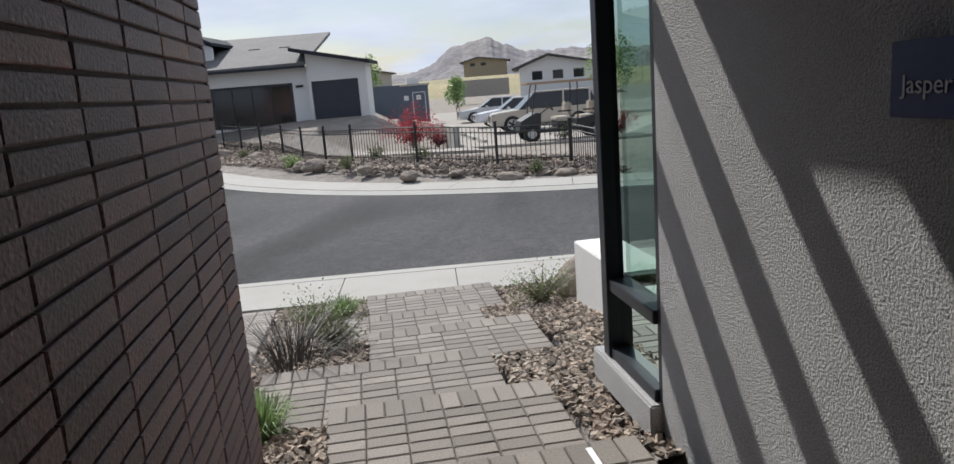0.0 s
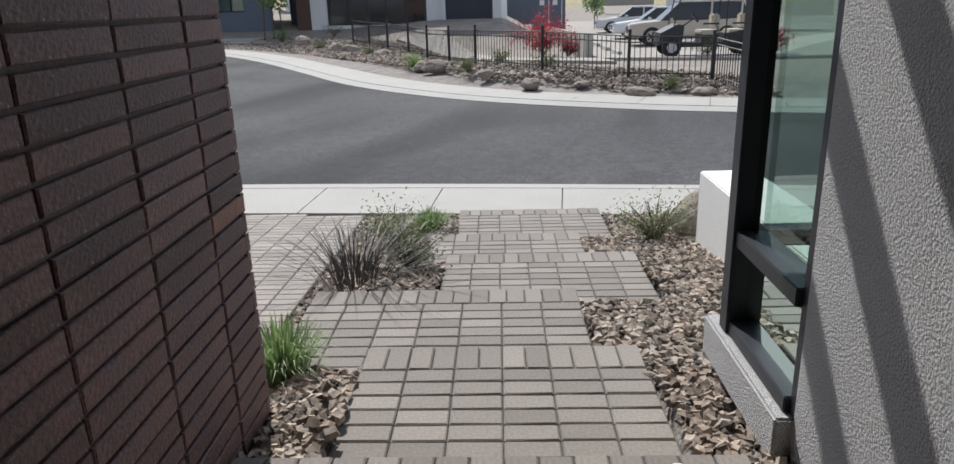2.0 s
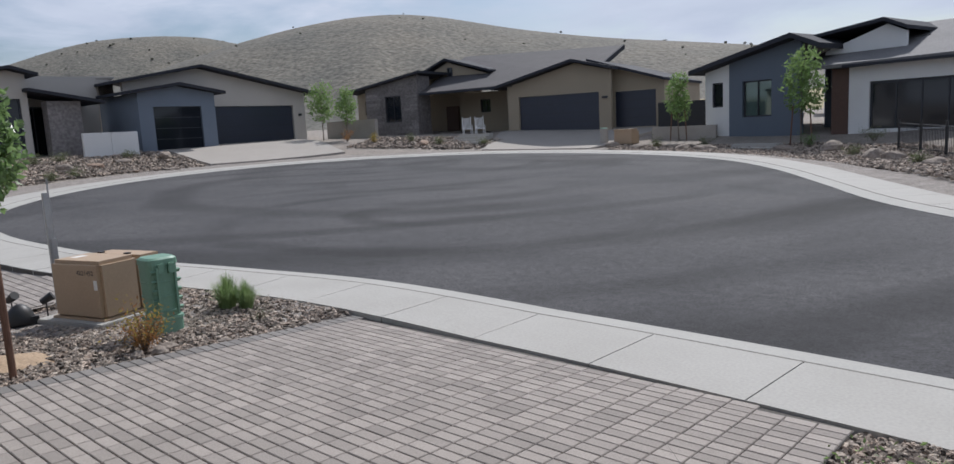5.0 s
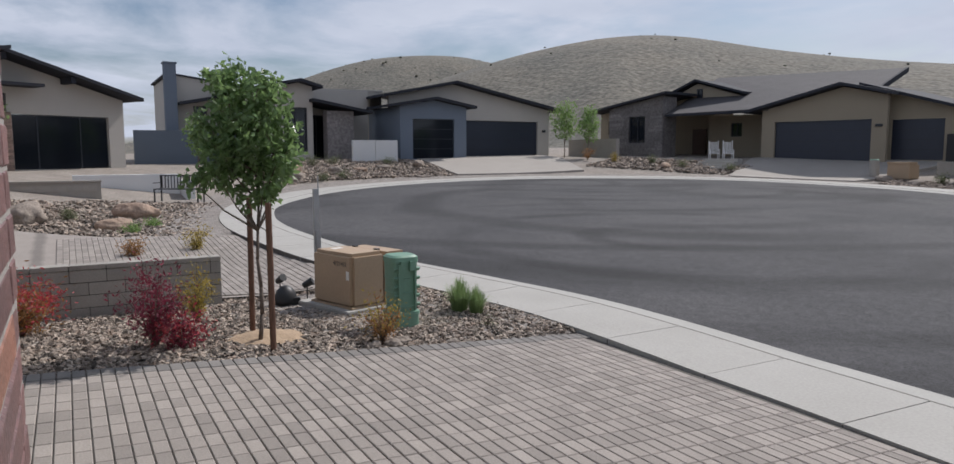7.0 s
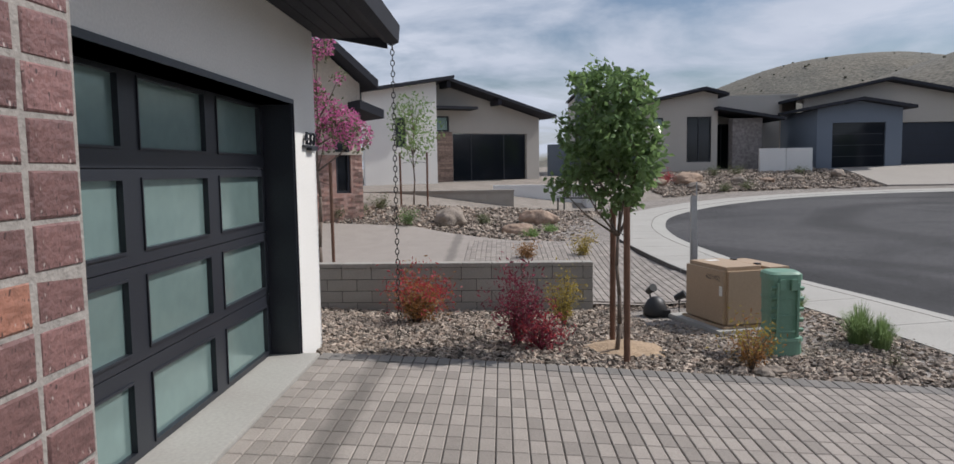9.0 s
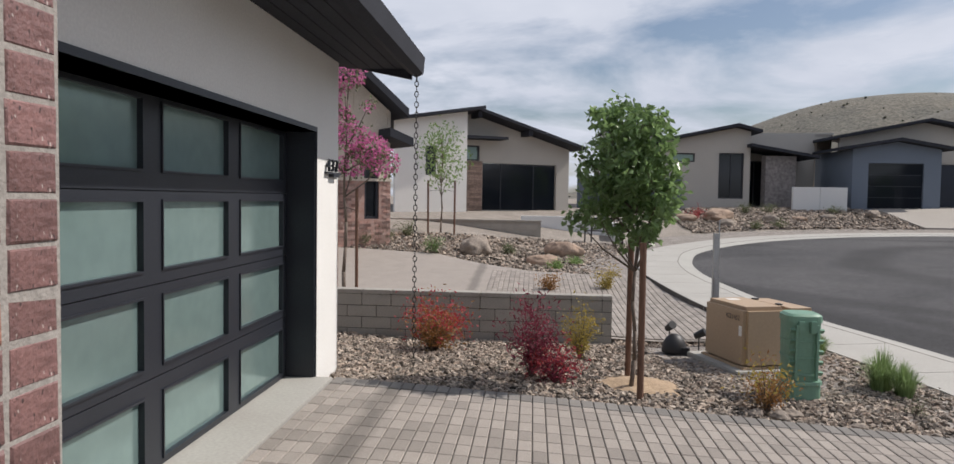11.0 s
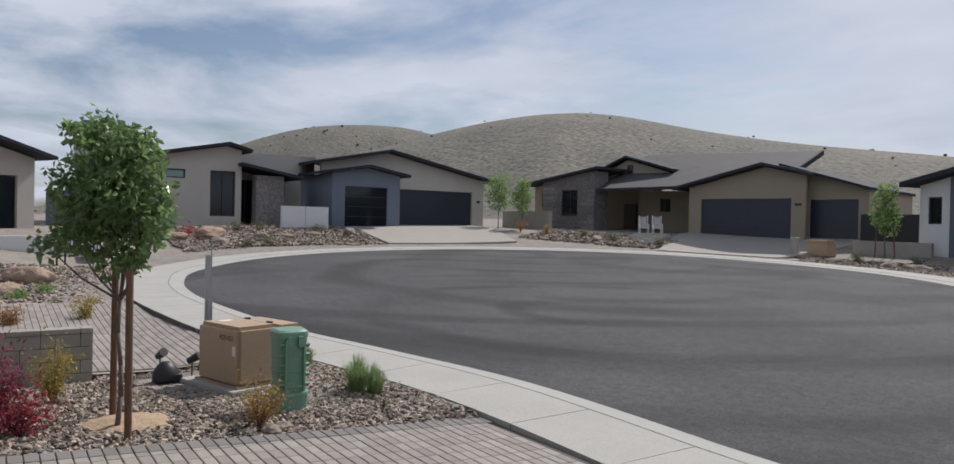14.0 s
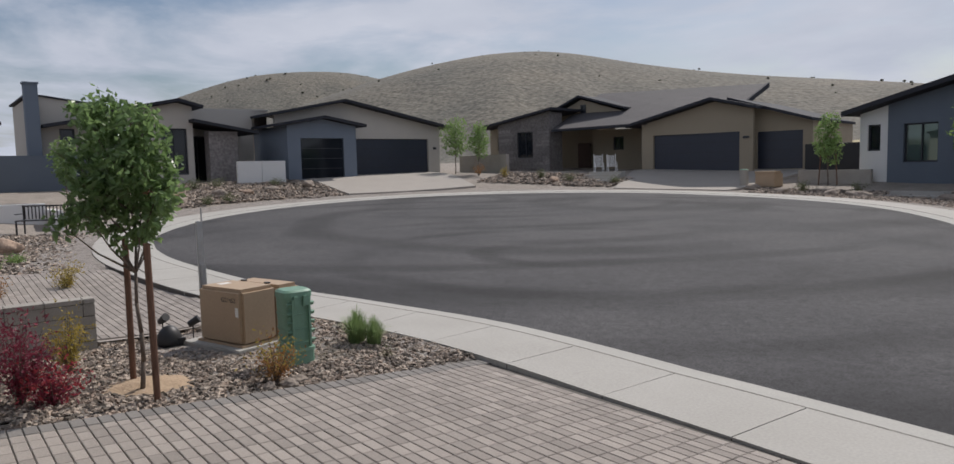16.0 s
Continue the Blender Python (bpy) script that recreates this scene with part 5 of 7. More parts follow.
def young_tree(name, label, m, height, crown_r, trunk_h, mat, seed, leaves=2600, leaf=0.075, stakes=(), stake_h=1.35, blobs=14, extra=None, group="", trunk_r=0.022, lean=0.0, category="tree", flat=1.0, masses=(), shoots=0, size=(0.34, 0.52)):
    """A slim tree: tapered trunk, limbs, and a crown of many leaves in uneven clumps."""
    rs = np.random.RandomState(seed)
    t = thing(name, label, category, m, group)
    bm = bmesh.new()
    pts = [Vector((lean * i * 0.02 + 0.02 * math.sin(i * 1.3 + seed), 0.02 * math.cos(i * 1.7 + seed), height * 0.9 * i / 8)) for i in range(9)]
    for i in range(8):
        tube(bm, pts[i] - Vector((0, 0, 0.04 if i == 0 else 0)), pts[i + 1], trunk_r * (1 - i / 9.5), trunk_r * (1 - (i + 1) / 9.5), 8)
    ch = height - trunk_h
    bl = []
    for i in range(blobs):
        f = (i + 0.5) / blobs
        z = trunk_h + ch * (0.06 + 0.86 * f)
        w = crown_r * (math.sin(math.pi * (0.16 + 0.78 * f)) ** 0.8) * rs.uniform(0.55, 0.95)
        a = i * 2.4 + rs.uniform(-0.4, 0.4)
        c = Vector((math.cos(a) * w * 0.55 * flat, math.sin(a) * w * 0.55, z))
        r = crown_r * rs.uniform(*size)
        bl.append((c, (r * flat, r, r * rs.uniform(0.75, 1.1))))
        base = pts[min(7, int(8 * max(0.0, (z - ch * 0.25)) / (height * 0.9)))]
        if not masses:
            tube(bm, base, c + Vector((0, 0, r * 0.3)), trunk_r * 0.42, trunk_r * 0.12, 5)
    if masses:
        bl = [(Vector(c), (r * 0.84, r * 0.84, r * 0.78)) for c, r in masses]
        for c, r in bl:
            fork = pts[max(2, min(7, int((c.z - 0.26) / (height * 0.1125))))]
            lb2 = bmesh.new()
            tube(lb2, fork, fork.lerp(c, 0.55) + Vector((0, 0, -0.05)), trunk_r * 0.5, trunk_r * 0.32, 6)
            tube(lb2, fork.lerp(c, 0.55) + Vector((0, 0, -0.05)), c, trunk_r * 0.32, trunk_r * 0.14, 6)
            part("limb", lb2, bark, t, "", True)
    cl = clumps(rs, leaves, bl)
    twigs = bmesh.new() if shoots else None
    for i in range(shoots):
        c, r = bl[rs.randint(len(bl))]
        d = Vector((rs.normal(), rs.normal(), abs(rs.normal()) * 0.9 + 0.25)).normalized()
        far = r[0] * rs.uniform(1.15, 1.75)
        tube(twigs, c, c + d * far, 0.005, 0.0015, 4)
        for k in range(9):
            cl.append((c + d * far * (0.45 + 0.065 * k) + Vector(rs.normal(size=3)) * 0.012, rs.uniform(0.6, 1.0)))
    if shoots:
        tagged(part("twig_mass", twigs, bark, t), kind="stuff")
    part("trunk", bm, bark, t, "slim grey-brown trunk", True)
    for i in range(int(leaves * 0.08)):
        b = bl[rs.randint(len(bl))]
        d = Vector(rs.normal(size=3)).normalized()
        cl.append((b[0] + Vector((d.x * b[1][0], d.y * b[1][1], abs(d.z) * b[1][2])) * rs.uniform(1.0, 1.5), 0.9))
    leaf_cloud("crown", cl, leaf, mat, t, seed + 1)
    if extra:
        bl2 = [(c + Vector((0, 0, r[2] * 0.2)), (r[0] * 1.05, r[1] * 1.05, r[2] * 1.0)) for c, r in (bl if masses else bl[::2])]
        leaf_cloud("blossom", clumps(rs, int(leaves * (2.6 if masses else 0.6)), bl2), leaf * 0.8, extra, t, seed + 2, "pink blossom")
    for (sx, sy, tx) in stakes:
        b2 = bmesh.new()
        tube(b2, (sx, sy, -0.05), (sx + tx, sy, stake_h), 0.030, 0.030, 12)
        part("stake", b2, stake_mat, t, "round wooden stake")
        b3 = bmesh.new()
        tube(b3, (sx + tx * 0.8, sy, stake_h * 0.8), (0.0, 0.0, stake_h * 0.83), 0.005, 0.005, 6)
        part("tie", b3, chain_mat, t)
    return t


def shrub(name, label, m, r, h, mat, seed, leaves=900, leaf=0.05, aspect=0.35, extra=None, group="", stems=14, flat=0.9):
    """A twiggy shrub: many stems from the base, each with leaves along its upper part."""
    rs = np.random.RandomState(seed)
    t = thing(name, label, "shrub", m, group)
    bm = bmesh.new()
    cl, cl2 = [], []
    for i in range(stems):
        a = rs.uniform(0, 2 * math.pi)
        q = rs.uniform(0.05, 1.0) ** 0.6
        top = Vector((math.cos(a) * r * q, math.sin(a) * r * q * flat, h * rs.uniform(0.55, 1.0) * (1.1 - 0.45 * q)))
        mid = Vector((top.x * 0.35, top.y * 0.35, top.z * 0.5))
        tube(bm, (top.x * 0.06, top.y * 0.06, -0.02), mid, 0.006, 0.005, 5)
        tube(bm, mid, top, 0.005, 0.002, 5)
        for _ in range(int(leaves / stems)):
            f = rs.uniform(0.28, 1.05)
            p = (mid * 2 * f if f < 0.5 else mid.lerp(top, (f - 0.5) * 2)) + Vector(rs.normal(size=3)) * (0.035 + 0.09 * r * f)
            if p.z > 0.02:
                (cl2 if extra and f > 0.78 and rs.uniform() < 0.8 else cl).append((p, rs.uniform(0.6, 1.2)))
    tagged(part("twig_mass", bm, bark, t), kind="stuff")
    leaf_cloud("foliage", cl, leaf, mat, t, seed + 1, aspect=aspect, droop=0.1)
    if cl2:
        leaf_cloud("new_growth", cl2, leaf, extra, t, seed + 2, aspect=aspect, droop=0.0)
    return t


def grass_clump(name, label, m, r, h, mat, seed, blades=160, width=0.006, spread=0.7, group="", category="grass"):
    rs = np.random.RandomState(seed)
    verts, faces = [], []
    for _ in range(blades):
        a, q = rs.uniform(0, 2 * math.pi), rs.uniform(0, 1) ** 0.5
        b = Vector((math.cos(a) * r * 0.35 * q, math.sin(a) * r * 0.35 * q, -0.01))
        out = Vector((math.cos(a + rs.uniform(-0.6, 0.6)), math.sin(a + rs.uniform(-0.6, 0.6)), 0)) * r * spread * q * rs.uniform(0.5, 1.2)
        hh = h * rs.uniform(0.6, 1.1) * (1.1 - 0.4 * q)
        s = Vector((-out.y, out.x, 0))
        s = s.normalized() * width if s.length > 1e-4 else Vector((width, 0, 0))
        k = len(verts)
        for f, w in ((0, 1), (0.45, 0.9), (0.8, 0.6)):
            c = b + out * f * f + Vector((0, 0, hh * (f * 1.15 - 0.15 * f * f)))
            verts += [c - s * w, c + s * w]
        verts.append(b + out * 1.0 + Vector((0, 0, hh * (1.0 - 0.25 * q))))
        faces += [(k, k + 1, k + 3, k + 2), (k + 2, k + 3, k + 5, k + 4), (k + 4, k + 5, k + 6)]
    t = thing(name, label, category, m, group)
    pydata("blade_tuft", verts, faces, mat, t, kind="stuff")
    return t


def boulder(name, label, m, sx, sy, sz, mat, seed, group="", category="boulder"):
    bm = bmesh.new()
    bmesh.ops.create_icosphere(bm, subdivisions=4, radius=1.0)
    off = Vector((seed * 7.3, seed * 3.1, 0))
    for v in bm.verts:
        p = v.co.copy()
        k = 1 + 0.30 * noise.noise(p * 1.1 + off) + 0.14 * noise.noise(p * 2.6 + off) + 0.05 * noise.noise(p * 6 + off)
        c = noise.cell_vector(p * 1.3 + off)
        p = p * k + Vector(c) * 0.05
        v.co = Vector((p.x * sx, p.y * sy, (p.z + 0.35) * sz * 0.75))
    t = part(name, bm, mat, smooth=True)
    t.matrix_world = m
    return tagged(t, label, category, group)


def stones(name, label, poly, count, size, seed, zf=None, keep=None, lift=0.0, mat=None):
    """Crushed stones strewn over a piece of ground, as one mesh."""
    rs = np.random.RandomState(seed)
    xs, ys = [p[0] for p in poly], [p[1] for p in poly]
    base = np.array([(-1, -1, -1), (1, -1, -1), (1, 1, -1), (-1, 1, -1), (-0.7, -0.7, 1), (0.7, -0.7, 1), (0.7, 0.7, 1), (-0.7, 0.7, 1)], float)
    quad = ((3, 2, 1, 0), (4, 5, 6, 7), (0, 1, 5, 4), (1, 2, 6, 5), (2, 3, 7, 6), (3, 0, 4, 7))
    verts, faces = [], []
    made = 0
    tries = 0
    while made < count and tries < count * 6:
        tries += 1
        x, y = rs.uniform(min(xs), max(xs)), rs.uniform(min(ys), max(ys))
        if not inside(poly, x, y) or (keep and not keep(x, y)):
            continue
        s = size * rs.uniform(0.55, 1.35)
        sh = base * (1 + rs.uniform(-0.38, 0.38, (8, 3))) * np.array((s, s * rs.uniform(0.5, 0.85), s * rs.uniform(0.28, 0.55)))
        r = np.array(Euler((rs.normal() * 0.35, rs.normal() * 0.35, rs.uniform(0, 6.3))).to_matrix())
        z = (zf or z_lot)(x, y) + lift + s * rs.uniform(0.0, 0.35)
        k = len(verts)
        verts += (sh @ r.T + np.array((x, y, z))).tolist()
        faces += [tuple(k + i for i in q) for q in quad]
        made += 1
    ob = pydata(name, verts, faces, mat or stone_bits)
    return tagged(ob, label, "gravel", kind="stuff")


# ---- gravel beds by the driveway and the entry ----
def in_steps(x, y):
    return any(a < x < b and c < y < d for a, b, c, d, _ in STEPS)


BED_L = [(-0.72, 0.02), (DX0 - 0.11, 0.10), (DX0 - 0.11, 1.0), (drive_left(3) - 0.11, 3.0), (drive_left(5.9) - 0.11, 6.04), (-1.2, 5.95), (-3.2, 5.42), (-4.9, 4.82), (-4.0, 3.05), (-3.3, 2.93), (-3.34, 0.0), (-3.36, -1.4), (-0.72, -1.4)]
BED_M = [(5.41, 1.19), (5.94, 1.19), (5.94, 0.6), (6.6, 0.6), (6.6, 5.88), (5.41, 5.93)]
BED_R = [(7.0, 0.60), (7.66, 0.60), (7.66, 1.5), (8.29, 1.5), (8.29, 4.3), (10.5, 4.3), (10.5, 5.52), (7.0, 5.87)]
for i, bed in enumerate((BED_L, BED_M, BED_R)):
    tagged(sheet("gravel_bed", bed, lambda x, y: z_lot(x, y) - (0.3 if in_steps(x, y) else 0), gravel_mat, -0.012, 0.3 if i == 0 else 0.13), "bed of brown and grey crushed stone", "gravel", kind="structure")
stones("bed_stones", "loose brown and grey crushed stones in the planting bed", BED_L, 17000, 0.023, 1, keep=lambda x, y: math.hypot(x + 0.92, y - 2.9) > 0.33 or (x + y) % 0.3 < 0.06)
stones("bed_stones", "loose brown and grey crushed stones beside the entry walk", BED_M, 5200, 0.021, 2, keep=lambda x, y: not in_steps(x, y))
stones("bed_stones", "loose brown and grey crushed stones beside the entry walk", BED_R, 7600, 0.021, 3, keep=lambda x, y: not in_steps(x, y))
mound = bmesh.new()
bmesh.ops.create_grid(mound, x_segments=16, y_segments=16, size=0.42)
for v in mound.verts:
    d = v.co.length / 0.42
    v.co.z = 0.05 * S(1 - d) + 0.02 * noise.noise(v.co * 9) - 0.06 * S((d - 0.8) / 0.5)
mo = part("sand_patch", mound, sand_mat, smooth=True)
mo.matrix_world = pose(-0.95, 2.9, z_lot(-0.95, 2.9) + 0.015)
tagged(mo, "bare sandy soil round the foot of the staked tree", "soil", kind="structure")

# ---- low block wall between the drives ----
BW0, BW1 = Vector((-3.42, -1.60, 0)), Vector((-3.33, 2.93, 0))
bd = (BW1 - BW0).normalized()
bmat = Matrix((bd, Vector((-bd.y, bd.x, 0)), Vector((0, 0, 1)))).transposed().to_4x4()
bw = tagged(part("block_wall", boxes((0.008, (BW1 - BW0).length - 0.008, 0.008, 0.192, -0.60, 0.30)), joint_mat), "low wall of tan concrete blocks with a flat cap course", "garden wall", kind="structure")
bw.matrix_world = Matrix.Translation(BW0) @ bmat
LW = (BW1 - BW0).length
top_z = 0.335
for r in range(5):
    z1 = top_z - 0.062 - r * 0.155
    u = -0.2 if r % 2 else 0.0
    while u < LW:
        a, b = max(0.0, u), min(LW, u + 0.40)
        if b - a > 0.03:
            part("block", boxes((a + 0.004, b - 0.004, 0.0, 0.2, z1 - 0.147, z1), bevel=0.004), block_mat, bw)
        u += 0.40
u = 0.0
while u < LW:
    part("cap_block", boxes((u + 0.003, min(LW, u + 0.40) - 0.003, -0.012, 0.212, top_z - 0.056, top_z), bevel=0.006), block_mat, bw, "flat cap block")
    u += 0.40

# ---- staked tree and shrubs in the bed ----
young_tree("tree", "young leafy green tree tied to two wooden stakes", pose(-0.78, 2.85, z_lot(-0.78, 2.85)), 2.5, 0.60, 1.30, leaf_green, 4, 3700, 0.088,
           stakes=((-0.50, 0.02, 0.05), (0.43, 0.01, -0.03)), stake_h=1.42, blobs=1, trunk_r=0.024, shoots=60,
           masses=(((0.05, -0.33, 2.55), 0.16), ((-0.1, -0.15, 2.57), 0.20), ((0.15, 0.0, 2.46), 0.22), ((-0.05, 0.17, 2.52), 0.14), ((0.1, -0.27, 2.36), 0.20),
                   ((-0.2, -0.11, 2.28), 0.25), ((0.15, 0.13, 2.30), 0.23), ((-0.1, -0.37, 2.08), 0.24), ((0.25, -0.13, 2.05), 0.26), ((-0.2, 0.09, 2.10), 0.26),
                   ((0.1, 0.25, 2.04), 0.20), ((0.1, -0.33, 1.87), 0.23), ((-0.22, -0.07, 1.85), 0.25), ((0.2, 0.17, 1.83), 0.23), ((-0.05, 0.27, 1.74), 0.15),
                   ((-0.1, -0.54, 1.58), 0.13), ((0.1, -0.37, 1.65), 0.16), ((-0.15, -0.20, 1.61), 0.19), ((0.1, 0.05, 1.63), 0.21), ((-0.1, 0.21, 1.66), 0.15),
                   ((0.05, -0.10, 1.42), 0.12), ((-0.03, 0.13, 1.42), 0.10)))
shrub("nandina", "bushy nandina with scarlet new leaves", pose(-2.45, 0.70, z_lot(-2.45, .70)), 0.54, 0.72, leaf_orange, 21, 2600, 0.060, 0.32, leaf_red, stems=30)
shrub("nandina", "tall dark red nandina in front of the block wall", pose(-1.02, 1.90, z_lot(-1.0, 1.9)), 0.36, 0.92, leaf_wine, 22, 1700, 0.055, 0.32, leaf_wine, stems=22)
shrub("nandina", "low crimson nandina beside the taller one", pose(-0.85, 2.12, z_lot(-.85, 2.1)), 0.33, 0.40, leaf_wine, 23, 1000, 0.055, 0.32, leaf_red, stems=18)
shrub("nandina", "yellow-green upright nandina by the wall end", pose(-2.2, 2.45, z_lot(-2.2, 2.45)), 0.24, 0.70, leaf_yellow, 24, 1200, 0.045, 0.35, leaf_yellow, stems=16)
shrub("nandina", "small orange and green nandina beside the utility box", pose(-0.32, 3.95, z_lot(-.32, 3.95)), 0.26, 0.60, leaf_orange, 25, 900, 0.045, 0.35, leaf_yellow, stems=14)
for i, (x, y, r, h) in enumerate(((-1.25, 5.35, 0.26, 0.42), (-1.02, 5.45, 0.20, 0.34), (-2.75, 5.30, 0.2, 0.28))):
    grass_clump("grass_clump", "tuft of fine green ornamental grass in the gravel", pose(x, y, z_lot(x, y)), r * 1.05, h * 1.1, blade_pale, 31 + i, 620, 0.0028, 0.75, "grass tufts by the pavement")
shrub("small_plant", "tiny grey-green plant in the gravel", pose(-0.42, 5.25, z_lot(-.42, 5.25)), 0.1, 0.13, leaf_grey, 36, 160, 0.025, stems=8)
for i, (x, y, s) in enumerate(((0.02, 3.98, 0.09), (-0.1, 4.12, 0.07), (-0.02, 3.80, 0.06), (0.12, 4.6, 0.05))):
    boulder("rock", "small pale flat rock at the edge of the bed", pose(x - 0.12, y, z_lot(x, y), 0, 0, i * 70), s * 1.4, s, s * 0.8, boulder_mat, 3 + i, "small rocks", "rock")

# ---- utility boxes ----
tan_paint = material("tan_paint", (0.40, 0.29, 0.19), 0.55, 0.05, 2.0, 30.0, 0.1, 60.0, second=(0.36, 0.26, 0.17), second_amount=0.5)
green_plastic = material("green_plastic", (0.16, 0.285, 0.205), 0.5, 0.06, 3.0, 40.0, second=(0.14, 0.27, 0.19), second_amount=0.6)
grey_steel = material("galvanised_steel", (0.38, 0.39, 0.40), 0.45, 0.12, 6.0, 60.0, metal=0.6)
black_plastic = material("black_plastic", (0.022, 0.022, 0.024), 0.5, 0.1, 5.0, 50.0)
zt = z_lot(-2.4, 4.3)
tf = thing("transformer_box", "tan steel utility transformer box with stencilled number on a concrete pad", "utility box", pose(-2.42, 4.50, zt, 0, 0, 17))
part("pad", boxes((-0.62, 0.50, -0.56, 0.52, -0.1, 0.05), bevel=0.01), concrete, tf, "flat concrete pad")
part("cabinet", boxes((-0.44, 0.40, -0.43, 0.10, 0.05, 0.735), bevel=0.045), tan_paint, tf)
part("rear_hood", boxes((-0.47, 0.43, 0.105, 0.46, 0.05, 0.715), bevel=0.05), tan_paint, tf)
part("skirt", boxes((-0.46, 0.42, -0.45, 0.47, 0.045, 0.075), bevel=0.006), tan_paint, tf)
for hx in (-0.25, 0.2):
    part("hinge", boxes((hx, hx + 0.07, 0.07, 0.12, 0.733, 0.75)), black_plastic, tf)
cu = bpy.data.curves.new("stencil_number", "FONT")
cu.body, cu.size, cu.extrude = "4221452", 0.08, 0.0008
cu.materials.append(black_plastic)
o = new("stencil_number", cu)
o.parent = tf
o.matrix_basis = pose(0.02, -0.4315, 0.575, 90, 0, 0)
part("notice", boxes((0.29, 0.345, -0.434, -0.431, 0.41, 0.52)), material("notice_paper", (0.75, 0.74, 0.7), 0.7, 0.04, 10.0, 60.0), tf, "small pale notice")
part("notice", boxes((-0.3, -0.2, -0.25, -0.10, 0.7355, 0.737)), MATS["notice_paper"], tf)
cab = thing("cable_pedestal", "ribbed green plastic cable pedestal", "utility pedestal", pose(-1.0, 4.46, z_lot(-1.0, 4.46)))


def squared(bm, kx=0.93, ky=0.9):
    """Press a round body towards a rounded square."""
    for v in bm.verts:
        r = math.hypot(v.co.x, v.co.y)
        if r > 1e-6:
            c, s2 = abs(v.co.x / r), abs(v.co.y / r)
            k = (c ** 4 + s2 ** 4) ** -0.25
            v.co.x *= k * kx
            v.co.y *= k * ky
    return bm


bm = bmesh.new()
for z0, z1, r0, r1 in ((-0.05, 0.15, 0.195, 0.19), (0.17, 0.74, 0.165, 0.178)):
    tube(bm, (0, 0, z0), (0, 0, z1), r0, r1, 36)
part("body", squared(bm), green_plastic, cab)
part("flange", squared(tube(bmesh.new(), (0, 0, 0.15), (0, 0, 0.18), 0.205, 0.20, 36)), green_plastic, cab)
for i in range(3):
    part("rib", squared(tube(bmesh.new(), (0, 0, 0.24 + i * 0.155), (0, 0, 0.252 + i * 0.155), 0.18, 0.174 + 0.004 * i, 36)), green_plastic, cab)
for i in range(5):
    for sy in (-1, 1):
        bm = bmesh.new()
        prism(bm, [(0.16, 0.24 + i * 0.10), (0.195, 0.275 + i * 0.10), (0.16, 0.285 + i * 0.10)], sy * 0.125 - 0.028, sy * 0.125 + 0.028)
        part("lug", bm, green_plastic, cab)
bm = bmesh.new()
tube(bm, (0, 0, 0.74), (0, 0, 0.795), 0.19, 0.186, 36)
tube(bm, (0, 0, 0.796), (0, 0, 0.815), 0.182, 0.155, 36)
part("cap", squared(bm), green_plastic, cab, "rounded green lid")
for dx, z in ((-0.055, 0.70), (0.055, 0.70)):
    part("latch", boxes((0.165, 0.205, dx - 0.03, dx + 0.03, z - 0.055, z + 0.055), bevel=0.006), green_plastic, cab)
part("rail", boxes((0.165, 0.2, -0.105, -0.085, 0.2, 0.72), (0.165, 0.2, 0.085, 0.105, 0.2, 0.72)), green_plastic, cab)
post = thing("marker_post", "galvanised steel channel post beside the utility box", "post", pose(-3.55, 4.28, z_lot(-3.5, 4.25)))
part("channel", boxes((-0.028, 0.028, -0.035, -0.028, -0.1, 1.48), (-0.028, -0.021, -0.028, 0.03, -0.1, 1.48), (0.021, 0.028, -0.028, 0.03, -0.1, 1.48)), grey_steel, post)
part("flat_bar", boxes((-0.025, 0.012, 0.035, 0.043, 0.3, 1.66)), grey_steel, post, "pale steel bar")
part("lower_bar", boxes((0.045, 0.07, -0.02, 0.04, -0.1, 0.9)), grey_steel, post)
sp = thing("garden_speaker", "black dome garden speaker on a small pad", "garden speaker", pose(-2.95, 3.66, z_lot(-2.95, 3.66)))
bm = bmesh.new()
bmesh.ops.create_uvsphere(bm, u_segments=20, v_segments=12, radius=0.155)
for v in bm.verts:
    v.co.z = max(-0.02, v.co.z * (1.45 if v.co.z > 0 else 0.2)) + 0.05
    v.co.x *= 1.0 - 0.25 * max(0, v.co.z)
part("dome", bm, black_plastic, sp, smooth=True)
part("foot", boxes((-0.16, 0.20, -0.12, 0.16, -0.02, 0.03), bevel=0.008), black_plastic, sp)
part("bracket", boxes((0.10, 0.13, 0.05, 0.16, 0.03, 0.12)), black_plastic, sp)
for i, (x, y, h, a) in enumerate(((-2.98, 3.60, 0.36, 20), (-3.05, 3.98, 0.26, 65))):
    s2 = thing("spotlight", "small black garden spotlight on a short spike", "spotlight", pose(x, y, z_lot(x, y), 0, 0, a), "garden spotlights")
    part("spike", tube(bmesh.new(), (0, 0, -0.03), (0, 0, h - 0.05), 0.008), black_plastic, s2)
    part("head", tube(bmesh.new(), (-0.05, 0, h - 0.04), (0.075, 0, h + 0.03), 0.038, 0.052, 16), black_plastic, s2)

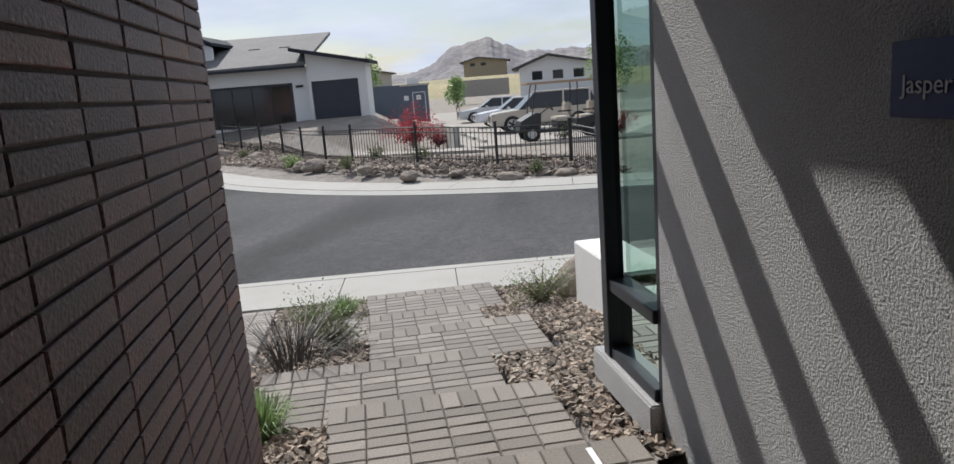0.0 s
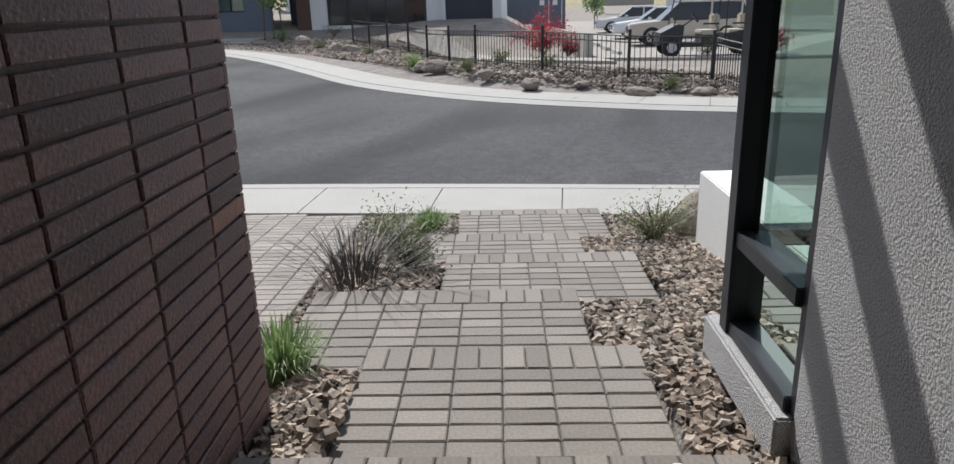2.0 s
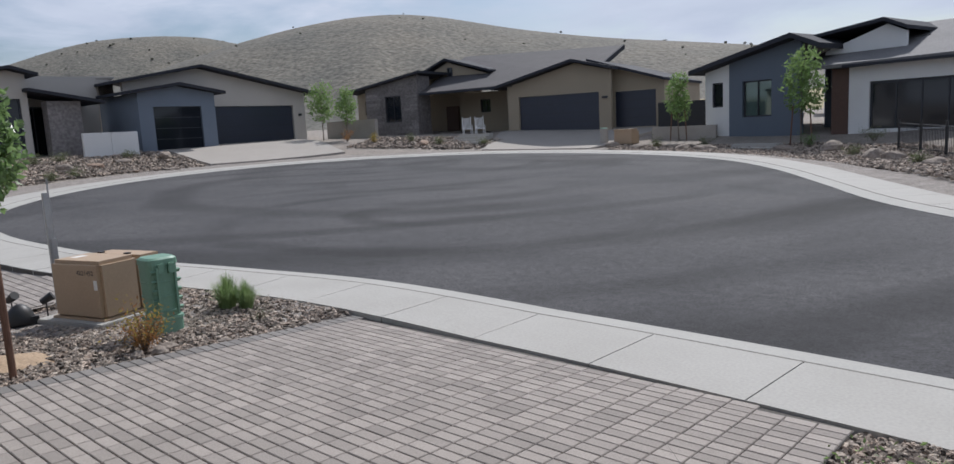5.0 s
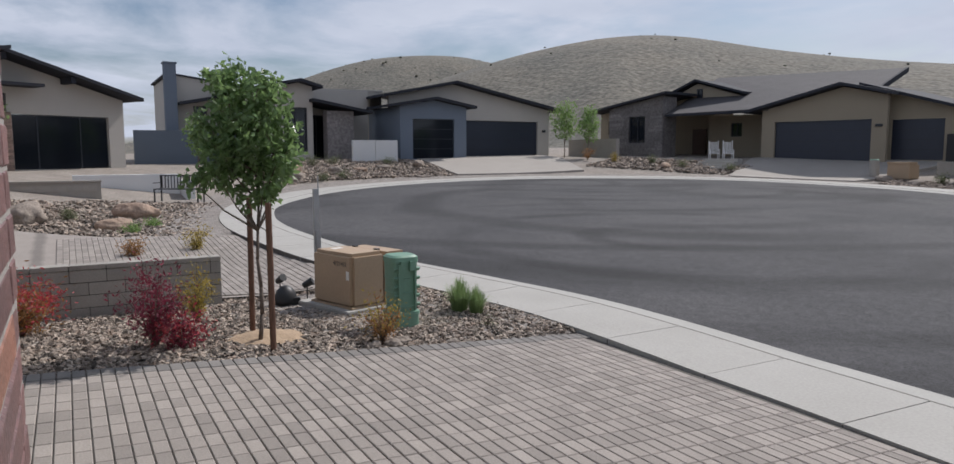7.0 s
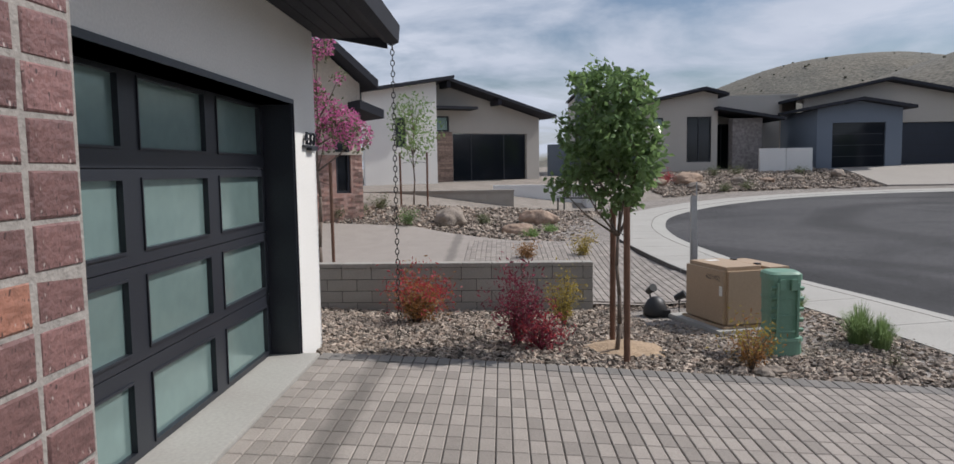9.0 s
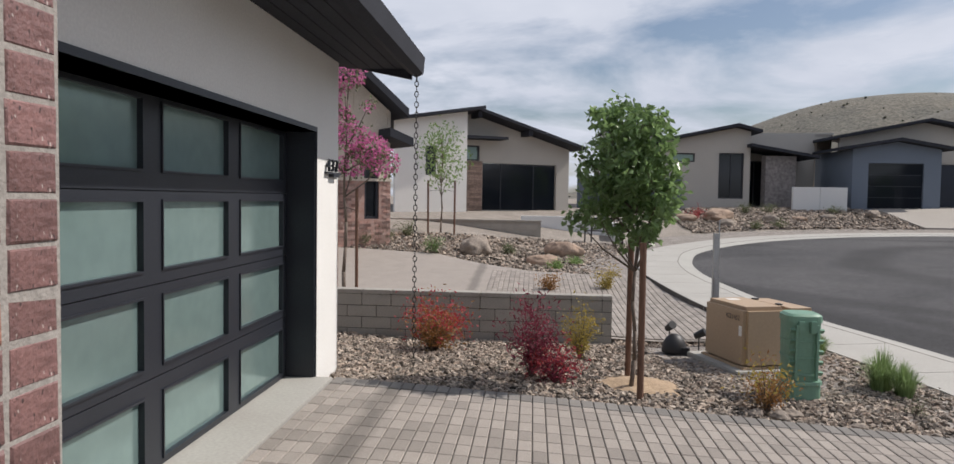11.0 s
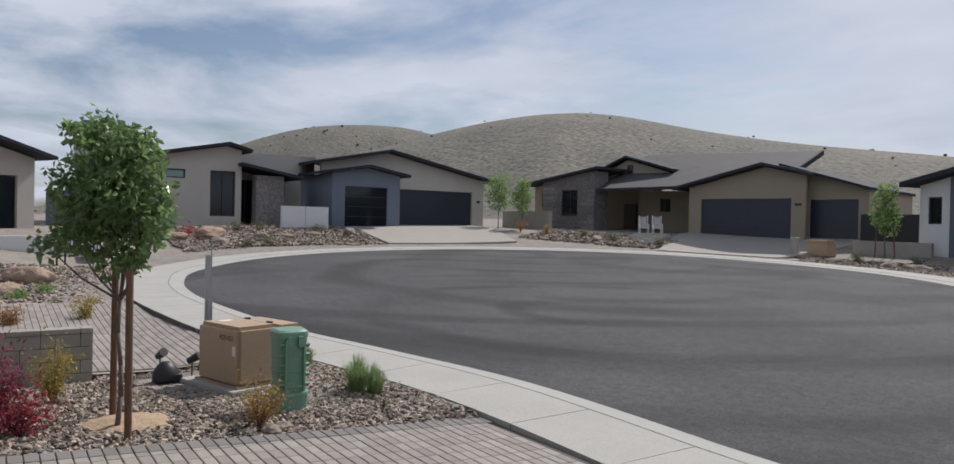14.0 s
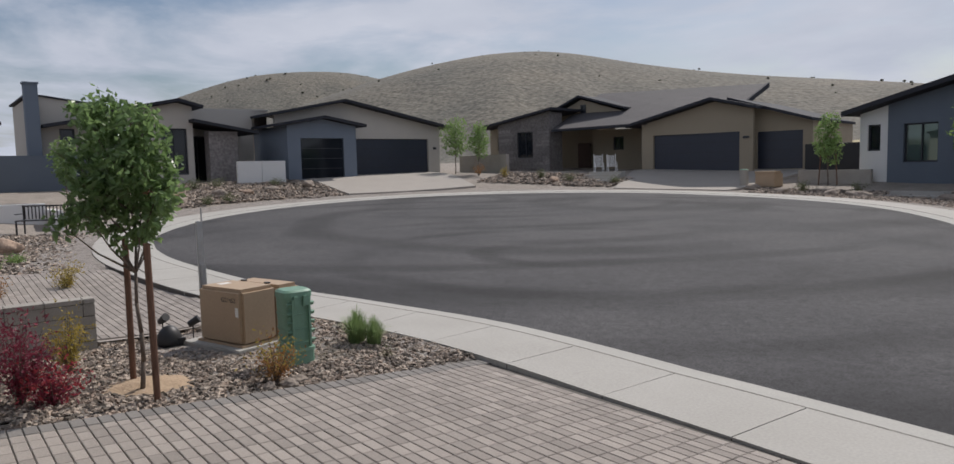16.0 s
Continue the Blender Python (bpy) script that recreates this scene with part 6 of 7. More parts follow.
# ---- plants of the entry beds ----
grass_clump("yucca", "dark spiky red yucca in the gravel", pose(5.85, 3.10, z_lot(5.85, 3.1) - 0.02), 0.56, 0.46, blade_dark, 41, 170, 0.0042, 1.5, category="yucca")
shrub("sage", "low grey-green flowering sage in the gravel", pose(6.16, 3.50, z_lot(6.16, 3.50)), 0.26, 0.40, leaf_grey, 42, 1500, 0.028, 0.4, leaf_grey, stems=26)
shrub("sage", "loose green sage bush in the gravel", pose(5.92, 4.25, z_lot(5.92, 4.25)), 0.30, 0.40, leaf_grey, 43, 1300, 0.030, 0.4, leaf_young, stems=22)
grass_clump("grass_clump", "fresh green grass tuft beside the paver walk", pose(6.14, 5.0, z_lot(6.14, 5.0)), 0.24, 0.25, blade_green, 44, 420, 0.004, 0.9)
shrub("sage", "wide twiggy sage beside the white wall", pose(8.0, 4.45, z_lot(8.0, 4.45)), 0.38, 0.40, leaf_grey, 45, 1500, 0.028, 0.4, leaf_young, stems=30)
boulder("boulder", "rough brown boulder against the white wall", pose(8.52, 4.72, z_lot(8.5, 4.7), 0, 0, 30), 0.30, 0.26, 0.34, boulder_mat, 12)
grass_clump("lavender", "green lavender tuft at the foot of the brick pier", pose(5.84, 1.60, z_lot(5.84, 1.60)), 0.26, 0.32, blade_pale, 46, 420, 0.004, 0.8, category="shrub")


# ---- neighbouring drive and yard ----
d2 = [(-3.66, 4.25), (-3.60, 3.1), (-3.64, -0.4), (-3.64, -6), (-12.2, -6), (-12.1, -3.4), (-12.3, -0.5), (-10.4, 2.0), (-9.95, 3.8), (-9.7, 4.36), (-8.2, 4.44), (-6.0, 4.70), (-4.7, 4.98)]
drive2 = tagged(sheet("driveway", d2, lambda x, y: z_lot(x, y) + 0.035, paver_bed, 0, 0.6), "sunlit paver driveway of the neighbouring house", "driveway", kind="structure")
cells = []
y = 1.0
while y < 4.8:
    x = -10.4
    while x < -3.6:
        if all(inside(d2, x + a, y + b) for a, b in ((0, 0), (PL, 0), (0, PW), (PL, PW))):
            cells.append((x, y))
        x += PL
    y += PW
paver_stuff("paver_field", cells, drive2, zf=lambda x, y: z_lot(x, y) + 0.055, h=0.05)

BED_N = [(-12.3, -0.4), (-10.4, 2.1), (-9.95, 3.85), (-12, 4.0), (-14.6, 4.5), (-17.5, 5.6), (-18.6, 4.9), (-18.4, 2.4), (-14.6, -2.0), (-13.0, -3.2), (-12.2, -3.2)]
stones("bed_stones", "brown crushed stone bed of the neighbouring yard", BED_N, 3800, 0.045, 5, lift=0.01)
BED_1 = [(-24.5, 8.6), (-26.8, 12.0), (-27.6, 15.5), (-27.4, 19.2), (-30.5, 19.3), (-33.5, 18.6), (-33.5, 10.5), (-28.5, 8.2)]
stones("bed_stones", "brown crushed stone bed in front of the blue-grey house", BED_1, 5200, 0.062, 6, lift=0.01)
BED_3 = [(-12.5, 31.8), (-8.5, 31.3), (-4.2, 29.7), (-0.6, 26.9), (2.3, 22.9), (4.6, 18.9), (6.9, 16.2), (9.4, 14.5), (12.4, 13.4), (12.2, 15.5), (9.6, 17.0), (7.8, 19.0), (5.6, 24), (1.0, 31.5), (-3, 33.8), (-9, 34.5), (-13, 34.5)]
stones("bed_stones", "crushed stone slope below the fence", BED_3, 13000, 0.05, 7, lift=0.01)
BED_2 = [(-27.2, 27.6), (-24.5, 29.8), (-20.6, 31.7), (-20.6, 34.2), (-23, 34.2), (-28.5, 31.5)]
stones("bed_stones", "crushed stone bed before the tan house", BED_2, 1700, 0.075, 8, lift=0.01)

for i, (x, y, a, b, c, w) in enumerate(((-13.25, 0.35, .62, .42, .46, 0), (-14.5, 2.75, .62, .40, .42, 1), (-12.05, 2.15, .40, .28, .30, 1),
                                        (-28.6, 10.6, 1.0, .6, .5, 1), (-28.9, 13.1, .8, .6, .7, 0), (-29.4, 14.6, .7, .5, .45, 1), (-29.9, 16.1, .8, .5, .5, 0),
                                        (-30.4, 18.4, 1.0, .6, .75, 0), (-27.9, 8.9, .6, .4, .3, 1), (-27.4, 17.2, .7, .4, .3, 0), (-27.2, 10.6, .5, .35, .3, 0),
                                        (-24.2, 31.0, .9, .55, .6, 1), (-13.4, 34.3, .7, .5, .5, 0), (-11.3, 33.2, .9, .6, .55, 0), (-8.8, 32.9, .9, .6, .6, 0), (-7.5, 32.4, 1.0, .7, .65, 0),
                                        (-4.0, 32.2, .9, .6, .55, 0), (-1.9, 31.6, 1.1, .7, .85, 0), (0.3, 28.4, .8, .6, .8, 0), (1.1, 27.5, .7, .5, .65, 0),
                                        (2.7, 24.8, .6, .45, .5, 0), (3.95, 22.0, .55, .4, .5, 0), (4.7, 19.0, .5, .4, .4, 0), (5.1, 18.4, .62, .45, .5, 0), (6.5, 16.5, .45, .35, .35, 0),
                                        (7.5, 15.2, .6, .4, .38, 0), (9.7, 14.1, .62, .4, .36, 0), (11.0, 14.0, .5, .35, .32, 0), (8.6, 15.1, .4, .3, .25, 0))):
    boulder("boulder", "rounded tan boulder set in the gravel bed" if w else "rounded grey-brown boulder set in the gravel bed", pose(x, y, z_lot(x, y) - 0.04, 0, 0, i * 47), a * (0.54 if y > 13 else 1), b * (0.54 if y > 13 else 1), c * (0.46 if y > 13 else 1), boulder_warm if w else boulder_mat, i + 20, "landscape boulders")
for i, (x, y, r, h, m) in enumerate(((-12.6, -2.6, .35, .42, leaf_grey), (-13.1, -2.15, .38, .42, leaf_grey), (-14.3, -1.7, .42, .5, leaf_grey), (-12.4, -0.7, .34, .55, leaf_green), (-13.6, 1.2, .28, .3, leaf_grey),
                                     (-11.2, 2.45, .26, .22, leaf_young), (-12.3, 2.95, .26, .2, leaf_young), (-7.95, 2.2, .26, .45, leaf_orange), (-8.3, 3.35, .32, .6, leaf_yellow),
                                     (-30.6, 12.4, .55, .6, leaf_grey), (-31.0, 13.6, .6, .6, leaf_grey), (-28.0, 9.4, .5, .75, leaf_red), (-26.6, 11.7, .5, .4, leaf_grey), (-27.2, 12.9, .5, .4, leaf_grey), (-31.0, 16.8, .45, .5, leaf_grey),
                                     (-28.6, 28.9, .5, .9, leaf_orange), (-25.2, 31.0, .4, .6, leaf_grey), (-23.3, 31.5, .5, .6, leaf_grey), (-20.9, 32.6, .45, .5, leaf_grey), (-27.0, 29.6, .35, .7, leaf_yellow),
                                     (-0.8, 33.3, .6, .7, leaf_grey), (-0.7, 29.8, .45, .4, leaf_grey), (4.4, 19.4, .38, .35, leaf_young), (6.0, 17.2, .36, .36, leaf_grey), (-3.2, 33.0, .5, .7, leaf_green), (-7.9, 33.5, .4, .6, leaf_grey),
                                     (2.2, 25.4, .3, .4, leaf_grey), (-10.6, 33.9, .4, .5, leaf_grey), (8.0, 17.6, .4, .5, leaf_grey), (6.8, 19.8, .4, .45, leaf_grey), (12.9, 20.9, .7, .65, leaf_grey), (10.4, 14.4, .25, .3, leaf_grey))):
    shrub("shrub", "low grey-green desert shrub in the gravel" if m is leaf_grey else "small leafy shrub in the gravel", pose(x, y, z_lot(x, y)), r, h, m, 100 + i, 420 if y > 6 else 700, 0.075 if y > 6 else 0.05, 0.45, m, "desert shrubs", 14)
shrub("red_bush", "large twiggy scarlet bush above the kerb wall", pose(8.45, 26.6, z_lot(8.45, 26.6)), 1.15, 1.75, leaf_red, 180, 2600, 0.10, 0.4, leaf_red, stems=40)
shrub("red_bush", "low crimson bush beside the larger one", pose(9.3, 25.6, z_lot(9.3, 25.6)), 0.7, 0.9, leaf_wine, 181, 1000, 0.10, 0.4, leaf_red, stems=24)
shrub("red_bush", "small crimson bush by the car park", pose(15.4, 22.3, z_lot(15.4, 22.3)), 0.6, 0.9, leaf_wine, 182, 800, 0.09, 0.4, leaf_red, stems=18)

young_tree("crape_myrtle", "flowering tree with magenta blossom tied to wooden stakes", pose(-6.65, -1.5, z_lot(-6.65, -1.5)), 4.0, 0.78, 1.6, leaf_grey, 8, 1000, 0.085,
           stakes=((-0.1, -0.18, 0.0), (0.08, 0.24, 0.03)), stake_h=1.95, blobs=1, extra=leaf_pink, trunk_r=0.04, shoots=14,
           masses=(((0.0, 0.05, 3.95), 0.34), ((0.1, -0.25, 3.6), 0.30), ((-0.1, -0.2, 3.15), 0.38), ((0.1, 0.15, 2.8), 0.36), ((0.0, 0.45, 2.6), 0.38),
                   ((0.1, 0.72, 2.4), 0.34), ((-0.1, 0.1, 2.35), 0.32), ((0.0, 0.4, 3.4), 0.15), ((0.15, -0.4, 2.65), 0.28)))
young_tree("tree", "thin young tree with sparse pale leaves and two stakes", pose(-15.6, -0.9, z_lot(-15.6, -0.9)), 3.3, 1.0, 1.45, leaf_young, 9, 900, 0.11, stakes=((0, -0.4, 0.1), (0, 0.4, -0.05)), stake_h=1.6, trunk_r=0.03)
for i, (x, y, hgt, r, m, n) in enumerate(((-31.5, 29.3, 3.4, 1.15, leaf_young, 1300), (-29.8, 29.9, 3.1, 0.9, leaf_young, 1000), (-10.5, 36.0, 3.3, 0.85, leaf_young, 1300), (-3.7, 33.6, 4.0, 1.15, leaf_young, 1700),
                                          (13.3, 49.4, 3.0, 0.85, leaf_green, 1100), (7.5, 47.7, 3.6, 0.8, leaf_young, 600), (22.2, 42.0, 4.6, 2.0, leaf_young, 2000), (-26.5, 6.2, 2.6, 0.7, leaf_young, 700), (14.6, 58, 3.0, 0.8, leaf_young, 500))):
    young_tree("tree", "slim young street tree with light green crown", pose(x, y, z_lot(x, y) - 0.03), hgt, r, hgt * 0.38, m, 200 + i, n, 0.17, stakes=((-0.45, 0, 0.1), (0.45, 0, -0.1)) if i in (2, 3) else (), stake_h=1.7, blobs=12, group="young street trees", trunk_r=0.035)

# neighbouring brick and board house
nb = thing("house", "brick and cream board-and-batten house with dark gabled roof", "house", facing(-13.0, -1.95, 0.0, -0.6, 0.8))
cream = material("cream_board", (0.55, 0.48, 0.40), 0.8, 0.06, 2.0, 20.0)
part("wall", wall_bm([(-6, 2.02), (0.0, 2.02)], [(-0.75, -0.33, 1.0, 2.0)], 0.0, 0.3, 0.0), brick_far, nb, "red brick lower wall")
part("wall", wall_bm([(-6, 4.4), (-0.9, 4.55), (0.0, 3.85)], [(-0.75, -0.33, 2.06, 2.85)], 0.03, 0.3, 2.03), cream, nb, "cream board-and-batten upper wall")
part("wall", boxes((-0.3, -0.002, 0.3, 9, 0.0, 3.85)), brick_far, nb)
for i in range(12):
    u = -0.08 - i * 0.24
    if not -0.8 < u < -0.3:
        part("batten", boxes((u - 0.02, u + 0.02, 0.005, 0.029, 2.05, min(4.3, 3.85 - u * 0.75))), cream, nb)
part("sill_course", boxes((-6, 0.02, -0.03, 0.32, 2.0, 2.07)), cream, nb)
bk = bmesh.new()
r9 = random.Random(4)
for row in range(26):
    u = -3.0 + (0.11 if row % 2 else 0.0)
    while u < -0.02:
        e = min(u + 0.21, -0.004)
        z0 = 0.05 + row * 0.075
        if not (e > -0.80 and u < -0.28 and z0 > 0.92) and e - u > 0.05:
            box(bk, u, e, -0.012 - r9.uniform(0, .006), -0.001, z0, z0 + 0.064)
        u += 0.222
tagged(part("brick_courses", bk, brick_far, nb), kind="stuff")
house_window(nb, -0.75, -0.33, 1.0, 2.85, 0.06, 0)
house_roof(nb, [(-6, 4.45, -0.9, 4.62, -0.5, 9), (-0.9, 4.62, 0.28, 3.7, -0.5, 9)], label="dark shingle gable roof")
house_roof(nb, [(-0.35, 3.15, 0.32, 2.92, -0.7, 3)], label="dark lower roof edge")

# low walls, bench
lw = tagged(part("block_wall", boxes((-19.1, -18.9, -4.5, 2.15, -0.1, 0.80), bevel=0.01), block_mat), "low tan block wall in front of the grey house", "garden wall", kind="structure")
for i in range(16):
    for r in range(3):
        y0 = -4.5 + i * 0.41 + (0.2 if r % 2 else 0)
        if y0 + 0.40 < 2.16:
            part("block", boxes((-18.9, -18.885, y0, y0 + 0.395, 0.12 + r * 0.2, 0.31 + r * 0.2)), block_mat, lw)
part("cap", boxes((-19.13, -18.87, -4.5, 2.17, 0.802, 0.86)), block_mat, lw)
tagged(part("planter_wall", boxes((-22.0, -21.7, 1.4, 4.8, 0.0, 0.95), (-22.0, -20.2, 4.81, 5.1, 0.0, 0.75), bevel=0.01), stucco_pale), "low pale rendered planter wall by the grey house", "garden wall", kind="structure")
iron = material("black_iron", (0.02, 0.02, 0.022), 0.5, 0.1, 5.0, 40.0)
bn = thing("bench", "black slatted metal garden bench on the gravel", "bench", facing(-18.9, 4.4, z_lot(-18.9, 4.4), 0.55, 0.84))
for i in range(5):
    part("seat_slat", boxes((-0.75, 0.75, -0.22 + i * 0.1, -0.15 + i * 0.1, 0.42, 0.445)), iron, bn)
for i in range(14):
    part("back_slat", boxes((-0.70 + i * 0.105, -0.67 + i * 0.105, 0.26, 0.275, 0.46, 0.84)), iron, bn)
part("top_rail", boxes((-0.76, 0.76, 0.25, 0.285, 0.84, 0.88)), iron, bn)
for x in (-0.74, 0.70):
    for y0 in (-0.22, 0.24):
        part("leg", boxes((x, x + 0.04, y0, y0 + 0.04, -0.02, 0.42 if y0 < 0 else 0.86)), iron, bn)
    part("arm", boxes((x, x + 0.045, -0.24, 0.28, 0.62, 0.645)), iron, bn)

# aprons of the far driveways
for pts, lab in (([(-27.6, 19.4), (-26.1, 26.7), (-34.4, 29.1), (-36.4, 19.4)], "pale concrete driveway rising to the blue-grey house"),
                 ([(-19.8, 31.2), (-14.0, 32.9), (-12.6, 40.4), (-23.0, 38.4), (-22.6, 36.4)], "pale concrete driveway rising to the tan house")):
    tagged(skirt(sheet("driveway", pts, z_lot, apron_mat, 0.05, 1.0)), lab, "driveway", kind="structure")
for cx, cy, ux, uy, n in ((-22.3, 32.3, 0.983, 0.182, 4), (-5.6, 32.6, 0.984, -0.181, 2)):
    for i in range(n):
        m = facing(cx, cy, z_lot(cx, cy), ux, uy)
        st = part("step", boxes((-1.1, 1.1, 0.45 * i, 0.45 * i + 0.5, -0.1, 0.08 + 0.15 * i), bevel=0.01), concrete)
        st.matrix_world = m
        tagged(st, "broad dark-edged concrete garden step", "step", kind="structure")

# white rocking chairs on the porch
white_wood = material("white_painted_wood", (0.75, 0.74, 0.72), 0.6, 0.05, 4.0, 40.0)


def rocking_chair(m):
    c = thing("rocking_chair", "white wooden rocking chair on the porch", "chair", m, "porch rocking chairs")
    part("seat", boxes((-0.27, 0.27, -0.26, 0.24, 0.42, 0.46)), white_wood, c)
    for i in range(6):
        part("back_slat", prism(bmesh.new(), [(-0.22 + i * 0.08, 0.46), (-0.18 + i * 0.08, 0.46), (-0.18 + i * 0.08, 1.15), (-0.22 + i * 0.08, 1.15)], 0.22, 0.25), white_wood, c).matrix_basis = Matrix.Rotation(radians(-10), 4, "X") @ Matrix.Translation((0, -0.02, 0.02))
    for x in (-0.28, 0.24):
        part("arm", boxes((x, x + 0.05, -0.28, 0.26, 0.64, 0.67)), white_wood, c)
        for y in (-0.24, 0.20):
            part("leg", boxes((x, x + 0.045, y, y + 0.045, 0.05, 0.65 if y < 0 else 1.2)), white_wood, c)
        part("rocker", prism(bmesh.new(), [(-0.45, 0.08), (-0.2, 0.02), (0.15, 0.0), (0.5, 0.07), (0.5, 0.11), (0.15, 0.05), (-0.2, 0.06), (-0.45, 0.12)], x, x + 0.045), white_wood, c).matrix_basis = Matrix.Rotation(radians(90), 4, "Z")
    return c


rc = rocking_chair(facing(-24.25, 35.0, 1.22, 0.6, 0.8))
copy_thing(rc, facing(-23.45, 35.3, 1.22, 0.6, 0.8))
tagged(part("porch_slab", boxes((-8.0, -0.8, -0.6, 3.2, 0.6, 1.22)), concrete), "concrete porch slab of the tan house", "porch", kind="structure").matrix_world = facing(-21.67, 37.22, 0.0, 0.983, 0.182)
pd = thing("cable_pedestal", "grey cable pedestal with a green cap before the tan house", "utility pedestal", pose(-14.2, 34.8, z_lot(-14.2, 34.8) - 0.04))
part("body", tube(bmesh.new(), (0, 0, 0), (0, 0, 0.84), 0.23, 0.21, 20), block_mat, pd)
part("cap", tube(bmesh.new(), (0, 0, 0.84), (0, 0, 0.89), 0.22, 0.17, 20), green_plastic, pd)
tb = thing("transformer_box", "tan utility box before the tan house", "utility box", pose(-13.0, 35.1, z_lot(-13, 35.1) - 0.04))
part("cabinet", boxes((-0.52, 0.52, -0.4, 0.4, 0, 0.66), bevel=0.02), tan_paint, tb)
part("lid", boxes((-0.55, 0.55, -0.43, 0.2, 0.66, 0.78), bevel=0.03), tan_paint, tb)
tagged(part("block_wall", boxes((-12.2, -8.7, 36.4, 36.65, 0.3, 1.25), bevel=0.01), block_mat), "low tan block wall between the far houses", "garden wall", kind="structure")
tagged(part("yard_wall", boxes((-34.0, -29.0, 31.5, 31.75, 0.8, 2.6)), block_mat), "tan block yard wall between the houses", "garden wall", kind="structure")
tagged(part("yard_fence", boxes((-13.5, -9.2, 39.6, 39.7, 0.8, 2.6)), iron), "dark solid yard gate between the houses", "fence", kind="structure")
tagged(part("yard_wall", boxes((-34.6, -34.3, 4.3, 10.0, 0.6, 2.9)), stucco_slate), "dark yard wall between the houses", "garden wall", kind="structure")

# black metal fence along the far side
fence = thing("fence", "black metal picket fence with square posts along the verge", "fence", kind="structure")
FL = [(0.6, 30.6), (3.6, 25.3), (6.17, 19.0), (7.85, 16.9), (9.7, 15.5), (11.45, 15.1), (11.68, 13.42)]
pk = boxes((-0.008, 0.008, -0.008, 0.008, 0.06, 0.93)).copy()
me_p = bpy.data.meshes.new("picket")
pk.to_mesh(me_p)
me_p.materials.append(iron)
me_post = bpy.data.meshes.new("post")
pb = boxes((-0.032, 0.032, -0.032, 0.032, -0.1, 1.05), (-0.04, 0.04, -0.04, 0.04, 1.05, 1.075))
pb.to_mesh(me_post)
me_post.materials.append(iron)
for a, b in zip(FL, FL[1:]):
    L = math.dist(a, b)
    ns = max(1, round(L / 2.1))
    for k in range(ns):
        p = [a[i] + (b[i] - a[i]) * k / ns for i in (0, 1)]
        q = [a[i] + (b[i] - a[i]) * (k + 1) / ns for i in (0, 1)]
        zp, zq = z_lot(*p), z_lot(*q)
        o = new("post", me_post)
        o.parent = fence
        o.matrix_basis = pose(p[0], p[1], zp)
        for h2 in (0.14, 0.80, 0.93):
            rb2 = bmesh.new()
            tube(rb2, (p[0], p[1], zp + h2), (q[0], q[1], zq + h2), 0.016, 0.016, 4)
            part("rail", rb2, iron, fence)
        n = int(math.dist(p, q) / 0.115)
        for i in range(1, n):
            f = i / n
            o = new("picket", me_p)
            o.parent = fence
            o.matrix_basis = pose(p[0] + (q[0] - p[0]) * f, p[1] + (q[1] - p[1]) * f, zp + (zq - zp) * f)

# car park beyond the fence
carpark = [(9.9, 21.5), (9.9, 44), (10.4, 60), (40, 60), (40, 19.5), (13.2, 19.5)]
tagged(skirt(sheet("car_park", carpark, z_lot, apron_mat, 0.03, 1.0)), "pale concrete car park behind the fence", "car park", kind="structure")
tagged(skirt(sheet("path", [(2.6, 29.5), (7.0, 21.5), (10.0, 19.0), (9.9, 21.6), (8.2, 23.2), (4.2, 31.0)], z_lot, apron_mat, 0.03, 0.6)), "pale concrete path behind the fence", "path", kind="structure")
kw = tagged(part("kerb_wall", boxes((9.65, 9.88, 23.4, 44.0, 0.0, 1.05)), concrete), "low concrete retaining kerb beside the car park", "kerb", kind="structure")
for v in kw.data.vertices:
    v.co.z = z_lot(9.7, v.co.y) + (0.42 + 0.3 * (44 - v.co.y) / 20 if v.co.z > 0.5 else -0.2)
for i in range(9):
    y = 25.5 + i * 2.7
    ws = thing("wheel_stop", "short pale concrete wheel stop", "wheel stop", pose(11.0, y, z_lot(11.0, y) + 0.03), "wheel stops")
    part("bar", prism(bmesh.new(), [(-0.09, 0), (0.09, 0), (0.06, 0.13), (-0.06, 0.13)], -0.8, 0.8), concrete, ws)


# cars
tyre_mat = material("tyre", (0.02, 0.02, 0.02), 0.8, 0.15, 6.0, 60.0)
rim_mat = material("alloy_rim", (0.45, 0.46, 0.48), 0.3, 0.08, 5.0, 40.0, metal=0.9)
lamp_mat = material("headlamp", (0.6, 0.62, 0.65), 0.1, 0.05, 6.0, 40.0)


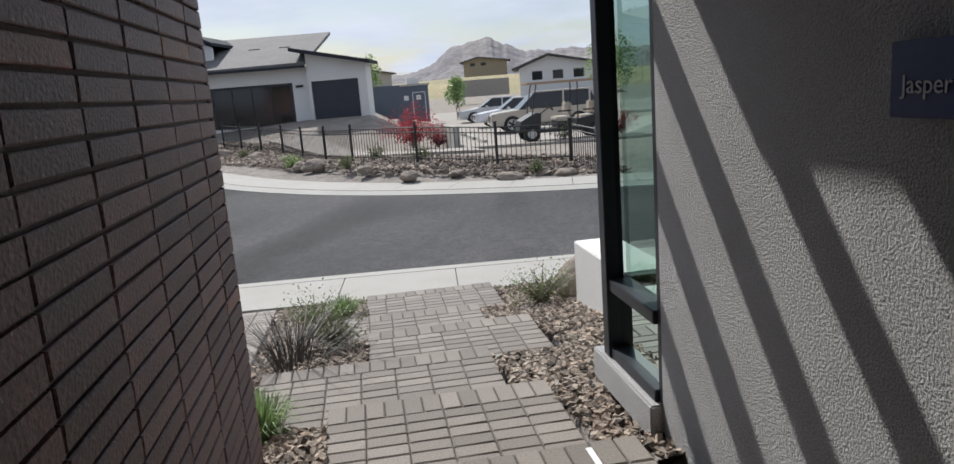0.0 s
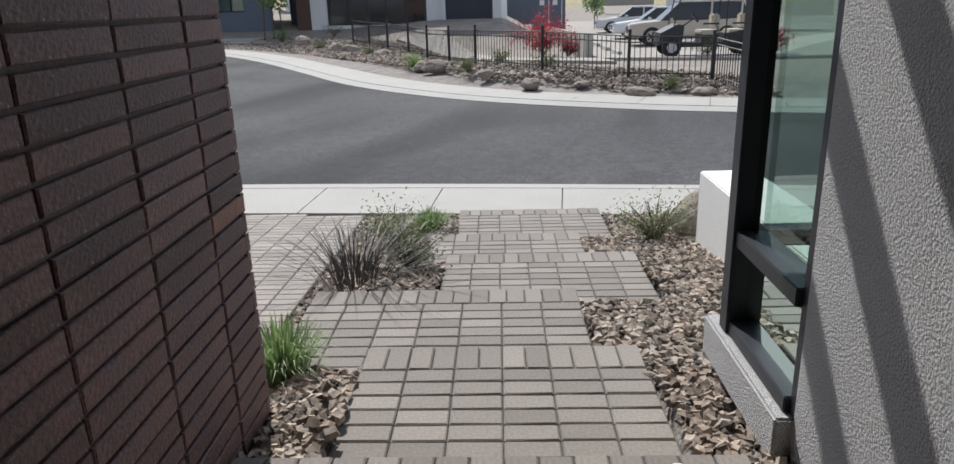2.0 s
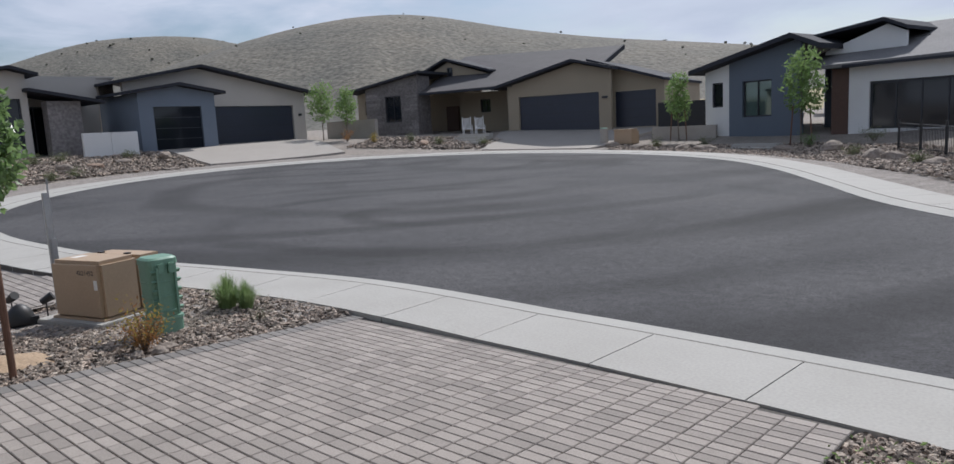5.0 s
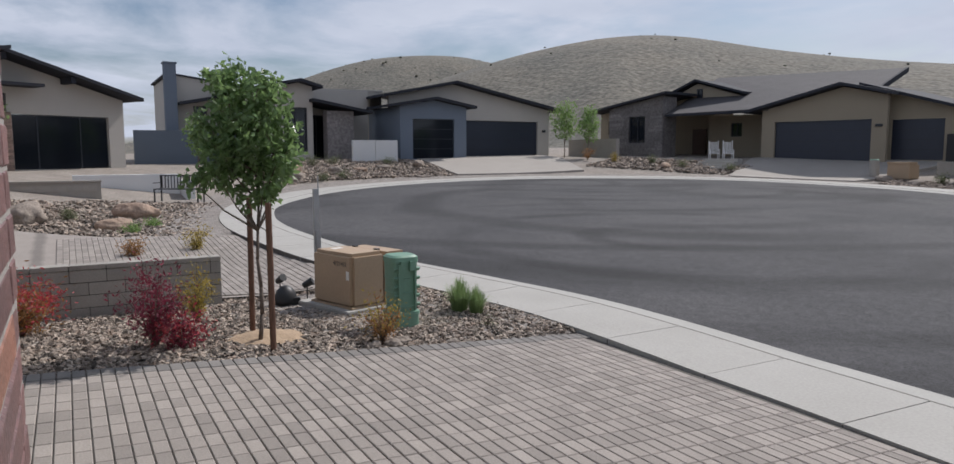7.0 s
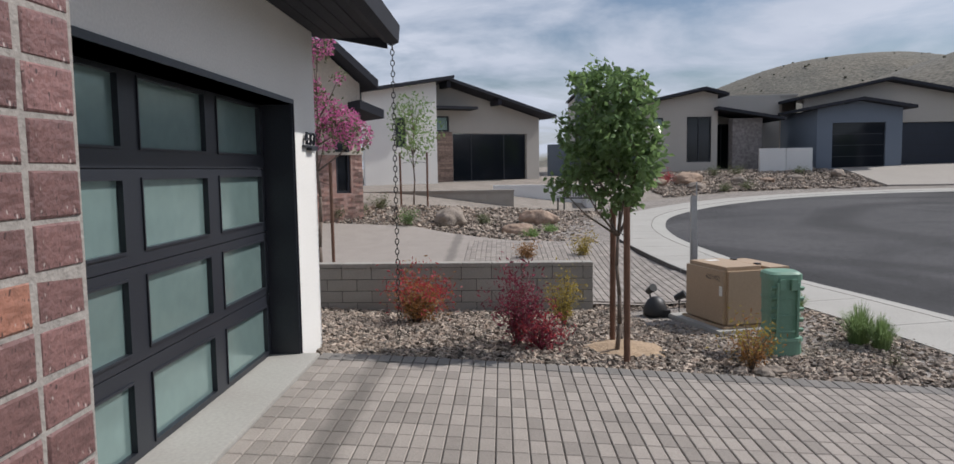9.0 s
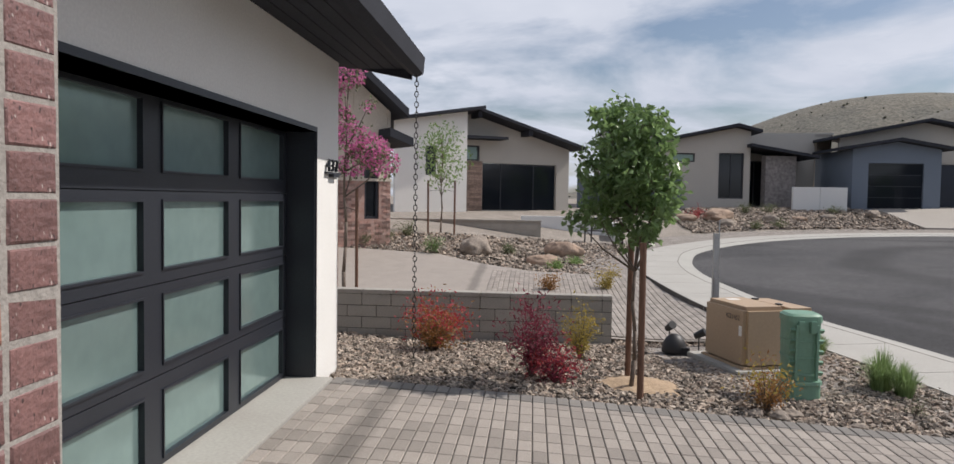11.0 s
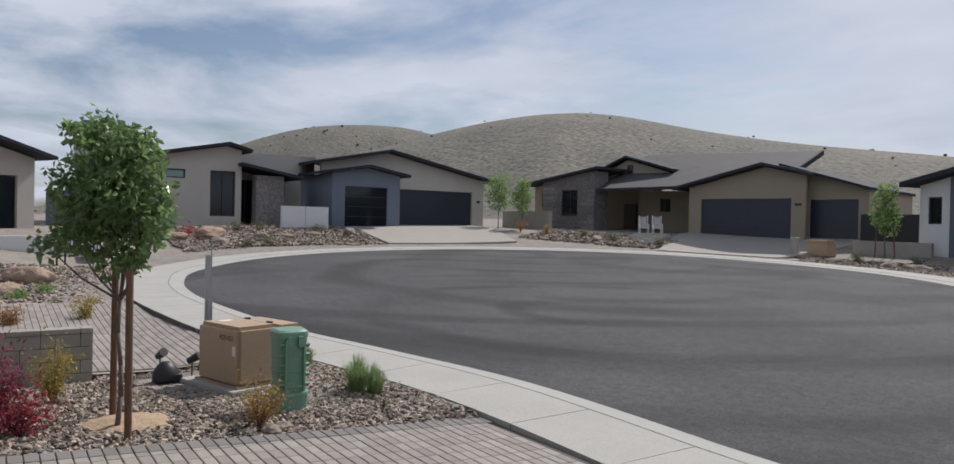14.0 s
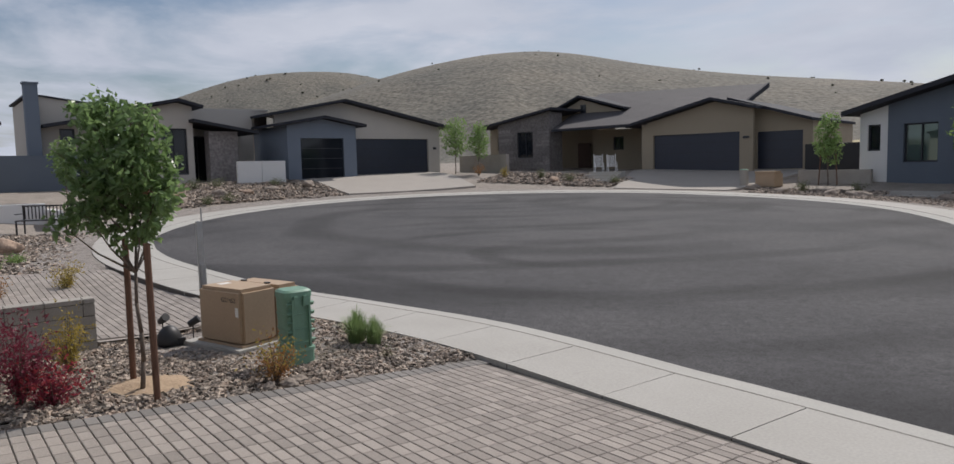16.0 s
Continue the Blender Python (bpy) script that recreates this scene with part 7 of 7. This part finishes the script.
def car(label, m, paint, L, H, W, sill, belt, lower, cabin, wheels, wr):
    """A parked car; x runs from the front bumper to the back, the profile points are fractions of L and H."""
    c = thing("car", label, "car", m, "parked cars")
    bm = bmesh.new()
    prism(bm, [(x * L, z * H) for x, z in lower], -W / 2, W / 2)
    bmesh.ops.bevel(bm, geom=bm.edges[:], offset=0.07, segments=3, affect="EDGES", clamp_overlap=True)
    part("body", bm, paint, c, smooth=False)
    bm = bmesh.new()
    prism(bm, [(x * L, z * H) for x, z in cabin], -W / 2 + 0.06, W / 2 - 0.06)
    for v in bm.verts:
        f = (v.co.z / H - belt) / (1 - belt)
        v.co.y *= 1 - 0.2 * max(0, f)
    bmesh.ops.bevel(bm, geom=bm.edges[:], offset=0.05, segments=2, affect="EDGES", clamp_overlap=True)
    part("cabin", bm, dark_glass, c, "dark tinted windows")
    xs = sorted(cabin, key=lambda p: -p[1])[:2]
    r0, r1 = min(p[0] for p in xs) * L, max(p[0] for p in xs) * L
    part("roof", boxes((r0 - 0.05, r1 + 0.1, -W * 0.38, W * 0.38, H - 0.04, H + 0.015), bevel=0.02), paint, c)
    for s in (-1, 1):
        for fx in ((r0 + r1) / 2 - 0.05, r1 - 0.1):
            b = bmesh.new()
            tube(b, (fx, s * (W / 2 - 0.05), belt * H), (fx + 0.05, s * W * 0.385, H - 0.03), 0.045, 0.045, 6)
            part("pillar", b, paint, c)
        part("mirror", boxes((cabin[0][0] * L + 0.35, cabin[0][0] * L + 0.5, s * (W / 2 + 0.07) - 0.07, s * (W / 2 + 0.07) + 0.07, belt * H, belt * H + 0.14), bevel=0.02), paint, c)
        part("headlight", boxes((0.02, 0.32, s * W * 0.36 - 0.16, s * W * 0.36 + 0.16, 0.43 * H, 0.51 * H), bevel=0.03), lamp_mat, c, "clear headlight")
        for fx in wheels:
            b = bmesh.new()
            tube(b, (fx * L, s * (W / 2 - 0.2), wr), (fx * L, s * (W / 2 + 0.015), wr), wr, wr, 28)
            w = part("wheel", b, tyre_mat, c, "black tyre")
            b = bmesh.new()
            tube(b, (fx * L, s * (W / 2), wr), (fx * L, s * (W / 2 + 0.024), wr), wr * 0.66, wr * 0.62, 24)
            part("rim", b, rim_mat, w, "alloy rim")
            for k in range(5):
                b = bmesh.new()
                a = k * 2 * math.pi / 5
                tube(b, (fx * L, s * (W / 2 + 0.026), wr), (fx * L + wr * 0.55 * math.cos(a), s * (W / 2 + 0.026), wr + wr * 0.55 * math.sin(a)), 0.03, 0.04, 6)
                part("spoke", b, tyre_mat, w)
    part("grille", boxes((-0.01, 0.03, -W * 0.22, W * 0.22, 0.30 * H, 0.45 * H), bevel=0.01), black_plastic, c)
    return c


LOW_S = [(0.0, 0.20), (1.0, 0.22), (1.0, 0.58), (0.95, 0.66), (0.72, 0.64), (0.30, 0.62), (0.03, 0.50), (0.0, 0.42)]
CAB_S = [(0.28, 0.60), (0.93, 0.62), (0.72, 0.98), (0.46, 1.0)]
LOW_U = [(0.0, 0.20), (1.0, 0.22), (1.0, 0.56), (0.98, 0.60), (0.6, 0.58), (0.27, 0.58), (0.04, 0.52), (0.0, 0.46)]
CAB_U = [(0.25, 0.56), (0.985, 0.58), (0.93, 0.97), (0.42, 1.0)]
silver = material("silver_paint", (0.55, 0.56, 0.58), 0.25, 0.03, 1.0, 20.0, spec=0.7)
white_car = material("white_paint_car", (0.72, 0.73, 0.76), 0.22, 0.03, 1.0, 20.0, spec=0.7)
champagne = material("champagne_paint", (0.47, 0.42, 0.35), 0.25, 0.03, 1.0, 20.0, spec=0.7)
car("champagne sports utility vehicle parked in the car park", pose(12.2, 30.4, z_lot(13, 30.4) + 0.03, 0, 0, -4), champagne, 4.85, 1.72, 1.9, 0.2, 0.56, LOW_U, CAB_U, (0.19, 0.80), 0.38)
car("white saloon car parked in the car park", pose(12.4, 36.0, z_lot(13, 36.0) + 0.03, 0, 0, -4), white_car, 4.6, 1.45, 1.8, 0.2, 0.6, LOW_S, CAB_S, (0.19, 0.80), 0.33)
car("silver saloon car parked in the car park", pose(12.5, 43.0, z_lot(13, 43.0) + 0.03, 0, 0, -4), silver, 4.6, 1.42, 1.8, 0.2, 0.6, LOW_S, CAB_S, (0.19, 0.80), 0.33)

gc = thing("golf_cart", "black open golf cart with beige seats and a flat roof", "golf cart", pose(11.9, 22.0, z_lot(13, 22) + 0.03, 0, 0, -3))
seat_mat = material("beige_vinyl", (0.48, 0.43, 0.36), 0.6, 0.05, 4.0, 30.0)
part("chassis", boxes((0.0, 2.75, -0.5, 0.5, 0.28, 0.40), bevel=0.02), black_plastic, gc)
part("cowl", prism(bmesh.new(), [(-0.25, 0.34), (0.45, 0.34), (0.5, 0.92), (0.30, 0.95), (-0.2, 0.70)], -0.52, 0.52), black_plastic, gc, "black front cowl")
part("rear_body", prism(bmesh.new(), [(1.75, 0.34), (2.9, 0.36), (2.9, 0.70), (2.5, 0.80), (1.75, 0.66)], -0.54, 0.54), black_plastic, gc)
for x in (1.0, 1.85):
    part("seat", boxes((x, x + 0.5, -0.52, 0.52, 0.62, 0.76), bevel=0.04), seat_mat, gc)
    for s in (-0.27, 0.27):
        part("backrest", boxes((x + 0.42, x + 0.54, s - 0.23, s + 0.23, 0.80, 1.22), bevel=0.05), seat_mat, gc)
    part("armrest", boxes((x + 0.05, x + 0.5, -0.56, -0.51, 0.92, 0.97)), black_plastic, gc)
    part("seat_box", boxes((x + 0.03, x + 0.47, -0.48, 0.48, 0.40, 0.62)), black_plastic, gc)
part("rear_seat", boxes((2.35, 2.85, -0.5, 0.5, 0.82, 0.92), bevel=0.03), black_plastic, gc)
part("roof", boxes((0.05, 3.0, -0.6, 0.6, 1.86, 1.94), bevel=0.03), tan_paint, gc, "dark-edged flat roof")
for s in (-0.5, 0.5):
    for p, q in (((0.2, s, 0.9), (0.38, s, 1.88)), ((1.72, s, 0.4), (1.75, s, 1.88)), ((2.75, s, 0.7), (2.9, s, 1.88))):
        part("roof_post", tube(bmesh.new(), p, q, 0.02, 0.02, 8), black_plastic, gc)
    for x in (0.15, 2.35):
        w = part("wheel", tube(bmesh.new(), (x, s * 0.86, 0.27), (x, s * 1.16, 0.27), 0.28, 0.28, 20), tyre_mat, gc)
        part("rim", tube(bmesh.new(), (x, s * 1.1, 0.27), (x, s * 1.18, 0.27), 0.16, 0.15, 16), rim_mat, w)
part("steering_column", tube(bmesh.new(), (0.45, -0.25, 0.85), (0.85, -0.25, 1.12), 0.02, 0.02, 8), black_plastic, gc)
part("steering_wheel", tube(bmesh.new(), (0.83, -0.25, 1.10), (0.86, -0.25, 1.125), 0.17, 0.17, 18), black_plastic, gc)

# utility enclosure, yard walls and far houses
en = thing("utility_enclosure", "grey block utility enclosure with a dark gate", "enclosure", pose(9.0, 45.6, z_lot(9, 45.6) - 0.2))
part("block_wall", boxes((0, 2.0, 0, 2.5, 0, 2.6)), stucco_slate, en)
part("roof_cap", boxes((-0.1, 2.1, -0.1, 2.6, 2.6, 2.72)), stucco_warm, en)
part("unit", boxes((0.7, 1.5, 0.6, 1.5, 2.72, 3.1), bevel=0.03), stucco_pale, en)
part("door_frame", boxes((0.95, 1.0, -0.03, -0.002, 0.2, 2.2), (1.75, 1.8, -0.03, -0.002, 0.2, 2.2), (1.0, 1.75, -0.03, -0.002, 2.15, 2.2)), stucco_pale, en)
part("notice", boxes((0.4, 0.7, -0.02, -0.003, 1.7, 2.0)), MATS["notice_paper"], en)
part("notice", boxes((1.2, 1.5, -0.02, -0.003, 1.7, 2.0)), MATS["notice_paper"], en)
tagged(part("yard_wall", boxes((7.2, 9.0, 42.5, 42.7, 0.4, 2.4)), stucco_slate), "grey yard wall beside the white house", "garden wall", kind="structure")
tagged(part("yard_wall", boxes((17.0, 22.5, 75.0, 75.3, 1.0, 2.75)), block_mat), "tan block wall beyond the car park", "garden wall", kind="structure")


def small_house(m, w, d, h, rise, wall, label, wins=3):
    hs = thing("house", label, "house", m, "houses on the slope")
    part("wall", wall_bm([(0, h), (w * 0.35, h + rise), (w, h * 0.95)], [(w * (0.15 + 0.25 * i), w * (0.15 + 0.25 * i) + 1.2, h * 0.35, h * 0.8) for i in range(wins)], 0, 0.3, -2), wall, hs)
    part("wall", boxes((0, 0.3, 0.3, d, -2, h), (w - 0.3, w, 0.3, d, -2, h * 0.95), (0.3, w - 0.3, d - 0.3, d, -2, h * 0.95)), wall, hs)
    for i in range(wins):
        house_window(hs, w * (0.15 + 0.25 * i), w * (0.15 + 0.25 * i) + 1.2, h * 0.35, h * 0.8, 0.1, 0)
    house_roof(hs, [(-0.8, h - 0.2, w * 0.35, h + rise + 0.05, -0.8, d + 0.5), (w * 0.35, h + rise + 0.05, w + 0.8, h * 0.95 - 0.15, -0.8, d + 0.5)], roof_dark, label="dark gable roof")
    return hs


small_house(facing(25.04, 81.07, 1.5, 0.966, -0.26), 9.5, 9, 2.2, 1.2, stucco_pale, "pale grey stucco house beyond the car park")
small_house(facing(31.0, 166, 6.3, 0.98, -0.2), 10, 9, 1.5, 0.8, stucco_tan, "grey house on the slope beyond", 2)
small_house(facing(4.0, 135, 3.6, 0.99, 0.1), 9, 9, 2.2, 1.0, stucco_warm, "distant house on the dry slope", 2)
small_house(facing(-9.8, 58, 2.5, 0.96, 0.28), 9, 9, 3.2, 1.4, stucco_pale, "pale house behind, between the roofs", 2)
small_house(facing(-47, 12, 1.0, 0.0, 1.0), 8, 8, 2.2, 0.4, stucco_tan, "low tan house seen between the yards", 2)
